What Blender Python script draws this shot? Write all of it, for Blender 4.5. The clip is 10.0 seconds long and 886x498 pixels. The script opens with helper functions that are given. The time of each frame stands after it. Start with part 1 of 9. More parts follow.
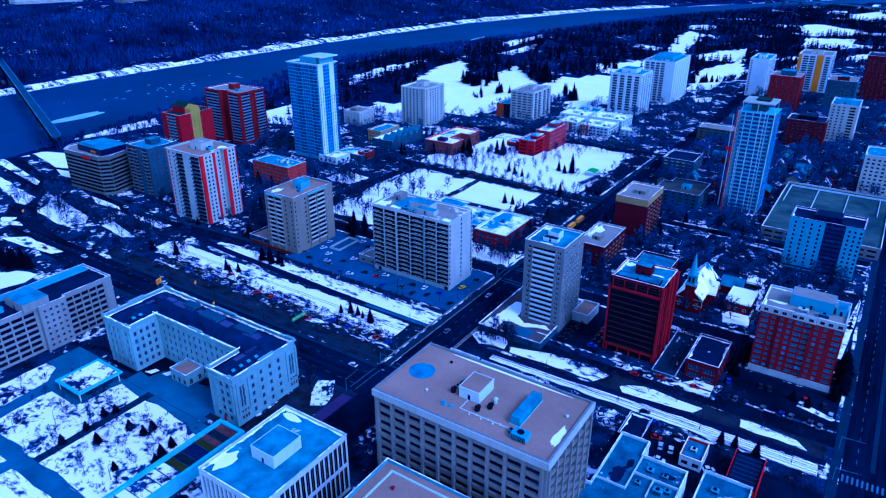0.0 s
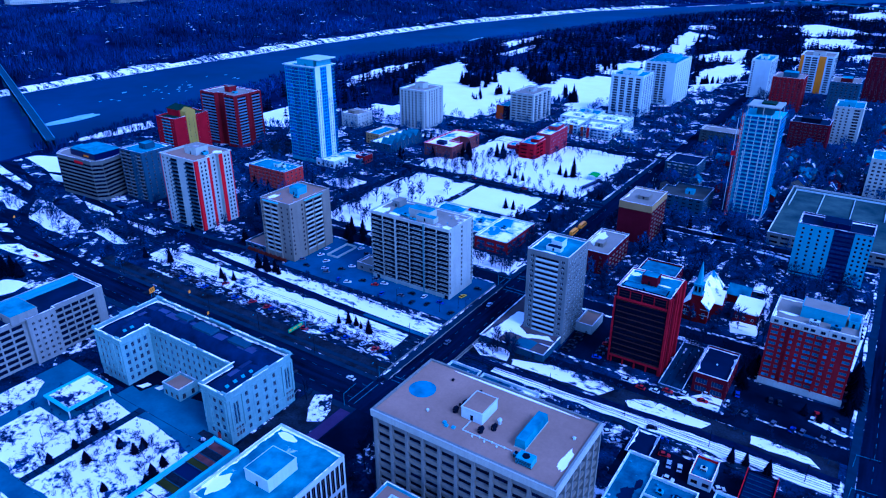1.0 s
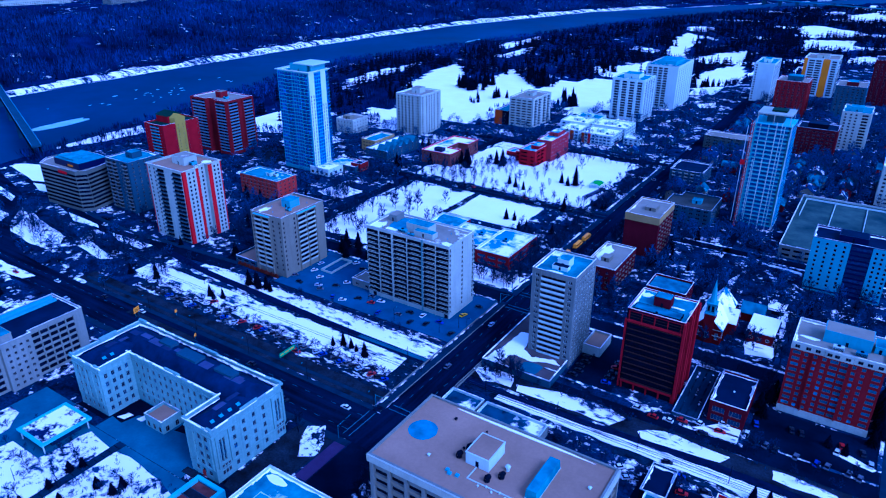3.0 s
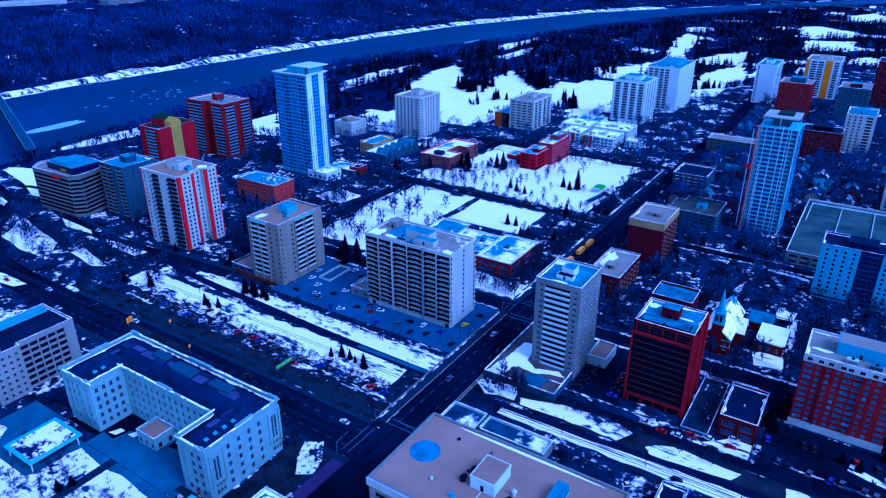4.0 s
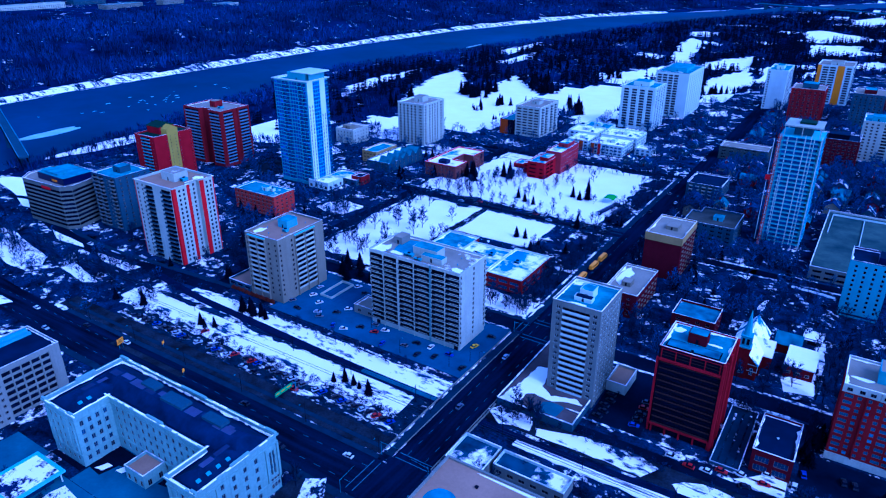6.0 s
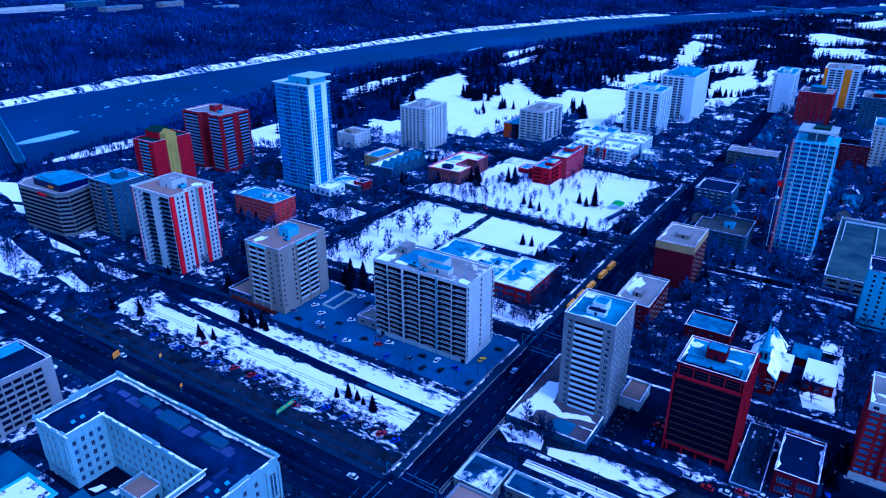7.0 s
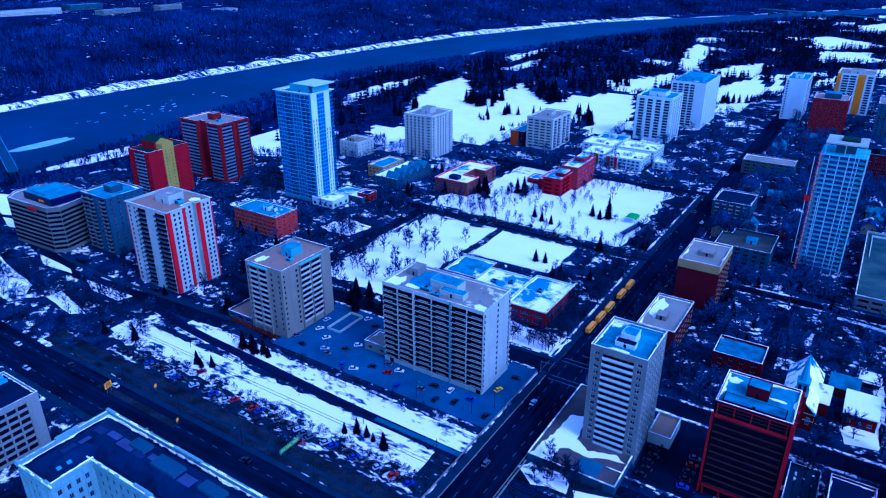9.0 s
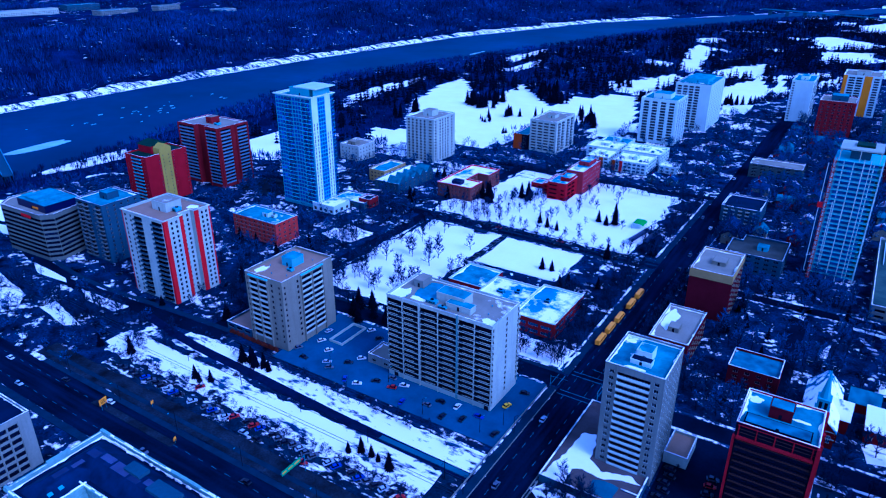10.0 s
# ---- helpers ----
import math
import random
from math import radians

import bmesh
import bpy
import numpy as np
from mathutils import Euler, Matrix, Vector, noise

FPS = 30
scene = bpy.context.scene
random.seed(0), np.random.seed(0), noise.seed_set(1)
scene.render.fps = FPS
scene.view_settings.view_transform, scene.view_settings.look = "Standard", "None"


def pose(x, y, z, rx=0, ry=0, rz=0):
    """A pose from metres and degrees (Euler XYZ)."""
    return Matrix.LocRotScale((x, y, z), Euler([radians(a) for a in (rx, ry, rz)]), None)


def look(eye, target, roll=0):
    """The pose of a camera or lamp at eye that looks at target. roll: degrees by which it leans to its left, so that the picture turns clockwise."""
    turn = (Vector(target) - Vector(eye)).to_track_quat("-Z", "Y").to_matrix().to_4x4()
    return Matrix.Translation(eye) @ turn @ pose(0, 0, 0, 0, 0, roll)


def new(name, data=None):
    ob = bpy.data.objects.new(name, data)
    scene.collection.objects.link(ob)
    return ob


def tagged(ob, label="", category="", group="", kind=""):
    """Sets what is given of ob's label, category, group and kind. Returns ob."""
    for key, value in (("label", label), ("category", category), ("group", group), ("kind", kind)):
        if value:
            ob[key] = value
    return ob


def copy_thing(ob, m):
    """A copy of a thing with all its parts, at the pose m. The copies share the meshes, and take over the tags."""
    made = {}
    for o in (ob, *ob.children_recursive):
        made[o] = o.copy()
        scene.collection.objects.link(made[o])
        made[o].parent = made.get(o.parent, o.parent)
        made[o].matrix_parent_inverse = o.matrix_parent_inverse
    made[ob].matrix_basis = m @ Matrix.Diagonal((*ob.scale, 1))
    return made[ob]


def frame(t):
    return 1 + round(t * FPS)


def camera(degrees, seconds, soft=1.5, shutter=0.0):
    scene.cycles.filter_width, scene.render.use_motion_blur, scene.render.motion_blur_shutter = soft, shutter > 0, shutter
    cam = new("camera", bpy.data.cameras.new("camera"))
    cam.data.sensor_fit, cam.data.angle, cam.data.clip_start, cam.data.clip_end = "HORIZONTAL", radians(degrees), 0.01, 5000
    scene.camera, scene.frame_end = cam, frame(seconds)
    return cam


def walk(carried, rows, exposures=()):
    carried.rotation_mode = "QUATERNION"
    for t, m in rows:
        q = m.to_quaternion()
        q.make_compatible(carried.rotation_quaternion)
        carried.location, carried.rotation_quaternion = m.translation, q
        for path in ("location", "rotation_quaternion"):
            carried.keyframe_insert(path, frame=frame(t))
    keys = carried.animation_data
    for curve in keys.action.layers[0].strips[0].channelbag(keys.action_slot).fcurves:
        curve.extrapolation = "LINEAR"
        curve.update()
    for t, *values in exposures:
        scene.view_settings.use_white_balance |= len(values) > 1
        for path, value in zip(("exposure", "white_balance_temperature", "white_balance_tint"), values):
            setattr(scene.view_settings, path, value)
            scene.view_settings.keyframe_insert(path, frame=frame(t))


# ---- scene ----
# ---- camera and its way ----
# seconds, x, y, z, pitch, yaw
ROWS = [
    (0, 167.02, -216.04, 180.97, -24.663, 33.589),
    (0.5, 163.86, -212.21, 181.23, -24.669, 33.521),
    (1, 160.73, -208.32, 181.42, -24.678, 33.434),
    (1.5, 157.62, -204.38, 181.57, -24.679, 33.341),
    (2, 154.52, -200.42, 181.69, -24.673, 33.254),
    (2.5, 151.41, -196.48, 181.80, -24.658, 33.173),
    (4, 142.31, -185.67, 181.83, -24.632, 32.931),
    (4.5, 138.95, -182.16, 181.51, -24.570, 32.908),
    (5, 135.48, -178.65, 181.04, -24.518, 32.912),
    (5.5, 131.88, -175.07, 180.58, -24.424, 32.923),
    (7, 119.68, -164.06, 179.22, -24.110, 32.924),
    (7.5, 115.33, -160.48, 179.13, -24.056, 32.913),
    (8, 110.96, -156.83, 179.22, -24.001, 32.882),
    (8.5, 106.57, -153.14, 179.41, -23.962, 32.836),
    (9, 102.16, -149.42, 179.63, -23.949, 32.788),
    (9.5, 97.74, -145.68, 179.85, -23.960, 32.722),
    (10, 93.30, -141.92, 180.09, -23.970, 32.659),
]
EXPOSURE, KELVIN, TINT = 1.07, 3908, 47
cam = camera(66.13, 10.0, soft=1.22)
walk(cam, [(t, pose(x, y, z, 90 + p, 0, w)) for t, x, y, z, p, w in ROWS], [(0.0, EXPOSURE, KELVIN, TINT), (10.0, EXPOSURE, KELVIN, TINT)])

# ---- light: an overcast winter dusk ----
world = bpy.data.worlds.new("dusk_sky")
scene.world = world
world.use_nodes = True
wn = world.node_tree.nodes
sky = wn.new("ShaderNodeTexSky")
sky.sky_type = "NISHITA"
sky.sun_disc = False
sky.sun_elevation, sky.sun_rotation = radians(43), radians(101)
sky.air_density, sky.dust_density, sky.ozone_density = 1.0, 0.3, 4.0
bg = wn["Background"]
bg.inputs["Strength"].default_value = 0.15
world.node_tree.links.new(sky.outputs["Color"], bg.inputs["Color"])
sun = new("sun", bpy.data.lights.new("sun", "SUN"))
sun.data.energy, sun.data.angle, sun.data.color = 1.25, radians(25), (0.62, 0.78, 1.0)
sun.matrix_world = look((0, 0, 100), (-70, 14, 34))

# ---- materials ----
def graph(name):
    m = bpy.data.materials.new(name)
    m.use_nodes = True
    n, l = m.node_tree.nodes, m.node_tree.links
    return m, n, l, n["Principled BSDF"]


def noise_node(n, l, scale, detail=4.0, stretch=None, rough=0.55):
    """Noise over world position, in metres."""
    geo = n.new("ShaderNodeNewGeometry")
    t = n.new("ShaderNodeTexNoise")
    t.inputs["Scale"].default_value, t.inputs["Detail"].default_value, t.inputs["Roughness"].default_value = scale, detail, rough
    if stretch:
        mp = n.new("ShaderNodeMapping")
        mp.inputs["Scale"].default_value = stretch
        l.new(geo.outputs["Position"], mp.inputs["Vector"])
        l.new(mp.outputs["Vector"], t.inputs["Vector"])
    else:
        l.new(geo.outputs["Position"], t.inputs["Vector"])
    return t.outputs["Fac"]


def ramp(n, l, fac, a, b):
    r = n.new("ShaderNodeMapRange")
    r.inputs["From Min"].default_value, r.inputs["From Max"].default_value = a, b
    l.new(fac, r.inputs["Value"])
    return r.outputs["Result"]


def mix(n, l, fac, a, b):
    m = n.new("ShaderNodeMix")
    m.data_type = "RGBA"
    if isinstance(fac, float):
        m.inputs[0].default_value = fac
    else:
        l.new(fac, m.inputs[0])
    for s, v in ((6, a), (7, b)):
        if isinstance(v, tuple):
            m.inputs[s].default_value = (*v, 1)
        else:
            l.new(v, m.inputs[s])
    return m.outputs[2]


def shade(c, k):
    return tuple(min(1.0, v * k) for v in c)


SNOW = (0.99, 0.89, 0.83)


def surface(name, base, rough=0.8, var=0.22, big=0.12, fine=2.5, bump=0.25, streak=0.0, rnd=0.0, metal=0.0, second=None, snow=None, snow_scale=0.07, grain=0.25, isl=0.0, along=None, drift=None):
    """A weathered surface: two scales of mottling, optional run-off streaks, optional thawing snow."""
    m, n, l, b = graph(name)
    f1 = ramp(n, l, noise_node(n, l, big, 5), 0.3, 0.7)
    f2 = ramp(n, l, noise_node(n, l, fine, 6), 0.3, 0.7)
    col = mix(n, l, f1, shade(base, 1 - var), second or shade(base, 1 + var))
    fm = n.new("ShaderNodeMath")
    fm.operation = "MULTIPLY"
    fm.inputs[1].default_value = grain
    l.new(f2, fm.inputs[0])
    col = mix(n, l, fm.outputs[0], col, shade(base, 0.55))
    if streak:
        fs = ramp(n, l, noise_node(n, l, 0.9, 4, (1, 1, 0.05)), 0.45, 0.8)
        sm = n.new("ShaderNodeMath")
        sm.operation = "MULTIPLY"
        sm.inputs[1].default_value = streak
        l.new(fs, sm.inputs[0])
        col = mix(n, l, sm.outputs[0], col, shade(base, 0.45))
    if along:
        fa = ramp(n, l, noise_node(n, l, 1.0, 4, along), 0.42, 0.68)
        am = n.new("ShaderNodeMath")
        am.operation = "MULTIPLY"
        am.inputs[1].default_value = 0.75
        l.new(fa, am.inputs[0])
        col = mix(n, l, am.outputs[0], col, shade(second or base, 1.25))
    if rnd:
        oi = n.new("ShaderNodeObjectInfo")
        hsv = n.new("ShaderNodeHueSaturation")
        mr = n.new("ShaderNodeMapRange")
        mr.inputs["To Min"].default_value, mr.inputs["To Max"].default_value = 1 - rnd, 1 + rnd
        l.new(oi.outputs["Random"], mr.inputs["Value"])
        l.new(mr.outputs["Result"], hsv.inputs["Value"])
        l.new(col, hsv.inputs["Color"])
        col = hsv.outputs["Color"]
    if isl:
        ge = n.new("ShaderNodeNewGeometry")
        hv, mr2 = n.new("ShaderNodeHueSaturation"), n.new("ShaderNodeMapRange")
        mr2.inputs["To Min"].default_value, mr2.inputs["To Max"].default_value = 1 - isl, 1 + isl
        l.new(ge.outputs["Random Per Island"], mr2.inputs["Value"])
        l.new(mr2.outputs["Result"], hv.inputs["Value"])
        l.new(col, hv.inputs["Color"])
        col = hv.outputs["Color"]
    height = f2
    if snow is not None:
        hi, lo, ma = noise_node(n, l, snow_scale, 9, drift, 0.66), noise_node(n, l, snow_scale * 0.22, 3, drift), n.new("ShaderNodeMath")
        ma.operation = "MULTIPLY_ADD"
        ma.inputs[1].default_value = 0.9
        l.new(lo, ma.inputs[0])
        l.new(hi, ma.inputs[2])
        fs = ramp(n, l, ma.outputs[0], 1.45 - snow - 0.05, 1.45 - snow + 0.05)
        col = mix(n, l, fs, col, SNOW)
    l.new(col, b.inputs["Base Color"])
    b.inputs["Roughness"].default_value, b.inputs["Metallic"].default_value = rough, metal
    b.inputs["Specular IOR Level"].default_value = 0.0 if rough > 0.5 else (0.004 if rough > 0.44 else 0.12)
    bp = n.new("ShaderNodeBump")
    bp.inputs["Strength"].default_value, bp.inputs["Distance"].default_value = bump, 0.1
    l.new(height, bp.inputs["Height"])
    l.new(bp.outputs["Normal"], b.inputs["Normal"])
    return m


def glass(name, base, rough=0.12, rnd=0.5, spec=0.03):
    """Dark window glass, some panes with pale blinds behind them."""
    m, n, l, b = graph(name)
    oi = n.new("ShaderNodeObjectInfo")
    r = n.new("ShaderNodeValToRGB")
    r.color_ramp.elements[0].color = (*shade(base, 0.6), 1)
    r.color_ramp.elements[1].position, r.color_ramp.elements[1].color = 0.88, (*shade(base, 1 + rnd), 1)
    e = r.color_ramp.elements.new(0.96)
    e.color = (*shade(base, 1 + 4 * rnd), 1)
    ge, ad, fr = n.new("ShaderNodeNewGeometry"), n.new("ShaderNodeMath"), n.new("ShaderNodeMath")
    ad.operation, fr.operation = "ADD", "FRACT"
    l.new(oi.outputs["Random"], ad.inputs[0])
    l.new(ge.outputs["Random Per Island"], ad.inputs[1])
    l.new(ad.outputs[0], fr.inputs[0])
    l.new(fr.outputs[0], r.inputs["Fac"])
    f = ramp(n, l, noise_node(n, l, 0.6, 2), 0.35, 0.65)
    col = mix(n, l, f, r.outputs["Color"], shade(base, 0.7))
    l.new(col, b.inputs["Base Color"])
    b.inputs["Roughness"].default_value = rough
    b.inputs["Specular IOR Level"].default_value = spec
    return m


ASPHALT = surface("asphalt", (0.0003, 0.004, 0.011), 0.75, 0.35, 0.05, 0.8, 0.2, second=(0.0008, 0.011, 0.026), grain=0.5)
ASPHALT_E = surface("worn_asphalt_of_the_wide_road", (0.0002, 0.0028, 0.008), 0.75, 0.35, 0.03, 0.8, 0.2, second=(0.0006, 0.010, 0.024), grain=0.4, along=(0.018, 0.33, 1.0))
ASPHALT_N = surface("worn_asphalt_of_the_street", (0.0002, 0.0028, 0.008), 0.75, 0.35, 0.03, 0.8, 0.2, second=(0.0006, 0.008, 0.021), grain=0.4, along=(0.38, 0.02, 1.0))
ASPHALT_LOT = surface("parking_asphalt", (0.004, 0.068, 0.11), 0.6, 0.35, 0.06, 0.8, 0.2)
PAVING = surface("concrete_paving", (0.008, 0.022, 0.036), 0.85, 0.25, 0.2, 2.0, 0.2)
BROWN = surface("winter_verge", (0.008, 0.010, 0.014), 0.95, 0.4, 0.12, 1.2, 0.6, second=(0.026, 0.036, 0.05), grain=0.7)
EDGESNOW = surface("churned_snow", (0.0012, 0.006, 0.014), 0.9, 0.4, 0.25, 1.2, 0.5, second=(0.014, 0.045, 0.08), snow=0.53, snow_scale=0.5, grain=0.7)
STRIP = surface("slushy_parking_ground", (0.0012, 0.005, 0.011), 0.9, 0.4, 0.25, 1.2, 0.5, second=(0.012, 0.036, 0.06), snow=0.37, snow_scale=0.55, grain=0.7, drift=(0.35, 1.0, 1.0))
SOIL = surface("thawing_ground", (0.0003, 0.0026, 0.0065), 0.95, 0.4, 0.11, 0.9, 0.6, second=(0.005, 0.044, 0.1), snow=0.355, snow_scale=0.24, grain=0.8)
YARD = surface("yard_ground", (0.0003, 0.0026, 0.0065), 0.95, 0.4, 0.13, 0.9, 0.6, second=(0.005, 0.044, 0.1), snow=0.335, snow_scale=0.34, grain=0.8)
FOREST = surface("forest_floor", (0.0006, 0.006, 0.020), 0.95, 0.4, 0.02, 0.4, 0.6, second=(0.003, 0.024, 0.08), snow=0.28, snow_scale=0.11, grain=0.6)
LAWN = surface("dormant_lawn", (0.03, 0.035, 0.008), 0.95, 0.4, 0.1, 1.5, 0.6)
SNOWM = surface("snow", SNOW, 0.7, 0.05, 0.05, 0.7, 0.35, second=(1.0, 0.92, 0.86), grain=0.08)
PATCHY = surface("patchy_snow", (0.006, 0.014, 0.045), 0.9, 0.4, 0.2, 1.2, 0.5, snow=0.55, snow_scale=0.32)
PLAZA = surface("plaza_lawn", (0.006, 0.013, 0.04), 0.9, 0.5, 0.2, 1.2, 0.5, second=(0.012, 0.07, 0.16), snow=0.575, snow_scale=0.33, grain=0.7)
ROOF_WHITE = surface("snow_covered_roof", (0.02, 0.12, 0.18), 0.6, 0.3, 0.1, 1.0, 0.3, snow=0.62, snow_scale=0.2)
SNOWOLD = surface("old_snow", (0.80, 0.83, 0.88), 0.75, 0.12, 0.15, 0.9, 0.6, snow=0.6, snow_scale=0.25, grain=0.3)
BANK = surface("snow_bank", (0.003, 0.012, 0.035), 0.9, 0.4, 0.2, 1.2, 0.5, second=(0.02, 0.07, 0.13), snow=0.60, snow_scale=0.36, drift=(0.4, 1.0, 1.0))
LENS = surface("wind_crusted_snow", (0.003, 0.012, 0.035), 0.9, 0.4, 0.2, 1.2, 0.5, second=(0.02, 0.07, 0.13), snow=0.645, snow_scale=0.6, drift=(0.35, 1.0, 1.0))
RAILSNOW = surface("snow_between_rails", (0.0015, 0.008, 0.022), 0.9, 0.4, 0.2, 1.2, 0.5, second=(0.01, 0.05, 0.11), snow=0.60, snow_scale=0.9, drift=(0.07, 1.0, 1.0))
BROKEN = surface("broken_snow", (0.002, 0.012, 0.03), 0.9, 0.4, 0.2, 1.2, 0.5, second=(0.01, 0.05, 0.11), snow=0.60, snow_scale=0.2)
PAVED = surface("blue_grey_paving", (0.03, 0.09, 0.125), 0.8, 0.3, 0.08, 0.9, 0.2, second=(0.05, 0.125, 0.15))
SLUSH = surface("slushy_bank", (0.002, 0.009, 0.028), 0.9, 0.4, 0.2, 1.2, 0.5, second=(0.01, 0.05, 0.11), snow=0.52, snow_scale=0.36, drift=(0.16, 1.0, 1.0))
RIDGE = surface("dirty_snow_ridge", (0.004, 0.014, 0.04), 0.9, 0.4, 0.2, 1.2, 0.5, second=(0.02, 0.06, 0.11), snow=0.47, snow_scale=0.35)
MARK = surface("road_paint", (0.07, 0.12, 0.15), 0.7, 0.3, 1.0, 5.0, 0.1)
CONC = surface("pale_concrete", (0.165, 0.175, 0.14), 0.85, 0.16, 0.08, 1.2, 0.15, streak=0.4, grain=0.4)
CONC_W = surface("white_concrete", (0.345, 0.375, 0.285), 0.8, 0.14, 0.08, 1.2, 0.15, streak=0.35, grain=0.35)
CONC_G = surface("grey_concrete", (0.135, 0.15, 0.125), 0.85, 0.15, 0.08, 1.2, 0.15, streak=0.35)
CONC_B = surface("blue_grey_panel", (0.03, 0.06, 0.08), 0.7, 0.15, 0.08, 1.2, 0.15, streak=0.3)
CONC_O = surface("rosy_office_concrete", (0.20, 0.21, 0.165), 0.85, 0.14, 0.08, 1.2, 0.15, streak=0.35, grain=0.35)
STONE = surface("limestone", (0.19, 0.315, 0.262), 0.85, 0.16, 0.1, 1.0, 0.2, streak=0.45, grain=0.45)
TAN = surface("tan_concrete", (0.165, 0.155, 0.105), 0.85, 0.12, 0.08, 1.2, 0.15, streak=0.3)
TAN_B = surface("buff_brick", (0.26, 0.18, 0.06), 0.85, 0.15, 0.2, 3.0, 0.2)
BRICK = surface("red_brick", (0.15, 0.009, 0.013), 0.85, 0.2, 0.15, 3.0, 0.25, streak=0.2)
BRICK_D = surface("maroon_brick", (0.06, 0.005, 0.01), 0.85, 0.2, 0.15, 3.0, 0.25, streak=0.2)
BRICK_O = surface("orange_brick", (0.3, 0.028, 0.022), 0.85, 0.2, 0.15, 3.0, 0.25, streak=0.2)
REDP = surface("red_paint", (0.42, 0.007, 0.012), 0.6, 0.12, 0.15, 2.0, 0.1, streak=0.2)
REDR = surface("crimson_render", (0.24, 0.006, 0.012), 0.7, 0.14, 0.15, 2.0, 0.1, streak=0.3)
GOLD = surface("mustard_render", (0.3, 0.22, 0.03), 0.8, 0.12, 0.1, 2.0, 0.1, streak=0.2)
RUSTO = surface("rust_orange_panel", (0.26, 0.04, 0.006), 0.7, 0.12, 0.1, 2.0, 0.1)
ORANGE = surface("orange_panel", (0.55, 0.17, 0.005), 0.7, 0.12, 0.1, 2.0, 0.1)
GREENM = surface("green_metal_roof", (0.003, 0.024, 0.014), 0.5, 0.2, 0.1, 2.0, 0.1)
# Navy panels; also painted inside some balcony recesses as shade.
NAVYP = surface("navy_panel_and_shade", (0.002, 0.004, 0.03), 0.4, 0.2, 0.1, 2.0, 0.1)
BLUEP = surface("pale_blue_panel", (0.11, 0.27, 0.28), 0.6, 0.1, 0.08, 1.2, 0.1, streak=0.2)
# Real cladding on some walls; elsewhere painted into recesses as shade.
DARKC = surface("dark_cladding_and_shade", (0.003, 0.004, 0.01), 0.6, 0.3, 0.1, 2.0, 0.1)
WHITEP = surface("white_paint", (0.48, 0.56, 0.48), 0.6, 0.08, 0.1, 2.0, 0.1, streak=0.2)
METAL = surface("galvanised_metal", (0.06, 0.2, 0.24), 0.4, 0.15, 0.4, 3.0, 0.1, metal=0.3)
CYANP = surface("pale_cyan_rim", (0.17, 0.42, 0.40), 0.6, 0.1, 0.2, 2.0, 0.1, streak=0.2)
DARKM = surface("dark_metal", (0.004, 0.006, 0.012), 0.6, 0.3, 0.4, 3.0, 0.1)
ROOF_BLUE = surface("wet_membrane_roof", (0.012, 0.15, 0.18), 0.45, 0.3, 0.16, 0.6, 0.15, second=(0.07, 0.28, 0.27), snow=0.27, snow_scale=0.09)
ROOF_TEAL = surface("dark_teal_membrane_roof", (0.006, 0.075, 0.10), 0.45, 0.3, 0.2, 0.8, 0.15, second=(0.05, 0.21, 0.23), snow=0.26, snow_scale=0.12)
ROOF_SHOP = surface("stained_wet_roof", (0.008, 0.075, 0.105), 0.5, 0.3, 0.14, 0.7, 0.15, second=(0.045, 0.18, 0.2), snow=0.24, snow_scale=0.1, grain=0.5)
ROOF_SNOW = surface("snowy_membrane_roof", (0.03, 0.2, 0.26), 0.5, 0.3, 0.09, 0.6, 0.2, snow=0.57, snow_scale=0.06)
POOL = surface("meltwater_pool", (0.025, 0.17, 0.2), 0.3, 0.4, 0.2, 1.0, 0.03)
RIM = surface("snow_dusted_flashing", (0.32, 0.36, 0.36), 0.7, 0.15, 0.2, 1.5, 0.1, snow=0.52, snow_scale=0.3)
ROOF_TAN = surface("gravel_roof_tan", (0.27, 0.165, 0.098), 0.9, 0.18, 0.06, 1.2, 0.3)
ROOF_GREY = surface("gravel_roof_grey", (0.22, 0.2, 0.14), 0.9, 0.2, 0.08, 1.0, 0.3, snow=0.24, snow_scale=0.1)
ROOF_MELT = surface("half_thawed_roof", (0.003, 0.026, 0.045), 0.6, 0.3, 0.2, 0.8, 0.2, second=(0.012, 0.075, 0.11), snow=0.46, snow_scale=0.11)
ROOF_DARK = surface("dark_bitumen_roof", (0.002, 0.010, 0.026), 0.5, 0.4, 0.1, 0.8, 0.2)
ROOF_METAL = surface("blue_metal_roof", (0.003, 0.016, 0.040), 0.45, 0.45, 0.18, 1.2, 0.1)
GLASS = glass("window_glass", (0.002, 0.004, 0.012))
GLASS_B = glass("blue_window_glass", (0.004, 0.03, 0.07), 0.12, 0.6, 0.1)
GLASS_H = glass("old_office_glass", (0.004, 0.018, 0.04), 0.15, 0.9, 0.06)
GLASS_P = glass("pale_reflecting_glass", (0.02, 0.085, 0.13), 0.12, 0.6, 0.12)
GLASS_C = glass("curtain_glass", (0.002, 0.045, 0.17), 0.12, 0.6, 0.12)
FRAME = surface("window_frame", (0.2, 0.2, 0.16), 0.6, 0.1, 0.5, 3.0, 0.05)
FRAME_D = surface("dark_window_frame", (0.008, 0.01, 0.015), 0.5, 0.1, 0.5, 3.0, 0.05)
BARK = surface("bark", (0.002, 0.008, 0.02), 0.95, 0.3, 0.5, 6.0, 0.4, rnd=0.3)
TWIG = surface("twigs", (0.003, 0.024, 0.056), 0.95, 0.3, 0.2, 3.0, 0.2, rnd=0.4, isl=0.4)
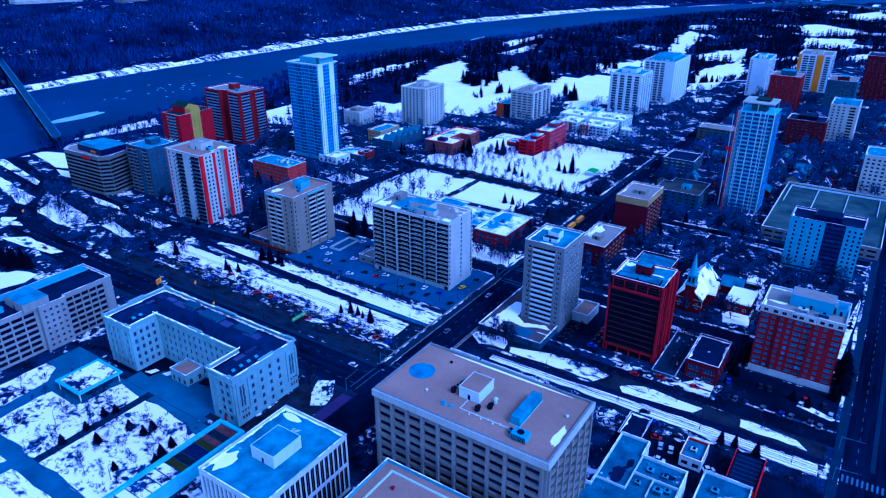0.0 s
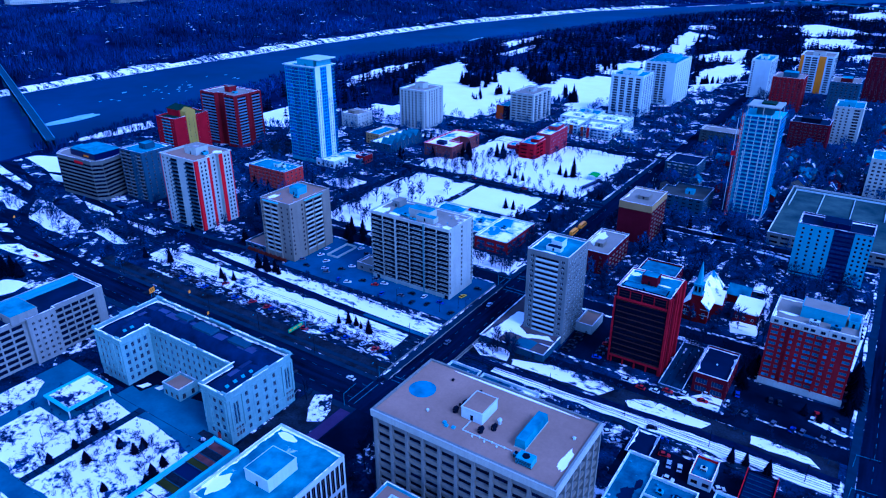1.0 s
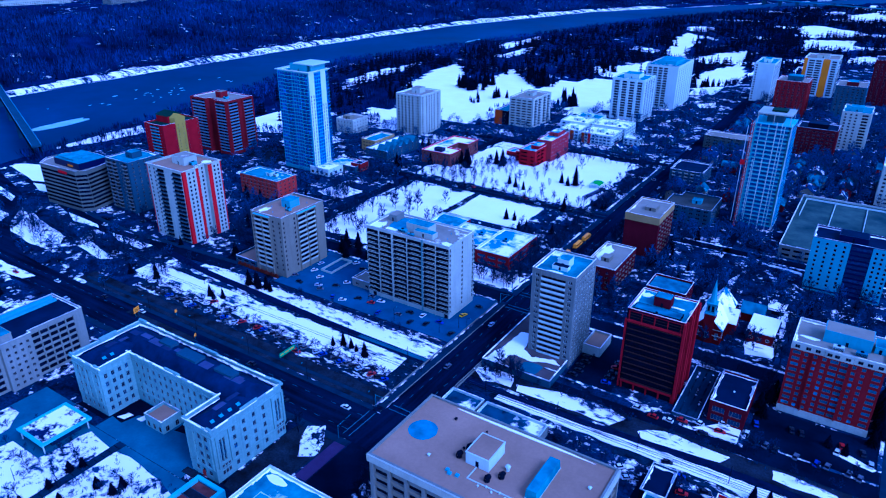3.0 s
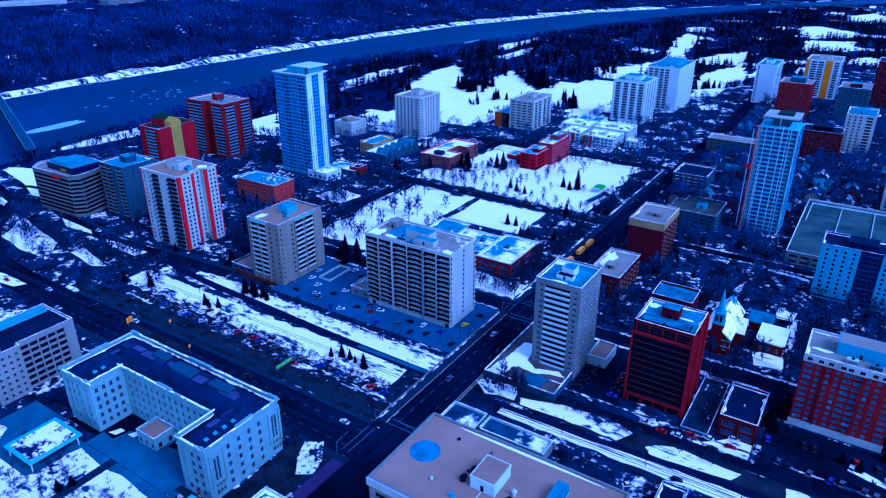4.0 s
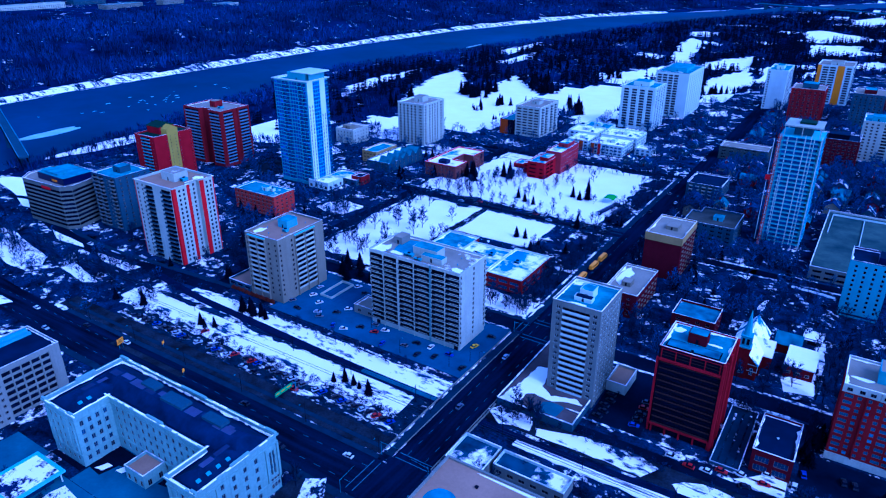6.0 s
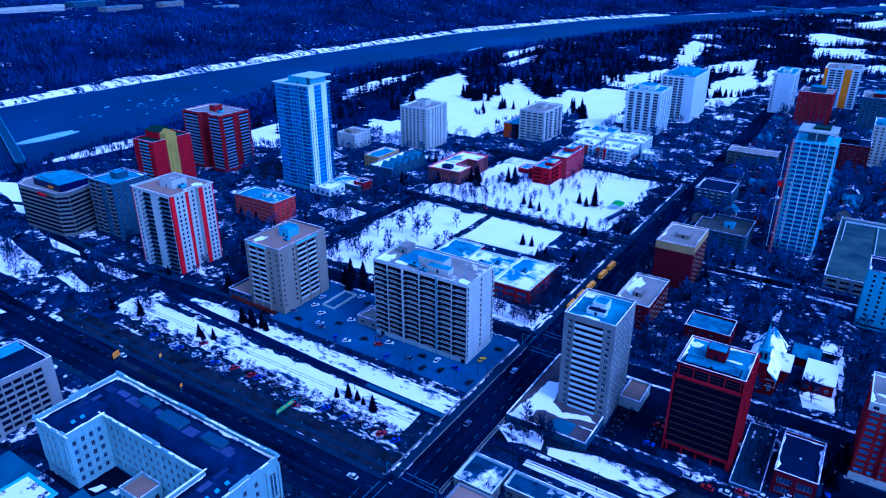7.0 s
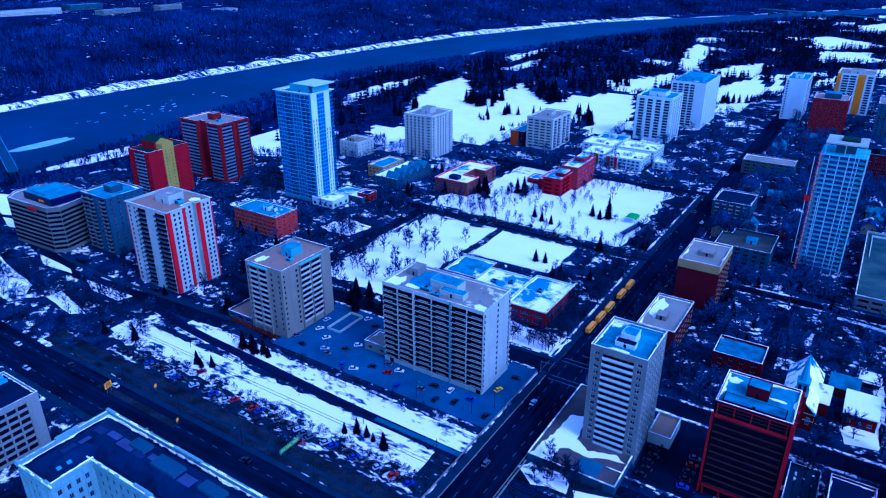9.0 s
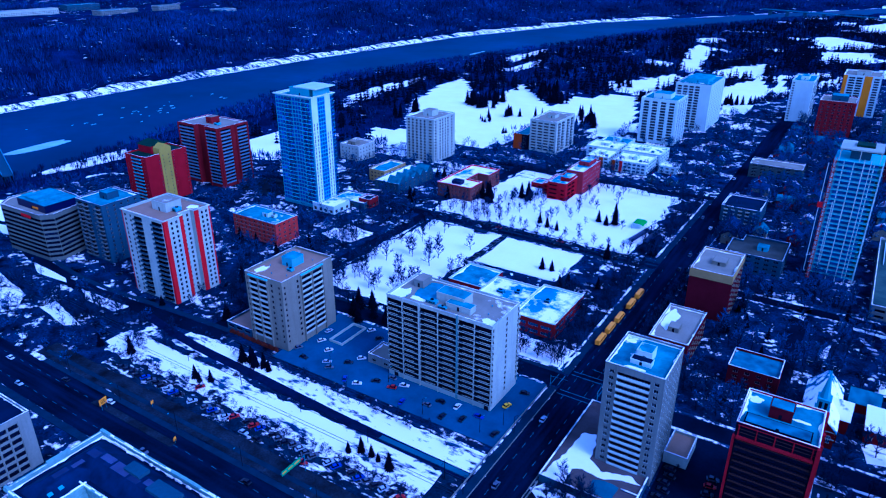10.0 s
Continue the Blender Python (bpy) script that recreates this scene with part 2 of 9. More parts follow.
NEEDLE = surface("spruce_needles", (0.0012, 0.0022, 0.006), 0.9, 0.4, 0.2, 2.0, 0.4, rnd=0.35)
WOODS = surface("bare_woods", (0.0006, 0.005, 0.022), 0.95, 0.5, 0.0065, 0.15, 0.2, second=(0.009, 0.05, 0.145), isl=0.8)
WATER = surface("river_water", (0.0001, 0.020, 0.052), 0.45, 0.35, 0.006, 0.05, 0.05, second=(0.0004, 0.034, 0.08))
ICE = surface("river_ice", (0.3, 0.45, 0.4), 0.5, 0.2, 0.05, 0.5, 0.2)
TYRE = surface("tyre_rubber", (0.015, 0.015, 0.018), 0.9, 0.2, 1, 5, 0.1)
STEEL = surface("rail_steel", (0.03, 0.04, 0.06), 0.4, 0.2, 1, 5, 0.1, metal=0.6)
TWIG_L = surface("pale_twigs", (0.007, 0.055, 0.125), 0.95, 0.3, 0.2, 3.0, 0.2, rnd=0.3, isl=0.6)
OFFTAN = surface("dull_tan_panel", (0.042, 0.058, 0.05), 0.85, 0.12, 0.08, 1.2, 0.15, streak=0.3)
REDF = surface("deep_red_frame", (0.22, 0.007, 0.013), 0.65, 0.15, 0.15, 2.0, 0.1, streak=0.25)
LEDGE = surface("bronze_ledge", (0.032, 0.016, 0.014), 0.7, 0.15, 0.15, 2.0, 0.1)
BRICK_C = surface("church_brick", (0.10, 0.005, 0.008), 0.85, 0.25, 0.3, 4.0, 0.3)
RAIL_G = surface("grey_rail_panel", (0.12, 0.18, 0.22), 0.8, 0.15, 0.3, 3.0, 0.1)
BALLAST = surface("track_ballast", (0.004, 0.008, 0.024), 0.95, 0.4, 0.3, 3.0, 0.6)
SIGN_O = surface("orange_sign_face", (0.85, 0.30, 0.01), 0.5, 0.05, 1, 5, 0.05)
SIGN_G = surface("green_sign_face", (0.02, 0.30, 0.10), 0.5, 0.05, 1, 5, 0.05)
YELLOW = surface("school_bus_yellow", (0.75, 0.27, 0.01), 0.4, 0.06, 0.5, 5, 0.05)
PAINT = [surface("car_paint_" + k, c, 0.3, 0.06, 0.8, 5, 0.02) for k, c in
         (("white", (0.6, 0.6, 0.55)), ("silver", (0.35, 0.38, 0.42)), ("black", (0.012, 0.014, 0.02)),
          ("grey", (0.08, 0.09, 0.11)), ("blue", (0.015, 0.04, 0.22)), ("red", (0.3, 0.01, 0.012)), ("yellow", (0.7, 0.4, 0.01)))]


# ---- mesh helpers ----
class Build:
    """Collects faces of one mesh."""

    def __init__(self):
        self.v, self.f, self.m = [], [], []

    def face(self, pts, mi=0):
        k = len(self.v)
        self.v.extend(tuple(p) for p in pts)
        self.f.append(tuple(range(k, k + len(pts))))
        self.m.append(mi)

    def box(self, x0, y0, z0, x1, y1, z1, mi=0, taper=0.0):
        k, t = len(self.v), taper
        self.v.extend([(x0, y0, z0), (x1, y0, z0), (x1, y1, z0), (x0, y1, z0),
                       (x0 + t, y0 + t, z1), (x1 - t, y0 + t, z1), (x1 - t, y1 - t, z1), (x0 + t, y1 - t, z1)])
        for q in ((3, 2, 1, 0), (4, 5, 6, 7), (0, 1, 5, 4), (1, 2, 6, 5), (2, 3, 7, 6), (3, 0, 4, 7)):
            self.f.append(tuple(k + i for i in q))
            self.m.append(mi)

    def tube(self, a, b, r0, r1, n=6, mi=0, cap=False):
        a, b = Vector(a), Vector(b)
        w = (b - a).normalized()
        s = w.cross(Vector((0.3, 0.9, 0.1))).normalized() if abs(w.z) > 0.9 else w.cross(Vector((0, 0, 1))).normalized()
        u = w.cross(s)
        k = len(self.v)
        for c, r in ((a, r0), (b, r1)):
            for i in range(n):
                t = 2 * math.pi * i / n
                self.v.append(tuple(c + s * (r * math.cos(t)) + u * (r * math.sin(t))))
        for i in range(n):
            j = (i + 1) % n
            self.f.append((k + i, k + j, k + n + j, k + n + i))
            self.m.append(mi)
        if cap:
            self.f.append(tuple(k + n + i for i in range(n)))
            self.m.append(mi)

    def mesh(self, name, mats):
        me = bpy.data.meshes.new(name)
        me.from_pydata(self.v, [], self.f)
        for m in mats if isinstance(mats, (list, tuple)) else [mats]:
            me.materials.append(m)
        if any(self.m):
            me.polygons.foreach_set("material_index", self.m)
        me.update()
        return me


def part(name, data, mats, parent, label="", at=None):
    """One mesh object under a thing or a part; data is a Build or a finished mesh."""
    ob = new(name, data.mesh(name, mats) if isinstance(data, Build) else data)
    ob.parent = parent
    if at is not None:
        ob.matrix_basis = at
    return tagged(ob, label)


def thing(name, label, category, at, group="", kind=""):
    ob = new(name)
    ob.matrix_basis = at
    ob.empty_display_size = 0.5
    return tagged(ob, label, category, group, kind)


def piece(name, data, mats, label, category, group="", kind="", at=None):
    """A thing that is a single mesh."""
    ob = new(name, data.mesh(name, mats) if isinstance(data, Build) else data)
    if at is not None:
        ob.matrix_basis = at
    return tagged(ob, label, category, group, kind)


# ---- terrain ----
def inside(x, y, poly):
    x, y = np.asarray(x), np.asarray(y)
    hit = np.zeros(x.shape, bool)
    for (ax, ay), (bx, by) in zip(poly, poly[1:] + poly[:1]):
        cross = (ay > y) != (by > y)
        t = np.where(cross, (bx - ax) * (y - ay) / (by - ay + 1e-9) + ax, 0)
        hit ^= cross & (x < t)
    return hit


# open snowy fairways in the valley
CLEAR = [[(-382, 452), (-442, 527), (-414, 561), (-499, 692), (-512, 747), (-535, 822), (-545, 916), (-511, 883), (-420, 743), (-402, 780), (-419, 842), (-429, 922), (-392, 871), (-343, 818), (-306, 776), (-313, 865), (-283, 873), (-273, 919), (-228, 920), (-189, 797), (-165, 722), (-176, 657), (-213, 654), (-227, 600), (-265, 566), (-279, 534), (-329, 524), (-346, 476)],
         [(-286, 952), (-311, 1019), (-261, 1072), (-237, 1160), (-209, 1119), (-214, 986), (-231, 929)],
         [(-241, 1212), (-292, 1462), (-305, 1607), (-280, 1586), (-233, 1447), (-228, 1352), (-203, 1213), (-222, 1185)],
         [(-185, 1224), (-156, 1308), (-111, 1381), (-102, 1327), (-102, 1189), (-156, 1168)],
         [(-89, 840), (-137, 1036), (-123, 1107), (-93, 1194), (-67, 1112), (-52, 991), (-74, 956), (-75, 870)],
         [(-76, 1206), (-64, 1250), (-39, 1100), (-54, 1120)],
         [(-10, 1181), (25, 1286), (38, 1150), (1, 1138)],
         [(-91, 1839), (-74, 1921), (45, 1860), (74, 1756), (-33, 1663)],
         [(-41, 1625), (67, 1663), (54, 1534), (-20, 1441)],
         [(-560, 612), (-606, 675), (-618, 755), (-611, 881), (-587, 854), (-578, 751), (-571, 655)],
         [(-591, 1145), (-575, 1335), (-549, 1285), (-548, 1116)],
         [(-526, 1028), (-517, 1183), (-490, 1127), (-494, 1025)],
         [(65, 1371), (106, 1438), (138, 1359), (79, 1292)],
         [(-8, 2263), (68, 2430), (121, 2172), (16, 2104)],
         [(-560, 190), (-470, 140), (-400, 290), (-420, 360), (-545, 470), (-540, 310)]]

# snow running up the slope from the fairways to the edge of the town
SLOPE = [[(-437, 509), (-448, 539), (-380, 560), (-290, 430), (-283, 386), (-296, 367), (-350, 420), (-410, 480)], [(-380, 560), (-268, 441), (-231, 440), (-220, 472), (-230, 560), (-301, 644), (-370, 640)],
         [(-229, 700), (-156, 535), (-136, 558), (-122, 592), (-150, 660), (-185, 760)], [(-100, 850), (-64, 719), (-42, 738), (-48, 850), (-54, 996), (-75, 1000)]]


def smooth(a, b, x):
    t = np.clip((x - a) / (b - a), 0, 1)
    return t * t * (3 - 2 * t)


def line_distance(x, y, line):
    """Unsigned distance to a polyline and the side (positive: to the right of its direction)."""
    best, side = np.full(np.shape(x), 1e9), np.zeros(np.shape(x))
    for (ax, ay), (bx, by) in zip(line[:-1], line[1:]):
        dx, dy = bx - ax, by - ay
        t = np.clip(((x - ax) * dx + (y - ay) * dy) / (dx * dx + dy * dy), 0, 1)
        px, py = ax + t * dx - x, ay + t * dy - y
        d = np.hypot(px, py)
        s = np.where(dx * (y - ay) - dy * (x - ax) > 0, -1.0, 1.0)
        near = d < best
        best, side = np.where(near, d, best), np.where(near, s, side)
    return best, side


EDGE = [(-500, -900), (-485, 40), (-440, 250), (-352, 290), (-338, 375), (-290, 428), (-225, 515), (-135, 600), (-112, 720), (-40, 800), (10, 900), (120, 1050), (500, 1500), (1300, 2300)]
NEAR_BANK = [(-560, -900), (-600, -100), (-640, 242), (-724, 624), (-752, 827), (-688, 1042), (-600, 1407), (-492, 1804), (-193, 2484), (300, 3300)]
FAR_BANK = [(-960, -900), (-976, 317), (-977, 563), (-955, 986), (-897, 1463), (-723, 2031), (-233, 2768), (250, 3500)]
VALLEY, RIVER = -34.0, -41.0


def terrain(x, y):
    x, y = np.asarray(x, float), np.asarray(y, float)
    z = -4.0 * smooth(255, 420, y) * smooth(60, -60, x)
    d, s = line_distance(x, y, EDGE)
    inside = smooth(0, 62, np.where(s > 0, 0, d))
    z = z * (1 - inside) + VALLEY * inside
    d, s = line_distance(x, y, NEAR_BANK)
    wet = smooth(-14, 10, np.where(s > 0, -d, d))
    z = z * (1 - wet) + (RIVER - 4) * wet
    d, s = line_distance(x, y, FAR_BANK)
    dist = np.where(s > 0, -d, d)
    rise = smooth(-8, 22, dist)
    hill = -36 + 50 * smooth(25, 420, dist) + 5 * np.sin(x * 0.011 + y * 0.006) * smooth(40, 200, dist)
    return z * (1 - rise) + hill * rise


def ground_z(x, y):
    return float(terrain(np.array([x]), np.array([y]))[0])


def steps(lo, hi, fine_lo, fine_hi, fine, coarse):
    a = list(np.arange(lo, fine_lo, coarse)) + list(np.arange(fine_lo, fine_hi, fine)) + list(np.arange(fine_hi, hi + 1, coarse))
    return np.array(a)


gx, gy = steps(-3600, 2600, -1300, 420, 10, 100), steps(-900, 4300, -320, 2500, 12, 100)
GX, GY = np.meshgrid(gx, gy)
GZ = terrain(GX, GY)
nx, ny = len(gx), len(gy)
idx = np.arange(nx * ny).reshape(ny, nx)
quads = np.stack([idx[:-1, :-1], idx[:-1, 1:], idx[1:, 1:], idx[1:, :-1]], -1).reshape(-1, 4)
cx, cy = (GX[:-1, :-1] + GX[1:, 1:]).ravel() / 2, (GY[:-1, :-1] + GY[1:, 1:]).ravel() / 2
cz = terrain(cx, cy)
gm = bpy.data.meshes.new("ground")
gm.from_pydata(np.stack([GX.ravel(), GY.ravel(), GZ.ravel()], 1).tolist(), [], quads.tolist())
for m in (SOIL, SNOWM, FOREST, YARD, SLUSH):
    gm.materials.append(m)
fd, fs = line_distance(cx, cy, FAR_BANK)
kind = np.where(cz < -20, 2, 0)
for poly in CLEAR:
    kind = np.where(inside(cx, cy, poly) & (cz < -10), 1, kind)
glade = np.array([noise.noise((x * 0.012, y * 0.012, 9.0)) for x, y in zip(cx, cy)])
kind = np.where((cz < -25) & (glade < -0.34) & (cx > -330) & (cy > 900), 1, kind)
kind = np.where(fs < 0, 2, kind)
kind = np.where((fs < 0) & (fd < 30 + 34 * glade) & (cy < 2300), 4, kind)
ed, es = line_distance(cx, cy, EDGE)
kind = np.where((es < 0) & (ed < 55), 2, kind)
kind = np.where((es < 0) & inside(cx, cy, CLEAR[0]) & (cz < -5), 1, kind)
for poly in SLOPE:
    kind = np.where(inside(cx, cy, poly), 1, kind)
kind = np.where((es > 0) & (cx > 14) & (cy > 110), 3, kind)
gm.polygons.foreach_set("material_index", kind.astype(int).tolist())
gm.polygons.foreach_set("use_smooth", [True] * len(quads))
tagged(new("ground", gm), "thawing winter ground with patches of snow", "ground", kind="structure")


def drape(b, xs, ys, off, mi=0):
    """Rows of quads that follow the terrain; xs and ys are grids."""
    z = terrain(xs, ys) + off
    k, (r, c) = len(b.v), xs.shape
    b.v.extend(np.stack([xs.ravel(), ys.ravel(), z.ravel()], 1).tolist())
    for i in range(r - 1):
        for j in range(c - 1):
            q = k + i * c + j
            b.f.append((q, q + 1, q + c + 1, q + c))
            b.m.append(mi)


def slab(name, x0, y0, x1, y1, off, mat, label, category="ground", thick=0.0, ragged=0.0, step=6.0, kind="structure", seed=0):
    """A sheet over the ground, with side faces if thick, and a ragged thawing edge if asked."""
    b = Build()
    n, m = max(2, int((x1 - x0) / step) + 1), max(2, int((y1 - y0) / step) + 1)
    xs, ys = np.meshgrid(np.linspace(x0, x1, n), np.linspace(y0, y1, m))
    if ragged:
        rg = np.random.RandomState(seed + 7)
        px, py = rg.uniform(0, 50, 2)
        for j in range(n):
            for i in (0, m - 1):
                ys[i, j] += ragged * noise.noise((xs[i, j] * 0.21 + px, py + i * 3.1, 0.5)) * 1.6 + rg.uniform(-0.3, 0.3) * ragged
        for i in range(m):
            for j in (0, n - 1):
                xs[i, j] += ragged * noise.noise((ys[i, j] * 0.13 + px, py + j * 2.3, 7.5)) * 1.6
    drape(b, xs, ys, off)
    if thick:
        for row in (list(zip(xs[0], ys[0])), list(zip(xs[:, -1], ys[:, -1])), list(zip(xs[-1, ::-1], ys[-1, ::-1])), list(zip(xs[::-1, 0], ys[::-1, 0]))):
            for (ax, ay), (bx, by) in zip(row[:-1], row[1:]):
                za, zb = ground_z(ax, ay) + off, ground_z(bx, by) + off
                b.face([(ax, ay, za - thick), (bx, by, zb - thick), (bx, by, zb), (ax, ay, za)])
    return piece(name, b, mat, label, category, kind=kind)


def blob(name, pts, off, mat, label, category="snow", rag=2.0, seed=1, kind="structure"):
    """A patch on the ground with a ragged rim round a few corner points."""
    cxm, cym = sum(p[0] for p in pts) / len(pts), sum(p[1] for p in pts) / len(pts)
    rim = []
    for (ax, ay), (bx, by) in zip(pts, pts[1:] + pts[:1]):
        n = max(2, int(math.hypot(bx - ax, by - ay) / 5))
        for i in range(n):
            x, y = ax + (bx - ax) * i / n, ay + (by - ay) * i / n
            r = rag * (noise.noise((x * 0.09, y * 0.09, seed * 3.7)) * 1.8 + noise.noise((x * 0.31, y * 0.31, seed * 1.7)))
            d = math.hypot(x - cxm, y - cym) or 1
            rim.append((x + (x - cxm) / d * r, y + (y - cym) / d * r))
    b = Build()
    rings = [1.0, 0.75, 0.5, 0.25]
    xs = np.array([[cxm + (x - cxm) * k for x, _ in rim + rim[:1]] for k in rings])
    ys = np.array([[cym + (y - cym) * k for _, y in rim + rim[:1]] for k in rings])
    drape(b, xs, ys, off)
    b.f = [q[::-1] for q in b.f]
    k = len(b.v) - len(rim) - 1
    b.v.append((cxm, cym, ground_z(cxm, cym) + off))
    for i in range(len(rim)):
        b.f.append((k + i, k + i + 1, len(b.v) - 1))
        b.m.append(0)
    return piece(name, b, mat, label, category, kind=kind)


def ribbon(name, pts, width, off, mat, label, category, rag=0.0, kind="structure"):
    """A strip of even width along a smooth line over the ground."""
    P = [Vector(p) for p in pts]
    P = [P[0] * 2 - P[1]] + P + [P[-1] * 2 - P[-2]]
    line = []
    for i in range(1, len(P) - 2):
        n = max(2, int((P[i + 1] - P[i]).length / 5))
        for k in range(n + (i == len(P) - 3)):
            u = k / n
            line.append(0.5 * (2 * P[i] + (P[i + 1] - P[i - 1]) * u + (2 * P[i - 1] - 5 * P[i] + 4 * P[i + 1] - P[i + 2]) * u * u + (3 * P[i] - P[i - 1] - 3 * P[i + 1] + P[i + 2]) * u ** 3))
    left, right = [], []
    for i, p in enumerate(line):
        d = (line[min(i + 1, len(line) - 1)] - line[max(i - 1, 0)]).normalized()
        k = width / 2 + rag * noise.noise((p.x * 0.15, p.y * 0.15, 3.3))
        left.append(p + Vector((-d.y, d.x)) * k)
        right.append(p - Vector((-d.y, d.x)) * k)
    b = Build()
    xs = np.array([[p.x for p in right], [p.x for p in left]])
    ys = np.array([[p.y for p in right], [p.y for p in left]])
    drape(b, xs, ys, off)
    return piece(name, b, mat, label, category, kind=kind)


# river
b = Build()
b.face([(-1500, -900, RIVER), (-300, -900, RIVER), (-300, 1200, RIVER), (-1500, 1200, RIVER)])
b.face([(-1500, 1200, RIVER), (-300, 1200, RIVER), (900, 4200, RIVER), (-1500, 4200, RIVER)])
piece("water", b, WATER, "dark blue open river with drifting ice", "water", kind="structure")
# snow along the far shore, and ice
for nm, line, hi, step_m, lab in (("far_shore", FAR_BANK, 19, 6, "snowy ice along the far river shore"),):
    b = Build()
    pts = []
    for (ax, ay), (bx, by) in zip(line[:-1], line[1:]):
        n = int(math.hypot(bx - ax, by - ay) / step_m)
        dx, dy = (bx - ax) / (n * step_m), (by - ay) / (n * step_m)
        for i in range(n):
            x, y = ax + (bx - ax) * i / n, ay + (by - ay) * i / n
            w = noise.noise((x * 0.008, y * 0.008, 2.0)) * 7 + noise.noise((x * 0.05, y * 0.05, 5.0)) * 2
            pts.append(((x + dy * 3, y - dx * 3), (x - dy * (hi * 0.2 + w * 0.6), y + dx * (hi * 0.2 + w * 0.6))))
    for (p, q), (r, s) in zip(pts[:-1], pts[1:]):
        b.face([(*p, RIVER + 0.15), (*r, RIVER + 0.15), (*s, ground_z(*s) + 1.2), (*q, ground_z(*q) + 1.2)])
    piece(nm, b, PATCHY, lab, "snow", kind="structure")
random.seed(5)
for i, (x, y, lx, ly) in enumerate([(-748, 268, 14, 44), (-700, 1240, 4, 40)] + [(random.gauss(-815, 26), random.gauss(470, 52), random.uniform(0.8, 2.2), random.uniform(1.0, 4.5)) for _ in range(26)]):
    b = Build()
    ring = [(x + lx * math.cos(a) * random.uniform(0.7, 1.1), y + ly * math.sin(a) * random.uniform(0.7, 1.1)) for a in np.linspace(0, 2 * math.pi, 15)[:-1]]
    b.face([(*p, RIVER + 0.3) for p in ring])
    for p, q in zip(ring, ring[1:] + ring[:1]):
        b.face([(*p, RIVER - 0.2), (*q, RIVER - 0.2), (*q, RIVER + 0.3), (*p, RIVER + 0.3)])
    piece("ice_floe", b, ICE, "flat grey-white ice floe in the river", "ice floe", group="river ice")

# ---- streets and block surfaces ----
R = 0.05
slab("road", -215, -34, 30, -14, R, ASPHALT_E, "wide dark wet asphalt road beside the railway", "road")
slab("road", 0.5, -34, 16.5, 1000, R + 0.02, ASPHALT_N, "dark asphalt street running away past the towers", "road", step=10)
slab("road", 2, -82, 20, -34, R, ASPHALT, "dark asphalt street past the office blocks", "road")
slab("road", -172, 99, 0, 109, R, ASPHALT, "dark asphalt side street beside the school", "road")
slab("road", 17, 99, 181, 109, R, ASPHALT, "dark asphalt side street behind the tower", "road")
slab("road", -174, 42, -165, 400, R + 0.03, ASPHALT, "dark asphalt side street by the snowy park", "road")
slab("road", -340, 243, 0, 252, R + 0.01, ASPHALT, "dark asphalt side street between snowy fields", "road")
slab("road", -290, 396, 0, 405, R, ASPHALT, "dark asphalt street above the valley", "road")
slab("road", 182, -300, 202, 1200, R, ASPHALT_N, "wide dark avenue", "road", step=15)
slab("road", 17, 232, 181, 240, R, ASPHALT, "dark residential street", "road")
slab("road", 17, 395, 181, 403, R, ASPHALT, "dark residential street", "road")
slab("road", 80, 110, 87, 700, R, ASPHALT, "narrow residential lane", "road", step=15)
ribbon("road", [(-213, -24), (-290, -20), (-345, 0), (-392, 34), (-470, 56), (-549, 82), (-578, 150)], 19, R + 0.01, ASPHALT_E, "wide road curving towards the bridge", "road")
ribbon("road", [(-160, 47), (-200, 45), (-267, 41), (-320, 46), (-383, 61), (-430, 70)], 9, R, ASPHALT, "winding road below the apartment towers", "road")
ribbon("track_bed", [(-3.5, 28), (-60, 29), (-122, 32), (-165, 34), (-196, 38), (-215, 41)], 5.0, 0.33, BALLAST, "dark asphalt cycle path between the snow banks", "path")
ribbon("pavement", [(-150, 53.5), (-200, 51.5), (-267, 47.5), (-320, 52.5), (-383, 67.5)], 3, 0.17, PAVING, "grey concrete pavement by the winding road", "pavement")
slab("road", 17, 41.8, 181, 47, R, ASPHALT, "narrow access road along the tracks", "road")
# pavements with kerbs
for x0, y0, x1, y1 in [(-3.5, -10, 0.2, 98), (-3.5, 110, 0.2, 242), (-3.5, 253, 0.2, 395), (16.8, 52, 19.6, 98), (16.8, 110, 19.6, 231), (16.8, 241, 19.6, 394),
                       (-215, -14, -4, -11.5), (-215, -37.5, 1.5, -34.3), (-163, 109.3, -4, 111.5), (-163, 240.2, -4, 242.8), (-300, 252.3, -4, 254.8), (178.5, -300, 181.7, 980)]:
    slab("pavement", x0, y0, x1, y1, 0.17, PAVING, "grey concrete pavement with a kerb", "pavement", thick=0.2, step=8)
# verge and railway corridor
slab("pavement", -222, -8.6, -5, -6.6, 0.16, PAVING, "grey path along the verge", "pavement")
slab("verge", -225, -11.3, -5, -1, 0.12, BROWN, "brown winter grass verge by the road", "verge", ragged=0.5)
slab("parking_strip", -190, -0.8, -5, 10.5, 0.1, STRIP, "slushy asphalt parking strip beside the railway", "car park", ragged=0.6)
slab("slush_strip", -200, 8.8, -14, 12.6, 0.26, EDGESNOW, "churned snow and dirt between the parked cars", "snow", thick=0.2, ragged=1.6, step=3, seed=21)
slab("snow_bank", -205, 12, -14, 26, 0.3, BANK, "long bank of trampled snow beside the tracks", "snow", thick=0.3, ragged=1.1, step=3, seed=1)
slab("snow_bank", -178, 30, -5, 42, 0.28, BANK, "long bank of snow above the tracks", "snow", thick=0.3, ragged=1.1, step=3, seed=2)
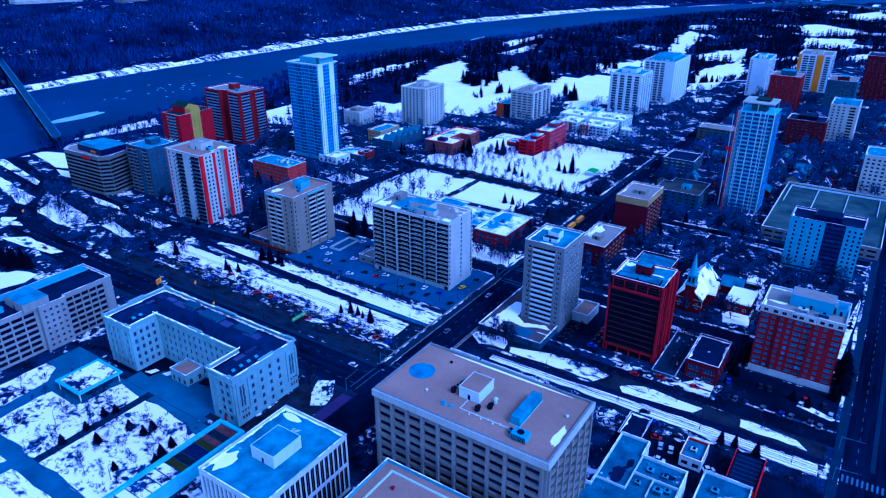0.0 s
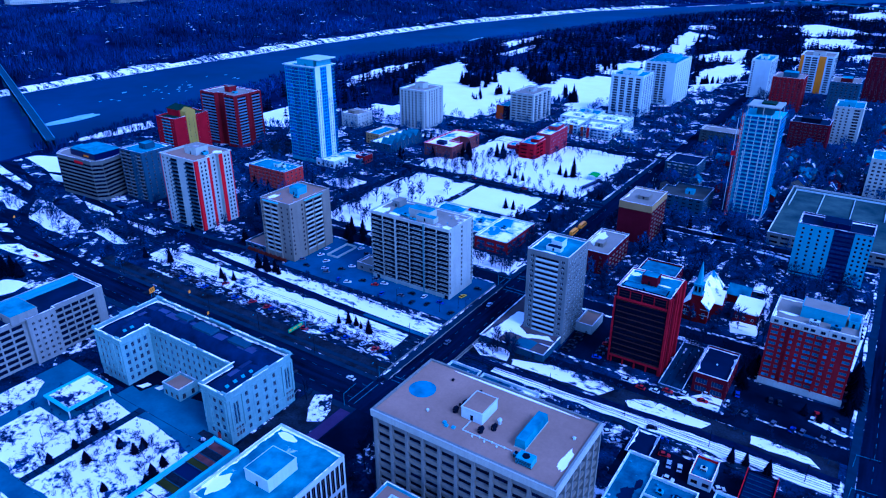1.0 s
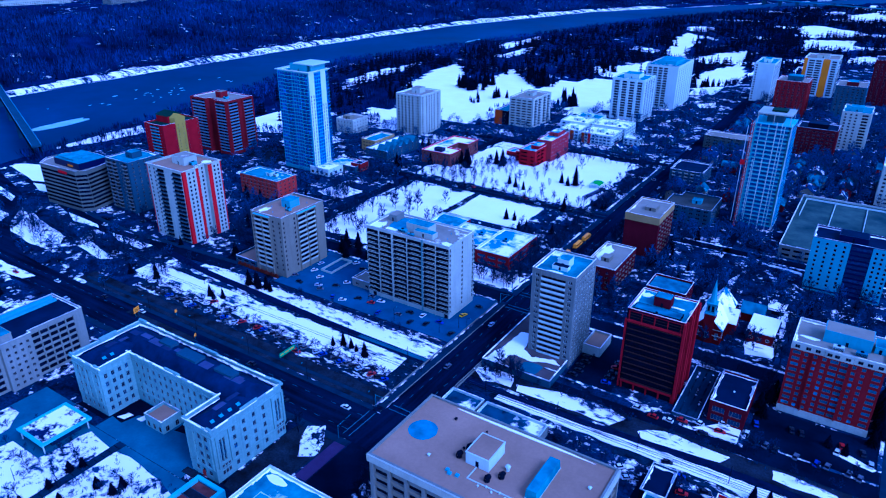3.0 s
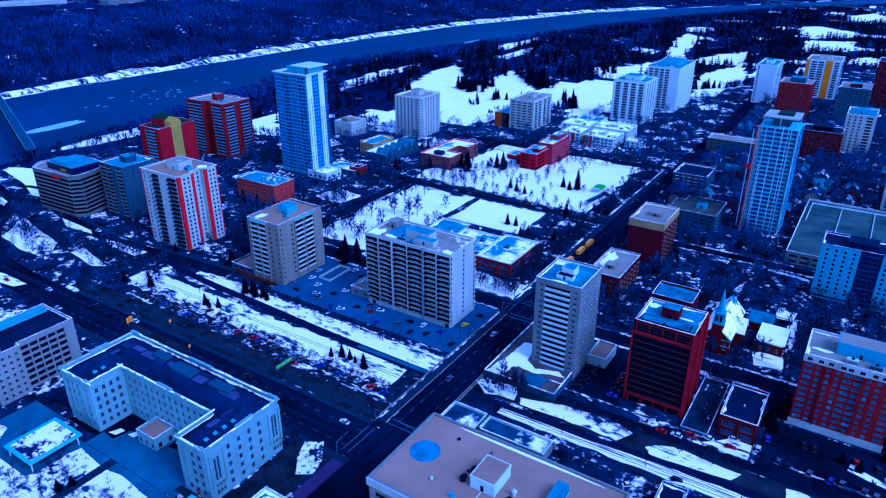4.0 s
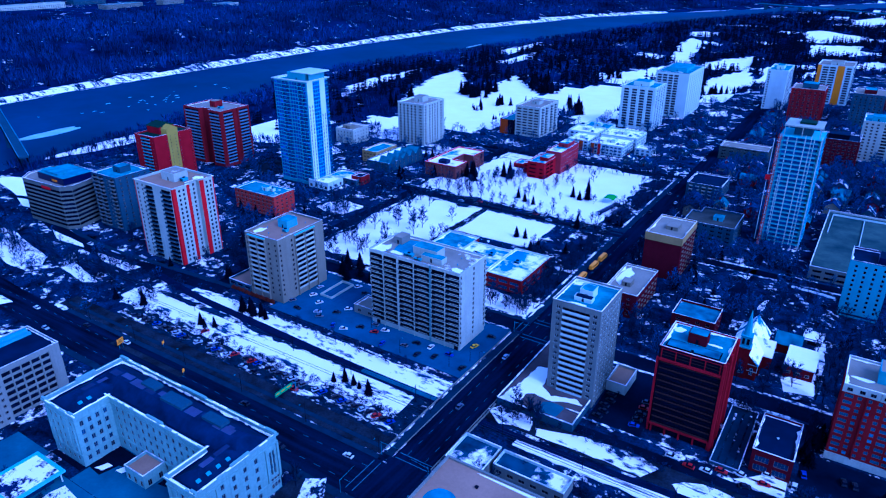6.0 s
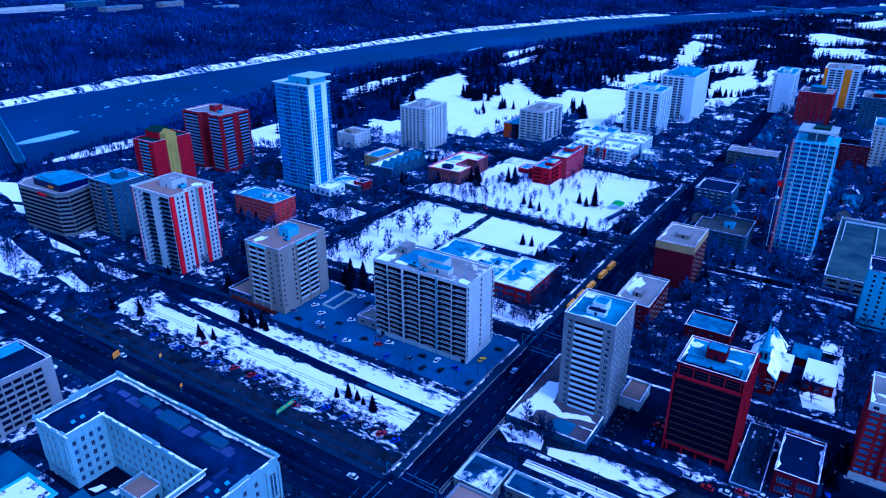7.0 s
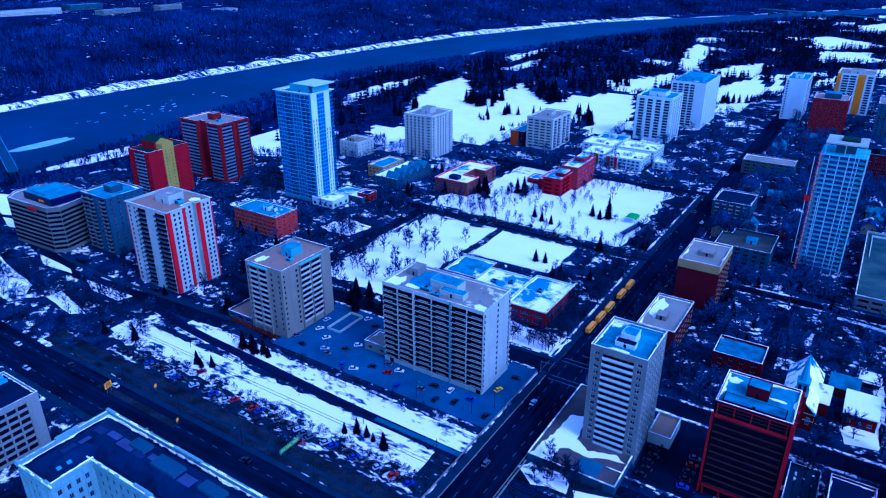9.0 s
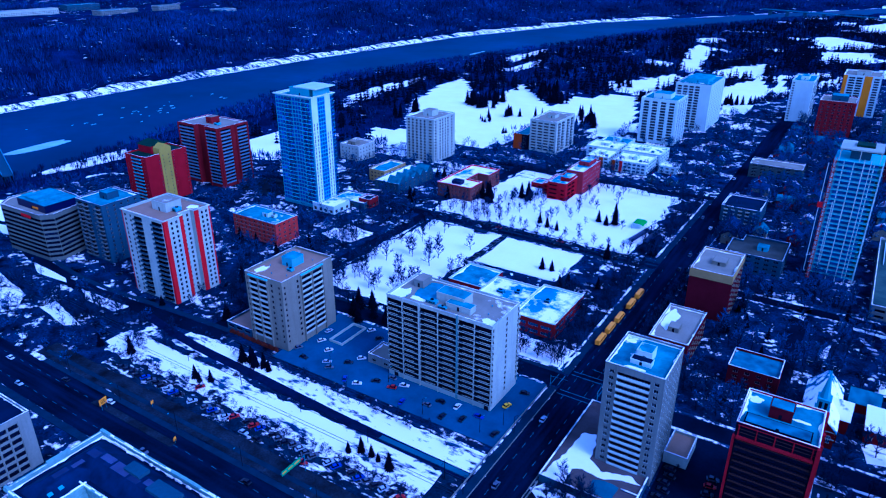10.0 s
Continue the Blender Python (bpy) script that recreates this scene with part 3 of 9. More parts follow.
slab("snow_bank", 36, 20.8, 175, 27.4, 0.3, RAILSNOW, "straight strips of snow between the rails", "snow", thick=0.3, ragged=0.5, step=3, seed=5)
slab("slush_strip", 90, 16.8, 150, 21.4, 0.26, STRIP, "trampled slush below the rails", "snow", thick=0.2, ragged=0.9, step=3, seed=15)
ribbon("track_bed", [(18, 26.2), (70, 26.8), (94, 28.2), (126, 29.9), (150, 30.0), (177, 30.0)], 3.4, 0.34, BALLAST, "dark ballast path beside the railway", "track bed")
slab("verge", 18, 30.2, 176, 41.6, 0.1, BROWN, "dark winter grass above the tracks", "verge", ragged=0.4)
for k, (pts, m, lab) in enumerate([([(16.6, 35.6), (21.1, 41.0), (34, 41), (37.5, 32), (25, 29.6)], BANK, "snow below the tower podium"), ([(38.6, 35), (59, 40.8), (79.4, 41.6), (87.5, 38.6), (84, 30.8), (70, 31.6), (55, 31.4), (42, 31)], BANK, "bank of snow with dead weeds above the tracks"),
                                   ([(94.4, 33.6), (103.5, 39.6), (119.4, 38.9), (129.7, 38.2), (126.6, 33), (113.6, 30.8), (97, 30.2)], LENS, "smooth bank of snow above the tracks"), ([(143.6, 39.6), (154, 40.6), (167, 38.1), (170, 33.7), (160, 34), (145.6, 34.6)], LENS, "smooth bank of snow above the tracks"),
                                   ([(112, 48.2), (120.7, 56), (123.8, 63), (129, 61), (129.2, 48), (119, 47.4)], BANK, "ploughed snow in the small car park"), ([(163, 62), (168, 64), (177, 60.5), (176, 58.6)], BANK, "snow at the edge of the hotel car park")]):
    blob("snow_patch", pts, 0.3, m, lab, rag=1.1, seed=90 + k)
slab("track_end", -13.5, -0.5, -4.5, 30, 0.14, STRIP, "gravel and slush at the end of the snow bank", "ground", ragged=0.8)
slab("pavement", -46, 27.4, -5, 30, 0.36, PAVED, "blue-grey paved slope beside the cycle path", "path")
# low concrete parapets and railings along the street
for x, y0, y1, h in ((-4.35, -8, 96, 1.0), (0.12, -8, 96, 0.3), (16.75, -8, 52, 0.5), (18.0, -8, 40, 0.9)):
    b = Build()
    n = int((y1 - y0) / 8)
    for k in range(n):
        ya, yb = y0 + (y1 - y0) * k / n, y0 + (y1 - y0) * (k + 1) / n - 0.06
        b.box(x - 0.16, ya, 0.1, x + 0.16, yb, 0.1 + h, 0, 0.04)
    piece("street_parapet", b, CONC, "low pale concrete parapet along the street", "parapet", "street parapets", "structure")
# lots, park and fields
slab("car_park", -126, 48, -5, 98, 0.09, ASPHALT_LOT, "blue-grey asphalt car park round the apartment slab", "car park")
slab("car_park", 54, 52, 76, 97, 0.09, ASPHALT, "dark asphalt car park between the towers", "car park")
slab("car_park", 132, 42, 178, 78, 0.09, ASPHALT, "dark asphalt car park in front of the brick hotel", "car park")
slab("car_park", 104, -12, 178, 12, 0.09, ASPHALT, "dark asphalt yard behind the shops", "car park")
slab("forecourt", -92, -84, -38, -62.5, 0.1, PAVED, "blue-grey paved forecourt of the stone building", "paving")
slab("forecourt", -135, -134, -112, -80, 0.1, PAVED, "blue-grey paved walk beside the office", "paving")
blob("snow_field", [(-160, 118), (-104, 118), (-104, 236), (-160, 238)], 0.25, SNOWM, "snow-covered park lawn", rag=4, seed=3)
slab("snow_field", -98, 194, -44, 238, 0.3, SNOWM, "smooth snow-covered sports field", "snow", ragged=0.7, thick=0.3, step=4)
blob("snow_field", [(-172, 256), (-20, 256), (-22, 392), (-100, 392), (-172, 330)], 0.3, SNOWM, "broad snow-covered park ground", rag=4, seed=8)
blob("snow_field", [(-98, 112), (-6, 112), (-6, 130), (-98, 134)], 0.2, SNOWOLD, "patchy snow in front of the school", rag=4, seed=4)
slab("path", -103.5, 192, -99, 240, 0.34, PAVING, "narrow cleared path beside the sports field", "path")
slab("walkway", -110, 247, 0, 249, 0.2, PAVING, "narrow cleared path", "path")
# ploughed snow along the kerbs
for x0, y0, x1, y1 in [(-4.6, -8, -3.6, 96), (-4.8, 112, -3.7, 240), (-4.8, 255, -3.7, 392), (19.7, 54, 20.8, 97), (19.7, 112, 21, 230), (19.7, 243, 21, 392), (-162, 111.6, -6, 112.8), (-160, 238.6, -6, 240), (-165, 255, -6, 256.2), (-160, 97.2, -6, 98.6), (20, 97.4, 178, 98.8), (20, 109.6, 178, 111),
                       (20, 51.4, 178, 52.4), (-160, 42.6, -6, 43.6), (177.2, 60, 178.4, 700), (-163.5, 112, -162.2, 238), (20, 240.4, 178, 241.8), (20, 230.6, 178, 231.8)]:
    slab("snow_ridge", x0, y0, x1, y1, 0.3, RIDGE, "ridge of ploughed snow along the kerb", "snow", thick=0.25, ragged=0.35, step=3, seed=abs(int(x0 * 7 + y1)))

# open snow between the curving roads, the lots and on the flats below the towers
for k, (pts, m, lab, rag) in enumerate([
        ([(-485, 52), (-486, 56), (-395, 40), (-389, 34), (-470, 45)], BROKEN, "strip of snow between the slip roads", 0.6),
        ([(-438, 29), (-411, 25), (-362, 18), (-353, 6), (-364, 5), (-411, 16)], BROKEN, "open snow inside the road curve", 3.0),
        ([(-330, 4), (-354, 30), (-306, 20), (-289, 18), (-277, 7), (-279, 0), (-308, 0)], BROKEN, "scrubby snow between the slip roads", 1.2),
        ([(-267, 14), (-268, 23), (-231, 15), (-238, 10)], SNOWM, "smooth patch of snow by the road", 0.8),
        ([(-342, -16), (-332, -10), (-313, -16), (-324, -25)], BROKEN, "patch of snow beside the road", 2.5),
        ([(-304, -35), (-290, -24), (-248, -24), (-251, -30), (-283, -34)], BANK, "strip of snow beside the road", 0.8),
        ([(-329, 44), (-291, 42), (-284, 39), (-312, 37)], SNOWM, "strip of snow below the winding road", 0.5),
        ([(-270, 39), (-227, 41), (-229, 33), (-255, 33)], SNOWM, "strip of snow below the winding road", 0.5),
        ([(-485, 80), (-480, 87), (-452, 97), (-404, 73), (-423, 68)], SNOWM, "open snow below the office tower", 1.0),
        ([(-416, 65), (-399, 69), (-381, 60), (-394, 58)], SNOWM, "open snow below the office tower", 0.6),
        ([(-404, 405), (-413, 434), (-391, 449), (-345, 405), (-361, 378)], BROKEN, "broken snow above the valley", 3.0),
        ([(-300, 372), (-278, 366), (-282, 400), (-330, 420), (-350, 400)], BROKEN, "broken snow beside the white tower", 3.0),
        ([(-252, -62), (-244, -55), (-230, -51), (-226, -60), (-230, -73)], SNOWM, "patch of snow beside the office", 1.2),
        ([(77, 226), (82, 229), (86, 228), (85, 222)], SNOWM, "small patch of snow by the street", 0.6),
        ([(107, 229), (118, 228.5), (129, 226), (129, 223.5), (118, 225), (107, 226)], SNOWM, "strip of snow beside the street", 0.5),
        ([(116, 126), (131, 140), (132, 124), (131, 119), (119, 116)], BANK, "snowy yard beside the church hall", 1.0),
        ([(174, 112), (176.5, 150), (177, 182), (176, 182), (173, 150), (171, 112)], BANK, "snow along the avenue", 0.7),
        ([(-570, 221), (-559, 246), (-543, 251), (-506, 224), (-529, 199)], SNOWM, "open snow on the river flats", 2.5),
        ([(-632, 200), (-628, 242), (-628, 305), (-592, 287), (-598, 237), (-615, 190)], BANK, "snowy car park on the river flats", 3.0),
        ([(-560, 300), (-540, 360), (-470, 380), (-460, 340), (-510, 300)], BANK, "open snow on the river flats", 3.0)]):
    blob("snow_patch", pts, 0.6 if "flats" in lab else 0.3, m, lab, rag=rag, seed=40 + k)
for line, w in (([(111, 219), (119, 204), (122, 183), (121, 168)], 2.6), ([(97, 186), (98, 198), (101, 211)], 2.2), ([(129, 169), (131, 150), (132, 122)], 2.4)):
    ribbon("snow_ridge", line, w, 0.3, SLUSH, "curved ridge of ploughed snow in the lot", "snow", rag=1.2)
ribbon("road", [(-636, 100), (-642, 193), (-643, 251), (-655, 323), (-690, 440), (-725, 640), (-735, 820), (-668, 1040)], 7, 1.2, ASPHALT, "dark riverside road on the flats", "road")
for k, (pts, m, lab) in enumerate([([(-340, 262), (-300, 255), (-288, 300), (-326, 318)], BANK, "snowy building yard below the glass tower"), ([(-336, 214), (-292, 212), (-290, 246), (-334, 246)], BROWN, "brown winter lawn between the towers"),
                                   ([(-210, 176), (-182, 174), (-180, 196), (-206, 200)], BANK, "snowy yard between the side streets"), ([(-300, 172), (-266, 168), (-264, 186), (-298, 190)], SLUSH, "slushy yard by the brick flats"),
                                   ([(-230, 336), (-196, 334), (-194, 372), (-226, 378)], SLUSH, "slushy yard above the valley"), ([(-206, 112), (-180, 112), (-180, 132), (-204, 134)], SLUSH, "slushy lot beside the street")]):
    blob("yard_patch", pts, 0.14, m, lab, "yard", rag=2.0, seed=70 + k)
blob("snow_patch", [(-162, 392), (-130, 392), (-120, 356), (-141, 300), (-160, 320)], 0.2, LENS, "open snow between the brick buildings", rag=2.0, seed=98)
blob("snow_patch", [(-46, 669), (-26, 687), (-19, 655), (-38, 647)], 0.2, BANK, "patch of snow among the houses", rag=2.0, seed=99)


# ---- buildings ----
def offset_poly(pts, d):
    """The polygon moved inwards by d (counter-clockwise corners)."""
    out, n = [], len(pts)
    for i in range(n):
        p, q, r = Vector(pts[i - 1]), Vector(pts[i]), Vector(pts[(i + 1) % n])
        a, c = (q - p).normalized(), (r - q).normalized()
        na, nc = Vector((-a.y, a.x)), Vector((-c.y, c.x))
        k = 1 + na.dot(nc)
        out.append(q + (na + nc) * (d / max(k, 0.2)))
    return [(p.x, p.y) for p in out]


MESHES = {}


def window_mesh(w, h, r, mull, frame_m, glass_m, bars):
    key = ("w", round(w, 2), round(h, 2), r, mull, frame_m.name, glass_m.name, bars)
    if key not in MESHES:
        b = Build()
        b.face([(0, r - 0.03, 0), (w, r - 0.03, 0), (w, r - 0.03, h), (0, r - 0.03, h)], 1)
        t, y0, y1 = 0.07, r - 0.11, r - 0.035
        if bars:
            b.box(0, y0, 0, w, y1, t)
            b.box(0, y0, h - t, w, y1, h)
            b.box(0, y0, t, t, y1, h - t)
            b.box(w - t, y0, t, w, y1, h - t)
        for i in range(mull):
            x = w * (i + 1) / (mull + 1)
            b.box(x - t / 2, y0 + 0.005, t, x + t / 2, y1, h - t)
        MESHES[key] = b.mesh("window", [frame_m, glass_m])
    return MESHES[key]


def balcony_mesh(w, p, rail, mat_slab, mat_rail, solid):
    key = ("b", round(w, 2), p, rail, mat_slab.name, mat_rail.name, solid)
    if key not in MESHES:
        b = Build()
        b.box(0, -p, -0.2, w, -0.01, 0.0, 0)
        if solid:
            b.box(0, -p, 0.0, w, -p + 0.12, rail, 1)
            b.box(0, -p + 0.12, 0.0, 0.1, -0.01, rail, 1)
            b.box(w - 0.1, -p + 0.12, 0.0, w, -0.01, rail, 1)
        else:
            b.box(0, -p, rail - 0.08, w, -p + 0.08, rail, 1)
            n = max(2, int(w / 0.45))
            for i in range(n + 1):
                x = (w - 0.06) * i / n
                b.box(x, -p, 0, x + 0.06, -p + 0.05, rail - 0.08, 1)
        MESHES[key] = b.mesh("balcony", [mat_slab, mat_rail])
    return MESHES[key]


def win(cols, rows, w, h, z, fh, a=None, b=None, **kw):
    """A stretch of facade from a to b along the wall with a grid of openings."""
    return dict(cols=cols, rows=rows, w=w, h=h, z=z, fh=fh, a=a, b=b, **kw)


def join(rows, bal_rows, me, bm, spots):
    """Adds a copy of a finished mesh at each spot to the joined rows."""
    for target, src in ((rows, me), (bal_rows, bm)):
        if src is None:
            continue
        vs = [v.co for v in src.vertices]
        for m in spots:
            k = len(target.v)
            target.v.extend(tuple(m @ v) for v in vs)
            for p in src.polygons:
                target.f.append(tuple(k + i for i in p.vertices))
                target.m.append(target.slots.setdefault(src.materials[p.material_index].name, len(target.slots)))


def facade(parent, length, height, segs, mat, place, frame_m, glass_m, far=False):
    """A wall with real openings, its windows and its balconies."""
    segs = sorted(({**s, "a": s["a"] or 0.0, "b": s["b"] if s["b"] is not None else length} for s in segs), key=lambda s: s["a"])
    full, at = [], 0.0
    for s in segs:
        if s["a"] > at + 0.01:
            full.append(dict(a=at, b=s["a"], cols=0, rows=0, mat=None))
        full.append(s)
        at = s["b"]
    if at < length - 0.01:
        full.append(dict(a=at, b=length, cols=0, rows=0, mat=None))
    mats, b, wr, br = [mat], Build(), Build(), Build()
    wr.slots, br.slots = {}, {}
    for s in full:
        m = s.get("mat") or mat
        if m not in mats:
            mats.append(m)
        # A given dark material paints the opening's inner faces as recess shade.
        inner = s.get("recess_shade") or m
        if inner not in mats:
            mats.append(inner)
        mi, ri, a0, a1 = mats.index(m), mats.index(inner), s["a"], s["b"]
        out = -s.get("proud", 0.0)
        if not s["cols"]:
            if out:
                b.box(a0, out, 0, a1, 0.0, height, mi)
            else:
                b.face([(a0, 0, 0), (a1, 0, 0), (a1, 0, height), (a0, 0, height)], mi)
            continue
        r, pitch, w, h = s.get("d", 0.25), (a1 - a0) / s["cols"], s["w"], s["h"]
        w = min(w, pitch)
        xs = [a0 + pitch * (i + 0.5) - w / 2 for i in range(s["cols"])]
        zlast = 0.0
        for k in range(s["rows"]):
            z0 = s["z"] + k * s["fh"]
            z1 = min(z0 + h, height - 0.05)
            b.face([(a0, 0, zlast), (a1, 0, zlast), (a1, 0, z0), (a0, 0, z0)], mi)
            edge = a0
            for x in xs:
                if x > edge + 0.01:
                    b.face([(edge, 0, z0), (x, 0, z0), (x, 0, z1), (edge, 0, z1)], mi)
                edge = x + w
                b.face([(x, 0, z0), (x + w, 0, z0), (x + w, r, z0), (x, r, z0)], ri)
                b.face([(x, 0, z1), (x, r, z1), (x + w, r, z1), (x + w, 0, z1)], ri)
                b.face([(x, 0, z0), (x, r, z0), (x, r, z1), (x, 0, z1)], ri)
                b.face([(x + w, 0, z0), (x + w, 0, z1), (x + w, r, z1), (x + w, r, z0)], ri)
            if a1 > edge + 0.01:
                b.face([(edge, 0, z0), (a1, 0, z0), (a1, 0, z1), (edge, 0, z1)], mi)
            zlast = z1
        b.face([(a0, 0, zlast), (a1, 0, zlast), (a1, 0, height), (a0, 0, height)], mi)
        me = window_mesh(w, h, r, s.get("mull", 1), s.get("frame", frame_m), s.get("glass", glass_m), s.get("bars", True))
        bal = s.get("bal")
        if far:
            spots = [Matrix.Translation((x, 0, s["z"] + k * s["fh"])) for k in range(s["rows"]) for x in xs]
            bm = balcony_mesh(w + s.get("bw", 0.0), bal, s.get("rail", 1.05), s.get("slabm", mat), s.get("railm", mat), s.get("solid", True)) if bal else None
            join(wr, br, me, bm, spots)
            continue
        for k in range(s["rows"]):
            for i, x in enumerate(xs):
                part("window", me, None, parent, "", place @ Matrix.Translation((x, 0, s["z"] + k * s["fh"])))
                if bal:
                    bm = balcony_mesh(w + s.get("bw", 0.0), bal, s.get("rail", 1.05), s.get("slabm", mat), s.get("railm", mat), s.get("solid", True))
                    part("balcony", bm, None, parent, "", place @ Matrix.Translation((x - s.get("bw", 0.0) / 2, 0, s["z"] + k * s["fh"])))
    part("wall", b, mats, parent, "", place)
    for nm, q in (("facade_glazing", wr), ("balcony_tier", br)):
        if q.v:
            tagged(part(nm, q, [bpy.data.materials[k] for k in q.slots], parent, "", place), kind="stuff")


def building(name, label, pts, h, mat, roof_m, edges=None, z0=None, category="building", parapet=0.9, cap=None, frame_m=FRAME, glass_m=GLASS, group="", cap_h=0.3, cap_out=0.12, rim=True):
    """A flat-roofed building on a counter-clockwise plan; edges gives the wall stretches of each side."""
    ox, oy = pts[0]
    if z0 is None:
        z0 = min(ground_z(x, y) for x, y in pts) - 0.15
    t = thing(name, label, category, pose(ox, oy, z0), group)
    loc = [(x - ox, y - oy) for x, y in pts]
    n = len(loc)
    far = math.hypot(ox - 93, oy + 142) > 395
    for i in range(n):
        (ax, ay), (bx, by) = loc[i], loc[(i + 1) % n]
        ang = math.atan2(by - ay, bx - ax)
        place = Matrix.Translation((ax, ay, 0)) @ Matrix.Rotation(ang, 4, "Z")
        facade(t, math.hypot(bx - ax, by - ay), h, (edges or {}).get(i, []), mat, place, frame_m, glass_m, far)
    inner = offset_poly(loc, 0.4)
    b = Build()
    b.face([(x, y, h - parapet) for x, y in inner])
    part("roof", b, roof_m, t)
    outer, b = offset_poly(loc, -cap_out), Build()
    for i in range(n):
        j = (i + 1) % n
        o0, o1, i0, i1 = outer[i], outer[j], inner[i], inner[j]
        b.face([(*i1, h - parapet), (*i0, h - parapet), (*i0, h + cap_h), (*i1, h + cap_h)])
        b.face([(*o0, h), (*o1, h), (*o1, h + cap_h), (*o0, h + cap_h)])
        b.face([(*o0, h + cap_h), (*o1, h + cap_h), (*i1, h + cap_h), (*i0, h + cap_h)])
        b.face([(*o1, h), (*o0, h), loc[i] + (h,), loc[j] + (h,)])
    part("parapet", b, cap or mat, t)
    t["roof_z"] = h - parapet
    if rim:
        roof_rim(t, loc, h, parapet, cap_h, roof_m)
    return t


def roof_rim(t, loc, h, parapet, cap_h, roof_m):
    """Pale flashing on the coping, and snow caught behind the parapet in an uneven strip."""
    out, inn, n = offset_poly(loc, -0.06), offset_poly(loc, 0.3), len(loc)
    b, z, d = Build(), h + cap_h, Build()
    for i in range(n):
        j = (i + 1) % n
        b.face([(*out[i], z + 0.05), (*out[j], z + 0.05), (*inn[j], z + 0.05), (*inn[i], z + 0.05)])
        b.face([(*out[i], z - 0.25), (*out[j], z - 0.25), (*out[j], z + 0.05), (*out[i], z + 0.05)])
    part("flashing", b, RIM, t)
    if roof_m not in (ROOF_SNOW, ROOF_BLUE, ROOF_GREY, ROOF_DARK):
        return
    edge, near, zr = offset_poly(loc, 0.42), offset_poly(loc, 0.5), h - parapet + 0.05
    d, ring = Build(), []
    for i in range(n):
        p, q = Vector(edge[i]), Vector(edge[(i + 1) % n])
        ln = (q - p).length
        u = (q - p) / ln
        nv, m = Vector((-u.y, u.x)), max(3, int(ln / 0.9))
        ring.append((p, Vector(near[i])))
        for k in range(1, m):
            a = p + u * (ln * k / m)
            w = noise.noise(((a.x + t.location.x) * 0.12, (a.y + t.location.y) * 0.12, i * 1.7)) * 1.3 + noise.noise(((a.x + t.location.x) * 0.5, (a.y + t.location.y) * 0.5, 4.0)) * 0.6
            ring.append((a, a + nv * max(0.08, min(ln * 0.12, 1.3 * w + 0.1))))
    for a, c in ring:
        d.v += [(a.x, a.y, zr + 0.3), (c.x, c.y, zr)]
    m = len(ring)
    for k in range(m):
        e = (k + 1) % m
        d.f.append((2 * k, 2 * e, 2 * e + 1, 2 * k + 1))
        d.m.append(0)
    part("snow_drift", d, SNOWM, t, "snow caught behind the parapet")


def rect(x0, y0, x1, y1):
    return [(x0, y0), (x1, y0), (x1, y1), (x0, y1)]


def penthouse(t, x0, y0, x1, y1, h, mat, roof_m, label="", lift=0.0):
    """A plant room on the roof, in the building's own metres, with a coping, a door and a vent."""
    z = t["roof_z"] + lift
    b = Build()
    b.box(x0, y0, z, x1, y1, z + h, 0)
    p = part("penthouse", b, mat, t, label)
    b = Build()
    b.box(x0 - 0.15, y0 - 0.15, z + h, x1 + 0.15, y1 + 0.15, z + h + 0.25, 0)
    part("coping", b, mat, p)
    b = Build()
    b.box(x0 + 0.25, y0 + 0.25, z + h + 0.25, x1 - 0.25, y1 - 0.25, z + h + 0.32, 0)
    part("roof", b, roof_m, p)
    b = Build()
    xm = (x0 + x1) / 2
    b.box(xm - 0.5, y0 - 0.06, z + 0.1, xm + 0.5, y0 - 0.005, z + 2.1, 0)
    part("door", b, DARKM, p, "dark metal service door")
    return p


def roof_unit(t, x, y, w, d, h, mat=METAL, name="roof_unit"):
    """A plant unit: body on skids with a grille and a fan hood."""
    z = t["roof_z"]
    b = Build()
    b.box(x, y, z + 0.25, x + w, y + d, z + h, 0, 0.03)
    b.box(x + 0.1, y + 0.1, z, x + 0.35, y + d - 0.1, z + 0.25, 1)
    b.box(x + w - 0.35, y + 0.1, z, x + w - 0.1, y + d - 0.1, z + 0.25, 1)
    for k in range(4):
        zz = z + 0.4 + (h - 0.6) * k / 4
        b.box(x + 0.12, y - 0.05, zz, x + w - 0.12, y - 0.002, zz + (h - 0.6) / 8, 1)
    b.tube((x + w / 2, y + d / 2, z + h), (x + w / 2, y + d / 2, z + h + 0.35), min(w, d) * 0.32, min(w, d) * 0.3, 10, 1, True)
    return part(name, b, [mat, DARKM], t)


def vent(t, x, y, h=0.9, r=0.3, mat=METAL):
    z = t["roof_z"]
    b = Build()
    b.tube((x, y, z), (x, y, z + h * 0.7), r * 0.7, r * 0.7, 8)
    b.tube((x, y, z + h * 0.7), (x, y, z + h), r * 1.2, r * 0.5, 8, 0, True)
    return part("vent", b, mat, t)


def patch(t, x, y, rx, ry, mat, lift=0.03, seed=1, name="snow_patch", rag=0.25, label=""):
    """A thin patch of snow or meltwater lying on a roof."""
    b, z, n = Build(), t["roof_z"] + lift, 26
    b.face([(x + rx * math.cos(a) * (1 + rag * noise.noise((math.cos(a) * 1.6, math.sin(a) * 1.6, seed * 2.3)) * 2),
             y + ry * math.sin(a) * (1 + rag * noise.noise((math.cos(a) * 1.6 + 9, math.sin(a) * 1.6, seed * 2.3)) * 2), z)
            for a in [2 * math.pi * i / n for i in range(n)]])
    return part(name, b, mat, t, label)


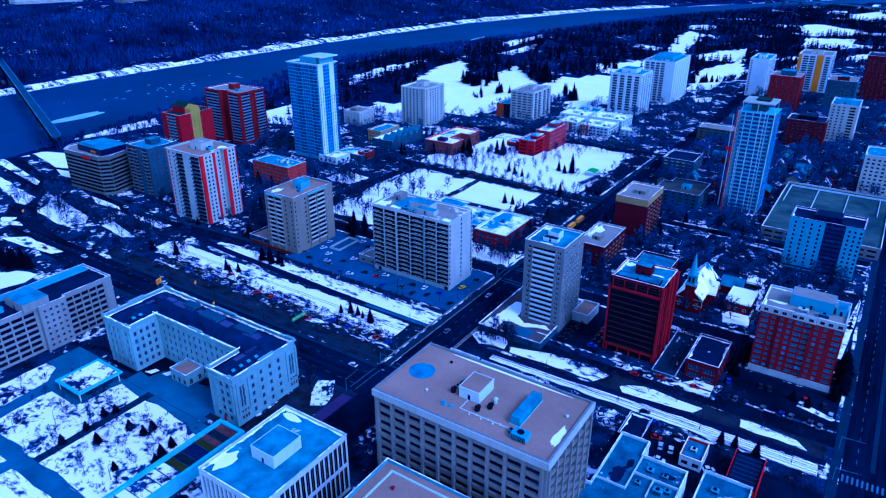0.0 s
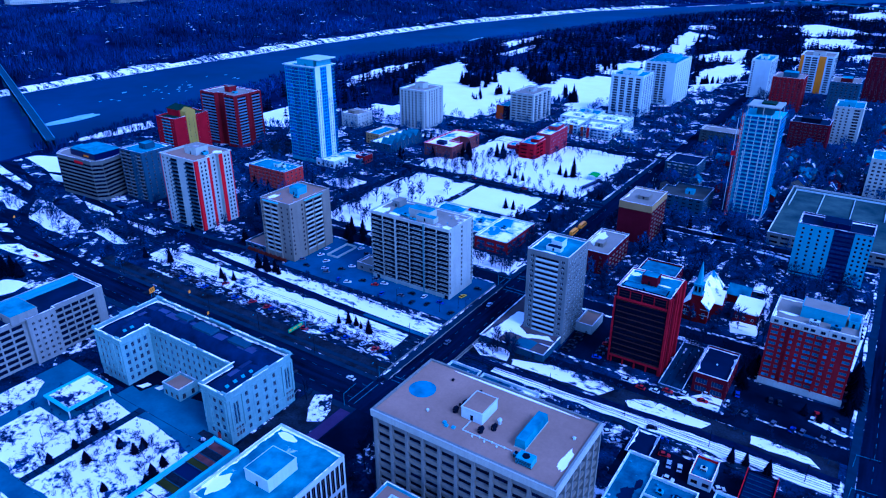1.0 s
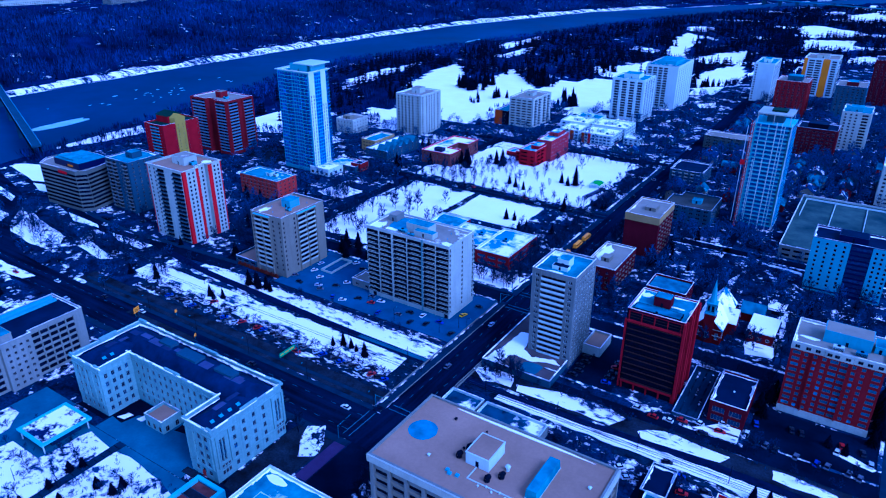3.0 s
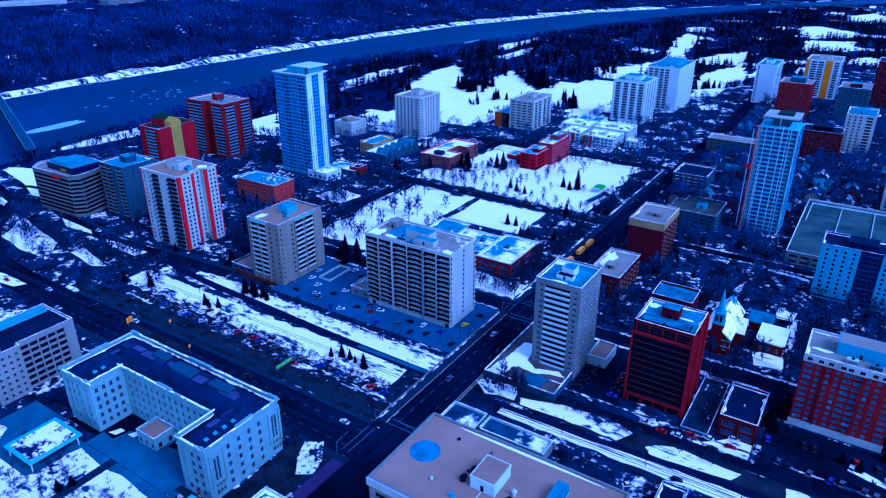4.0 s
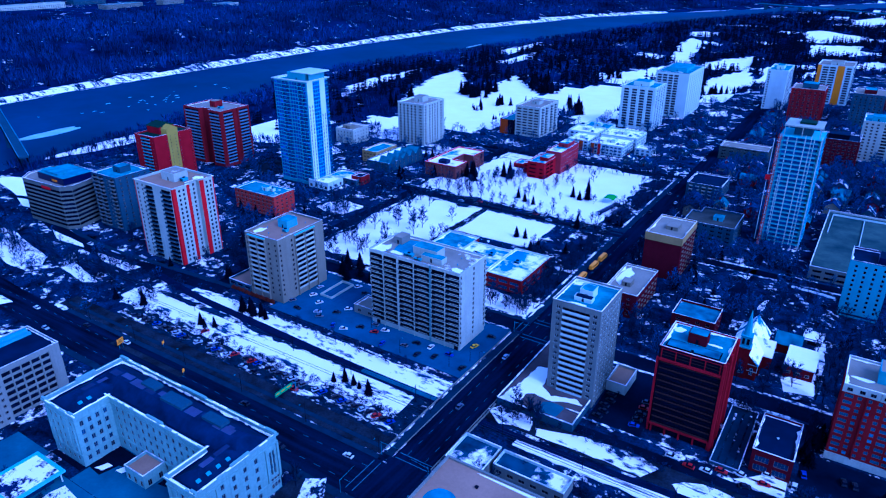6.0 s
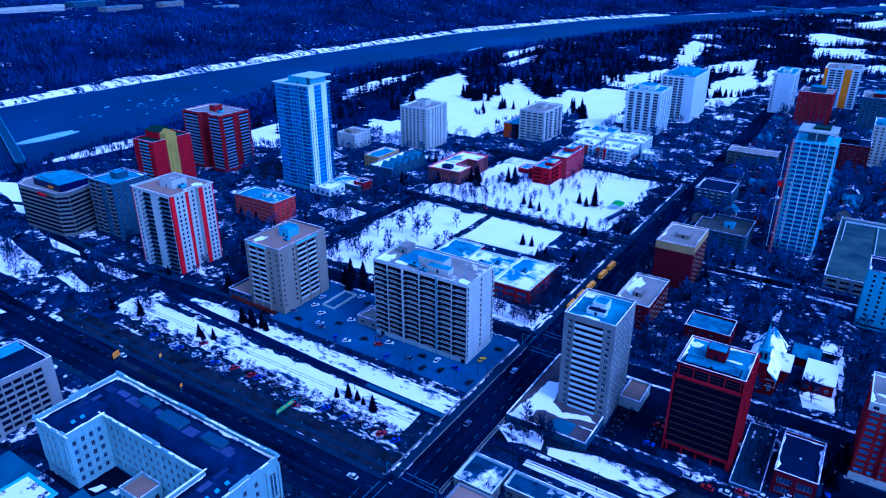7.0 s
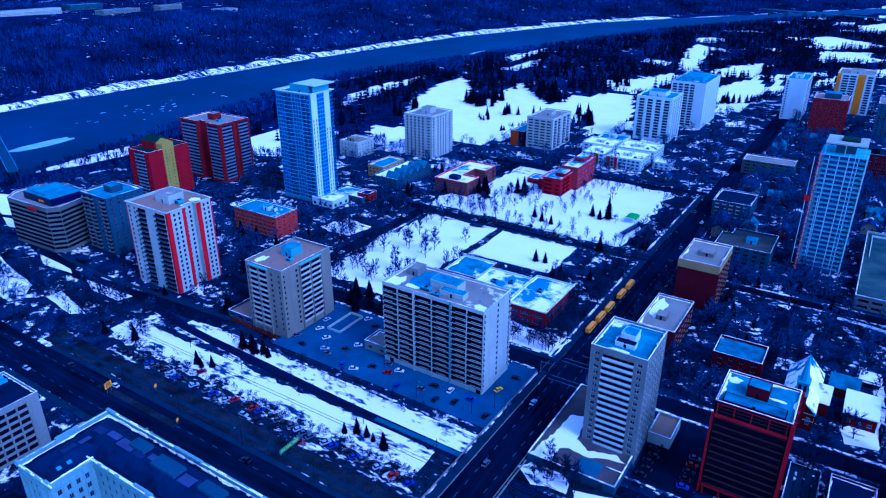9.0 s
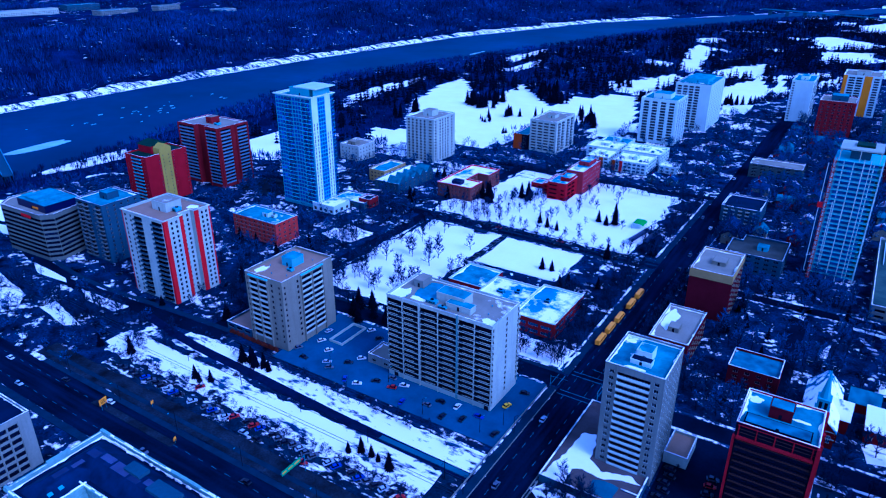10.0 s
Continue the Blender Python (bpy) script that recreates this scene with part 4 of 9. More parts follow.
# apartment slab with long balconies
PIERB = surface("pale_blue_pier", (0.10, 0.19, 0.18), 0.7, 0.15, 0.2, 2.0, 0.1, streak=0.3)
RAILD = surface("dark_balcony_panel", (0.012, 0.02, 0.03), 0.6, 0.2, 0.2, 2.0, 0.1, rnd=0.5)
# Balcony recesses are painted dark, standing for the shade inside them.
lodge = dict(d=1.6, mull=3, frame=FRAME_D, bal=0.55, rail=0.92, slabm=CONC_W, railm=RAILD, recess_shade=DARKC)
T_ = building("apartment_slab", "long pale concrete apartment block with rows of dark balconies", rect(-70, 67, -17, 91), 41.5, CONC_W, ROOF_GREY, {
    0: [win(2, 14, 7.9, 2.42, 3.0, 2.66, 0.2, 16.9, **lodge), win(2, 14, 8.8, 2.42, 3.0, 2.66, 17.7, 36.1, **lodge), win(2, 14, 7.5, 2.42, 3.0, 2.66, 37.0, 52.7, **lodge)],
    1: [win(1, 14, 1.0, 1.9, 3.5, 2.66, 0.2, 1.8, mull=0, recess_shade=DARKC), win(1, 14, 1.2, 1.5, 4.0, 2.66, 11, 14, mull=0, recess_shade=DARKC), win(1, 14, 1.0, 1.9, 3.5, 2.66, 22.2, 23.8, mull=0, recess_shade=DARKC)]}, category="apartment block")
for x, m in ((17.3, CONC_W), (36.5, PIERB)):
    b = Build()
    b.box(x - 0.3, -0.75, 0, x + 0.3, -0.003, 41.8)
    part("pier", b, m, T_)
b, rim_b = Build(), Build()
b.box(0.3, -0.66, 0.02, 52.6, -0.585, 0.36)
rim_b.box(0, -0.68, 0.80, 5.2, -0.58, 1.06)
kick, handrail = b.mesh("edge_beam", CONC_W), rim_b.mesh("handrail", CONC_W)
for k in range(14):
    part("edge_beam", kick, None, T_, "", pose(0, 0, 2.86 + 2.66 * k))
    for x in (0.5, 8.9, 18.1, 27.3, 37.2, 45.1):
        part("handrail", handrail, None, T_, "", pose(x + (2.2 if x > 17 else 0.4), 0, 2.9 + 2.66 * k))
for x in (8.55, 26.9, 44.85):
    b = Build()
    b.box(x - 0.16, -0.62, 0, x + 0.16, -0.003, 41.2)
    part("post", b, CONC_W, T_)
for k in range(14):
    for y in (0.1, 23.1):
        b = Build()
        b.box(53.004, y, 2.9 + 2.66 * k, 53.6, y + 0.8, 3.9 + 2.66 * k)
        part("balcony_end", b, CONC_W, T_)
penthouse(T_, 21, 8, 35, 15, 4.2, CONC_W, ROOF_BLUE)
penthouse(T_, 28, 4.5, 40, 9, 2.6, CONC_W, ROOF_BLUE)
penthouse(T_, 5, 14, 10, 21, 3.4, CONC, ROOF_GREY)
roof_unit(T_, 18, 4, 5, 2.5, 1.6, BLUEP)
roof_unit(T_, 25, 2.5, 4, 1.6, 1.2, BLUEP)
patch(T_, 14, 13, 7, 8, POOL, 0.02, 2, "roof_patch")
patch(T_, 4, 6, 3.5, 5, SNOWM, 0.03, 3)
patch(T_, 49, 4, 3, 2.5, SNOWM, 0.03, 4)
patch(T_, 13, 5, 4, 1.6, SNOWM, 0.035, 5)
for x, y in ((8, 4), (33, 18), (44, 16), (46, 9)):
    vent(T_, x, y)
for i, x in enumerate((3.0, 50.0)):
    b = Build()
    b.box(x, -0.1, 0.2, x + 2.2, -0.004, 2.6)
    part("entrance_door", b, DARKM, T_, "dark glazed entrance door")
building("annex", "small pale concrete annex of the apartment block", rect(-84, 69, -70.2, 81), 5.0, CONC, ROOF_GREY, {0: [win(2, 1, 2.2, 1.4, 1.6, 3)], 1: []}, category="annex")
t = thing("ramp_kerb", "low concrete walls round a car park ramp", "ramp wall", pose(-112, 73, 0.1))
for k, (x0, y0, x1, y1) in enumerate([(0, 0, 8.5, 0.5), (0, 18.5, 8.5, 19), (0, 0.5, 0.5, 18.5), (8, 0.5, 8.5, 18.5)]):
    b = Build()
    b.box(x0, y0, 0, x1, y1, 1.3)
    part("kerb_wall", b, CONC_W, t)

# point tower with white balcony bands
# The long balcony openings carry painted shade on their inner faces.
T_ = building("apartment_tower", "tall grey concrete apartment tower with white balcony bands", rect(32, 60, 53, 84), 46.5, CONC_G, ROOF_BLUE, {
    0: [win(1, 16, 1.7, 1.5, 1.6, 2.74, 1.0, 4.2, mull=1, frame=WHITEP), win(1, 16, 11.6, 1.9, 1.0, 2.74, 4.6, 16.4, d=1.3, mull=4, bal=0.55, rail=0.95, railm=WHITEP, slabm=CONC_W, glass=GLASS, recess_shade=DARKC),
        win(1, 16, 1.7, 1.5, 1.6, 2.74, 16.8, 20.2, mull=1, frame=WHITEP)],
    1: [win(7, 16, 1.5, 1.5, 1.6, 2.74, 1.0, 23.0, mull=1, frame=WHITEP)]}, category="apartment tower", cap=CONC_G)
penthouse(T_, 8, 9, 13.5, 15, 3.6, WHITEP, ROOF_BLUE)
penthouse(T_, 7, 5.5, 14.5, 9, 1.6, WHITEP, ROOF_DARK)
patch(T_, 10, 3, 4, 0.9, SNOWM, 0.03, 6)
patch(T_, 3, 20, 1.8, 1.6, SNOWM, 0.03, 7)
for x in (4.4, 16.6):
    b = Build()
    b.box(x - 0.2, -0.35, 0, x + 0.2, -0.003, 46.3)
    part("pier", b, CONC_G, T_)
DECK = surface("dull_gravel_deck", (0.075, 0.06, 0.055), 0.9, 0.3, 0.12, 1.2, 0.3)
t = thing("podium", "low podium terrace with snow round the grey tower", "podium", pose(18.5, 41, 0.05))
b = Build()
b.box(0, 0, 0, 13.4, 52, 3.2)
b.box(13.4, 0, 0, 33.5, 18.9, 3.2)
part("terrace", b, DECK, t, "dull brown gravel terrace deck")
for x0, y0, x1, y1 in [(-0.4, -0.4, 33.9, 0), (-0.4, 0, 0, 52), (-0.4, 52, 13.8, 52.4), (33.5, 0, 33.9, 18.9), (27.5, 8, 33.4, 8.3)]:
    b = Build()
    b.box(x0, y0, 0, x1, y1, 3.75)
    part("parapet", b, CONC_B, t)
    b = Build()
    b.box(x0 - 0.08, y0 - 0.08, 3.75, x1 + 0.08, y1 + 0.08, 3.92)
    part("coping", b, RIM, t)
t["roof_z"] = 3.2


def spread(t, pts, mat, lift, rag, seed, name="snow_patch", label=""):
    """A thin patch with a wavering rim round a few corners, on a deck or roof."""
    b, rim = Build(), []
    for (ax, ay), (bx, by) in zip(pts, pts[1:] + pts[:1]):
        n = max(2, int(math.hypot(bx - ax, by - ay) / 0.8))
        for i in range(n):
            x, y = ax + (bx - ax) * i / n, ay + (by - ay) * i / n
            rim.append((x + rag * noise.noise((x * 0.35, y * 0.35, seed * 1.3)), y + rag * noise.noise((x * 0.35 + 7, y * 0.35, seed * 2.1)), t["roof_z"] + lift))
    b.face(rim)
    return part(name, b, mat, t, label)


spread(t, [(0.3, 0.6), (8.6, 0.6), (8.8, 8.6), (12, 10.8), (18, 10), (21, 10.4), (26.5, 13), (32.6, 14.2), (28, 16.4), (17.5, 13.6), (12.4, 17.6), (11.4, 24.6), (8.8, 32.6), (3.8, 30.2), (3.8, 20)], SNOWM, 0.05, 0.9, 8)
spread(t, [(6, 45), (10.5, 44), (12.6, 50), (9, 50.5)], SNOWM, 0.05, 0.5, 10)
# Shade on the terrace is painted as a flat blue patch.
spread(t, [(18, 1.5), (26, 1.2), (26.5, 9), (21, 9.6), (17, 8)], PAVED, 0.07, 0.4, 11, "wet_patch", "wet blue area of the terrace")
building("garage_wing", "low flat garage wing with a brown gravel roof", rect(53.3, 76, 62, 91), 5.0, CONC_W, ROOF_TAN, {}, category="garage")

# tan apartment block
# Loggia and window-slot sides get a dark colour in place of shade.
loggia = dict(d=1.4, mull=2, bal=0.7, rail=0.95, railm=CONC_W, slabm=CONC_W, frame=FRAME_D, recess_shade=DARKC)
slot = dict(mull=0, recess_shade=DARKC, frame=FRAME_D)
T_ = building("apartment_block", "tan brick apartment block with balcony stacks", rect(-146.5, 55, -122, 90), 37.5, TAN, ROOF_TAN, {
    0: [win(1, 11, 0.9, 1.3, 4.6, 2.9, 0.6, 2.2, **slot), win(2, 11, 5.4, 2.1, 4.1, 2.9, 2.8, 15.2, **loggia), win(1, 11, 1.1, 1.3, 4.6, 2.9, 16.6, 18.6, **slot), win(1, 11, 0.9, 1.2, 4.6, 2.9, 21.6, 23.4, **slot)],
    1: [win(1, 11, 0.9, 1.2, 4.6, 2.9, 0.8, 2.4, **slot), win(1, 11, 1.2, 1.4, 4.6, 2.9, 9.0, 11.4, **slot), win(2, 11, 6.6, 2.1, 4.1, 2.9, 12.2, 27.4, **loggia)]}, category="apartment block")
for x0, y0, x1, y1 in ((2.6, -0.9, 3.0, -0.004), (8.8, -0.9, 9.2, -0.004), (15.0, -0.9, 15.4, -0.004), (24.504, 12.0, 25.4, 12.4), (24.504, 19.6, 25.4, 20.0), (24.504, 27.2, 25.4, 27.6)):
    b = Build()
    b.box(x0, y0, 0, x1, y1, 36.4)
    part("pier", b, TAN, T_)
for x0, y0, x1, y1 in ((2.6, -0.95, 15.4, -0.005), (24.505, 12.0, 25.45, 27.6)):
    b = Build()
    b.box(x0, y0, 36.4, x1, y1, 36.9)
    part("canopy", b, CYANP, T_, "pale snow-dusted canopy over the balcony stack")
RUSTY = surface("rusty_hedge", (0.06, 0.012, 0.008), 0.95, 0.4, 0.3, 2.0, 0.5)
for x0, y0, x1, y1 in ((-3.0, -3.4, 20.0, -2.2), (-14.0, -3.0, -4.0, -1.8), (8.0, 36.4, 20.0, 37.6)):
    b = Build()
    for k in range(int(x1 - x0)):
        b.box(x0 + k, y0 + 0.15 * (k % 3), 0, x0 + k + 1.05, y1 + 0.1 * (k % 2), 1.3 + 0.3 * ((k * 7) % 4), 0, 0.2)
    piece("hedge", b, RUSTY, "rust-brown clipped winter hedge by the wall", "hedge", at=pose(-146.5, 55, 0.1))
penthouse(T_, 9, 16, 16, 24, 4.4, BLUEP, ROOF_BLUE)
penthouse(T_, 4, 24, 9, 29, 2.4, CONC_W, ROOF_TAN)
roof_unit(T_, 16, 12, 3, 2.4, 1.6, BLUEP)
patch(T_, 4, 7, 2.5, 4, SNOWM, 0.03, 12)
for x, y in ((5, 12), (18, 28), (20, 8), (12, 6)):
    vent(T_, x, y)
building("parking_deck", "low concrete parking deck beside the tan block", rect(-165, 55, -147.4, 78), 4.0, CONC_B, ROOF_TAN, {0: [win(3, 1, 4.2, 1.6, 1.4, 3, mull=0)]}, category="parking deck")

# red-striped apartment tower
# Shade in the balconies and window openings is painted on dark.
balc = dict(d=1.2, mull=2, bal=1.3, rail=0.85, railm=CONC_B, slabm=CONC, recess_shade=DARKC, frame=FRAME_D)
pane = dict(mull=0, recess_shade=DARKC)
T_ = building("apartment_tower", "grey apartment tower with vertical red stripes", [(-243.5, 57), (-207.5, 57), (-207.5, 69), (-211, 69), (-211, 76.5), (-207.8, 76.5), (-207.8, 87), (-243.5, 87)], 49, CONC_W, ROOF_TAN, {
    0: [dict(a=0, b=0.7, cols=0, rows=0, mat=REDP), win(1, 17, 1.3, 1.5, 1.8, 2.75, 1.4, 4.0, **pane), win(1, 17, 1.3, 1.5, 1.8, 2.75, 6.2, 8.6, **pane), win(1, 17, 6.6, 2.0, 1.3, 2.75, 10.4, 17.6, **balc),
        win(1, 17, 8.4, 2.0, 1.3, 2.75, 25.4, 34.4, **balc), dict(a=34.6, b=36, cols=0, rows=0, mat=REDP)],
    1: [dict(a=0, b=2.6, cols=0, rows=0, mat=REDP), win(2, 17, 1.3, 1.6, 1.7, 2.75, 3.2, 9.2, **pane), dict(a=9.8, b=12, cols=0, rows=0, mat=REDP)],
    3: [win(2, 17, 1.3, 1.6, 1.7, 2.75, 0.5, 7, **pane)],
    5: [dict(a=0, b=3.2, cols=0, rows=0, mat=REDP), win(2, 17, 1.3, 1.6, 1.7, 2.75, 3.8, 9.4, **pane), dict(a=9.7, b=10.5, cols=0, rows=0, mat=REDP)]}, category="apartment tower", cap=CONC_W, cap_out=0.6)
penthouse(T_, 12, 11, 24, 21, 5.0, CONC_W, ROOF_GREY)
roof_unit(T_, 25, 14, 3, 4, 2.2, BLUEP)
roof_unit(T_, 7, 15, 3, 3, 2.0, BLUEP)
patch(T_, 28, 25, 3, 3, SNOWM, 0.03, 14)
# grey apartment tower behind
# The balcony openings are painted dark inside as shade.
T_ = building("apartment_tower", "blue-grey apartment tower with rounded balconies", rect(-313, 70, -286, 96), 38, CONC_B, ROOF_BLUE, {
    0: [win(2, 13, 4.6, 1.8, 2.0, 2.75, 1, 14, d=1.0, mull=2, bal=1.3, rail=0.8, recess_shade=DARKC, railm=CONC_G), win(1, 13, 1.4, 1.4, 2.3, 2.75, 15, 19), win(1, 13, 4.6, 1.8, 2.0, 2.75, 20, 26, d=1.0, mull=2, bal=1.3, rail=0.8, recess_shade=DARKC, railm=CONC_G)],
    1: [win(5, 13, 1.4, 1.4, 2.3, 2.75, 1, 25)]}, category="apartment tower")
penthouse(T_, 10, 10, 18, 18, 4, CONC_B, ROOF_BLUE)
# banded office tower
BANDC = surface("weathered_band_concrete", (0.095, 0.105, 0.08), 0.85, 0.12, 0.08, 1.2, 0.15, streak=0.3)
OFFP = [(-364, 49), (-322, 51), (-317, 57), (-324, 84), (-360, 86), (-372, 74), (-372, 58)]
# Ribbon window recesses are painted dark for the shade in them.
band = dict(d=0.9, mull=7, frame=FRAME_D, bars=False, recess_shade=DARKC)
T_ = building("office_tower", "banded office tower with tan concrete and dark ribbon windows", OFFP, 30.5, BANDC, ROOF_GREY, {
    0: [win(1, 9, 41.6, 1.55, 2.5, 2.95, **band)], 1: [win(1, 9, 7.4, 1.55, 2.5, 2.95, **{**band, "mull": 2})], 2: [win(1, 9, 27.4, 1.55, 2.5, 2.95, **{**band, "mull": 5})],
    6: [win(1, 9, 11.6, 1.55, 2.5, 2.95, **{**band, "mull": 2})]}, category="office tower")
p = penthouse(T_, 8, 7, 40, 29, 4.6, NAVYP, ROOF_BLUE, "navy glazed plant floor")
b = Build()
b.box(10, 9, T_["roof_z"] + 4.95, 30, 16, T_["roof_z"] + 6.2)
part("skylight", b, ROOF_BLUE, T_)
b = Build()
b.box(24, -0.12, 27.6, 35, -0.01, 29.6)
part("sign", b, REDP, T_, "red sign panel")
b = Build()
b.box(26, 6.6, T_["roof_z"] + 1.4, 32, 6.95, T_["roof_z"] + 2.6)
part("sign", b, ORANGE, T_, "yellow sign panel")

# red and mustard block
# Shade in the openings is painted: navy in balconies, dark in windows.
T_ = building("apartment_block", "red rendered apartment block with a mustard bay and green roofs", rect(-378, 148, -353, 184), 38, REDR, GREENM, {
    0: [win(1, 13, 0.7, 0.8, 2.6, 2.75, 2, 3.5, mull=0, recess_shade=DARKC), win(2, 13, 5.2, 1.9, 2.2, 2.75, 8, 19.6, d=1.0, bal=0.8, rail=0.9, railm=BLUEP, recess_shade=NAVYP), win(1, 13, 0.7, 0.8, 2.6, 2.75, 21, 23, mull=0, recess_shade=DARKC)],
    1: [win(1, 12, 0.8, 1.0, 2.6, 2.75, 10.4, 12.2, mull=0, recess_shade=DARKC), win(2, 13, 0.7, 0.9, 2.6, 2.75, 12.6, 22.2, mat=GOLD, mull=0, recess_shade=DARKC), win(1, 13, 0.8, 1.0, 2.6, 2.75, 22.8, 24.6, mull=0, recess_shade=DARKC), win(1, 13, 0.8, 1.0, 2.6, 2.75, 33.4, 35.4, mull=0, recess_shade=DARKC)]}, category="apartment block")
b = Build()
b.box(18, 12.3, 36.5, 25.2, 22.5, 42.0)
b.face([(18, 12.3, 42.0), (25.2, 12.3, 42.0), (25.2, 17.4, 45), (18, 17.4, 45)])
b.face([(25.2, 12.3, 42.0), (25.2, 22.5, 42.0), (25.2, 17.4, 45)])
b.face([(18, 17.4, 45), (25.2, 17.4, 45), (25.2, 22.5, 42.0), (18, 22.5, 42.0)])
part("gabled_bay", b, GOLD, T_, "mustard gabled bay above the roof")
b = Build()
b.box(2, 11, 37, 17.9, 25, 43.0, 0)
b.face([(1, 10, 43.0), (18.4, 10, 43.0), (15, 18, 46.4), (5, 18, 46.4)], 1)
b.face([(18.4, 10, 43.0), (18.4, 26, 43.0), (15, 18, 46.4)], 1)
b.face([(18.4, 26, 43.0), (1, 26, 43.0), (5, 18, 46.4), (15, 18, 46.4)], 1)
b.face([(1, 26, 43.0), (1, 10, 43.0), (5, 18, 46.4)], 1)
part("hip_roof", b, [REDR, GREENM], T_, "green metal hipped roof")
# twin brick towers
# Inner faces of the balcony stacks are painted as shade.
bal = dict(d=1.3, mull=2, bal=0.5, rail=0.95, railm=RAIL_G, slabm=RAIL_G, recess_shade=DARKC, frame=FRAME_D)
T_ = building("apartment_tower", "dark red brick apartment tower with grey balcony stacks", [(-388, 206), (-367.5, 206), (-367.5, 209.5), (-356, 209.5), (-356, 206), (-341, 206), (-341, 237), (-388, 237)], 49, BRICK, ROOF_GREY, {
    0: [win(2, 16, 9.2, 2.1, 3.2, 2.8, 1.0, 20, **bal)], 4: [win(2, 16, 6.2, 2.1, 3.2, 2.8, 0.8, 13.8, **bal)],
    5: [win(1, 16, 9.6, 2.1, 3.2, 2.8, 2.6, 13, **bal), win(1, 16, 9.6, 2.1, 3.2, 2.8, 19.6, 30, **bal)]}, category="apartment tower")
for y in (1.2, 13.8, 18.4, 30.2):
    b = Build()
    b.box(47.004, y - 0.6, 0, 48.0, y + 0.6, 49.2)
    part("brick_pier", b, BRICK, T_)
for x in (0.4, 20.0, 32.6, 46.4):
    b = Build()
    b.box(x - 0.4, -0.9, 0, x + 0.4, -0.004, 49.2)
    part("brick_pier", b, BRICK, T_)
penthouse(T_, 20, 12, 27, 20, 5, BRICK, ROOF_GREY)
roof_unit(T_, 32, 10, 4, 4, 2, BLUEP)

# blue glass tower
pan = dict(d=0.12, mull=0, frame=BLUEP, glass=GLASS_C)
# Recess shade is painted navy in the balconies, dark in the slots.
gbal = dict(d=1.0, mull=1, bal=0.9, rail=0.7, railm=GLASS_C, slabm=BLUEP, frame=BLUEP, glass=GLASS_C, recess_shade=NAVYP)
wslot = dict(mat=WHITEP, mull=0, frame=FRAME_D, recess_shade=DARKC)
T_ = building("glass_tower", "slender blue glass residential tower with white panel strips", [(-278, 211), (-243, 211), (-243, 234), (-278, 234)], 83, BLUEP, ROOF_BLUE, {
    0: [win(3, 27, 2.3, 2.3, 3.4, 2.92, 0.3, 8.0, **pan), win(2, 27, 3.4, 2.2, 3.4, 2.92, 8.4, 16, **gbal), win(3, 27, 2.3, 2.3, 3.4, 2.92, 16.4, 24.4, **pan), win(2, 27, 3.6, 2.2, 3.4, 2.92, 25, 33.6, **gbal)],
    1: [win(2, 21, 0.8, 2.1, 4.0, 2.92, 0, 6.0, **wslot), win(3, 27, 2.0, 2.3, 3.4, 2.92, 6.6, 13.6, **pan), win(2, 18, 0.8, 2.1, 4.0, 2.92, 14, 19.6, **wslot), win(1, 27, 2.8, 2.2, 3.4, 2.92, 19.9, 22.9, **gbal)]}, category="residential tower", cap=WHITEP, cap_out=1.3, cap_h=0.5)
for k in range(27):
    for x0, x1 in ((7.9, 16.4), (24.7, 34.2)):
        b = Build()
        b.box(x0, -1.5, 3.15 + 2.92 * k, x1, -0.93, 3.4 + 2.92 * k)
        part("balcony_lip", b, CYANP, T_)
p = penthouse(T_, 10, 5, 29, 19, 5.5, BLUEP, ROOF_BLUE)
b = Build()
b.box(15, 4, T_["roof_z"] + 6.0, 36, 25, T_["roof_z"] + 6.7)
part("canopy", b, WHITEP, T_, "white flat roof canopy")
b = Build()
b.box(32.2, 5.0, T_["roof_z"], 33.0, 22, T_["roof_z"] + 6.0)
part("fin_wall", b, BLUEP, T_)
for x0, y0, x1, y1, h, m, r in [(-246.5, 208, -226, 226, 6, WHITEP, ROOF_SNOW), (-244, 228, -214, 246, 5, CONC_B, ROOF_SNOW), (-222, 232, -212, 243, 7, BRICK, ROOF_DARK)]:
    building("podium_block", "low modern podium block with a snowy flat roof", rect(x0, y0, x1, y1), h, m, r, {0: [win(4, 1, 2.6, 2.4, 0.8, 3, mull=1)], 1: [win(3, 1, 2.6, 2.4, 0.8, 3, mull=1)]}, category="low building")
# five-storey brick flats
T_ = building("brick_flats", "five-storey red brick flats with a pale blue flat roof", rect(-259, 144, -219, 164), 15.5, BRICK_O, ROOF_BLUE, {
    0: [win(9, 5, 1.9, 1.3, 1.4, 2.85, 1, 39)], 1: [win(4, 5, 1.8, 1.3, 1.4, 2.85, 1, 19)]}, category="apartment block", cap=METAL)
penthouse(T_, 20, 8, 25, 13, 2.6, WHITEP, ROOF_BLUE)
roof_unit(T_, 27, 9, 3, 3, 2.4, WHITEP)
for k in range(6):
    b = Build()
    b.box(-0.05, -0.08, 0.9 + 2.85 * k, 40.06, -0.004, 1.12 + 2.85 * k)
    part("string_course", b, CONC_G, T_)
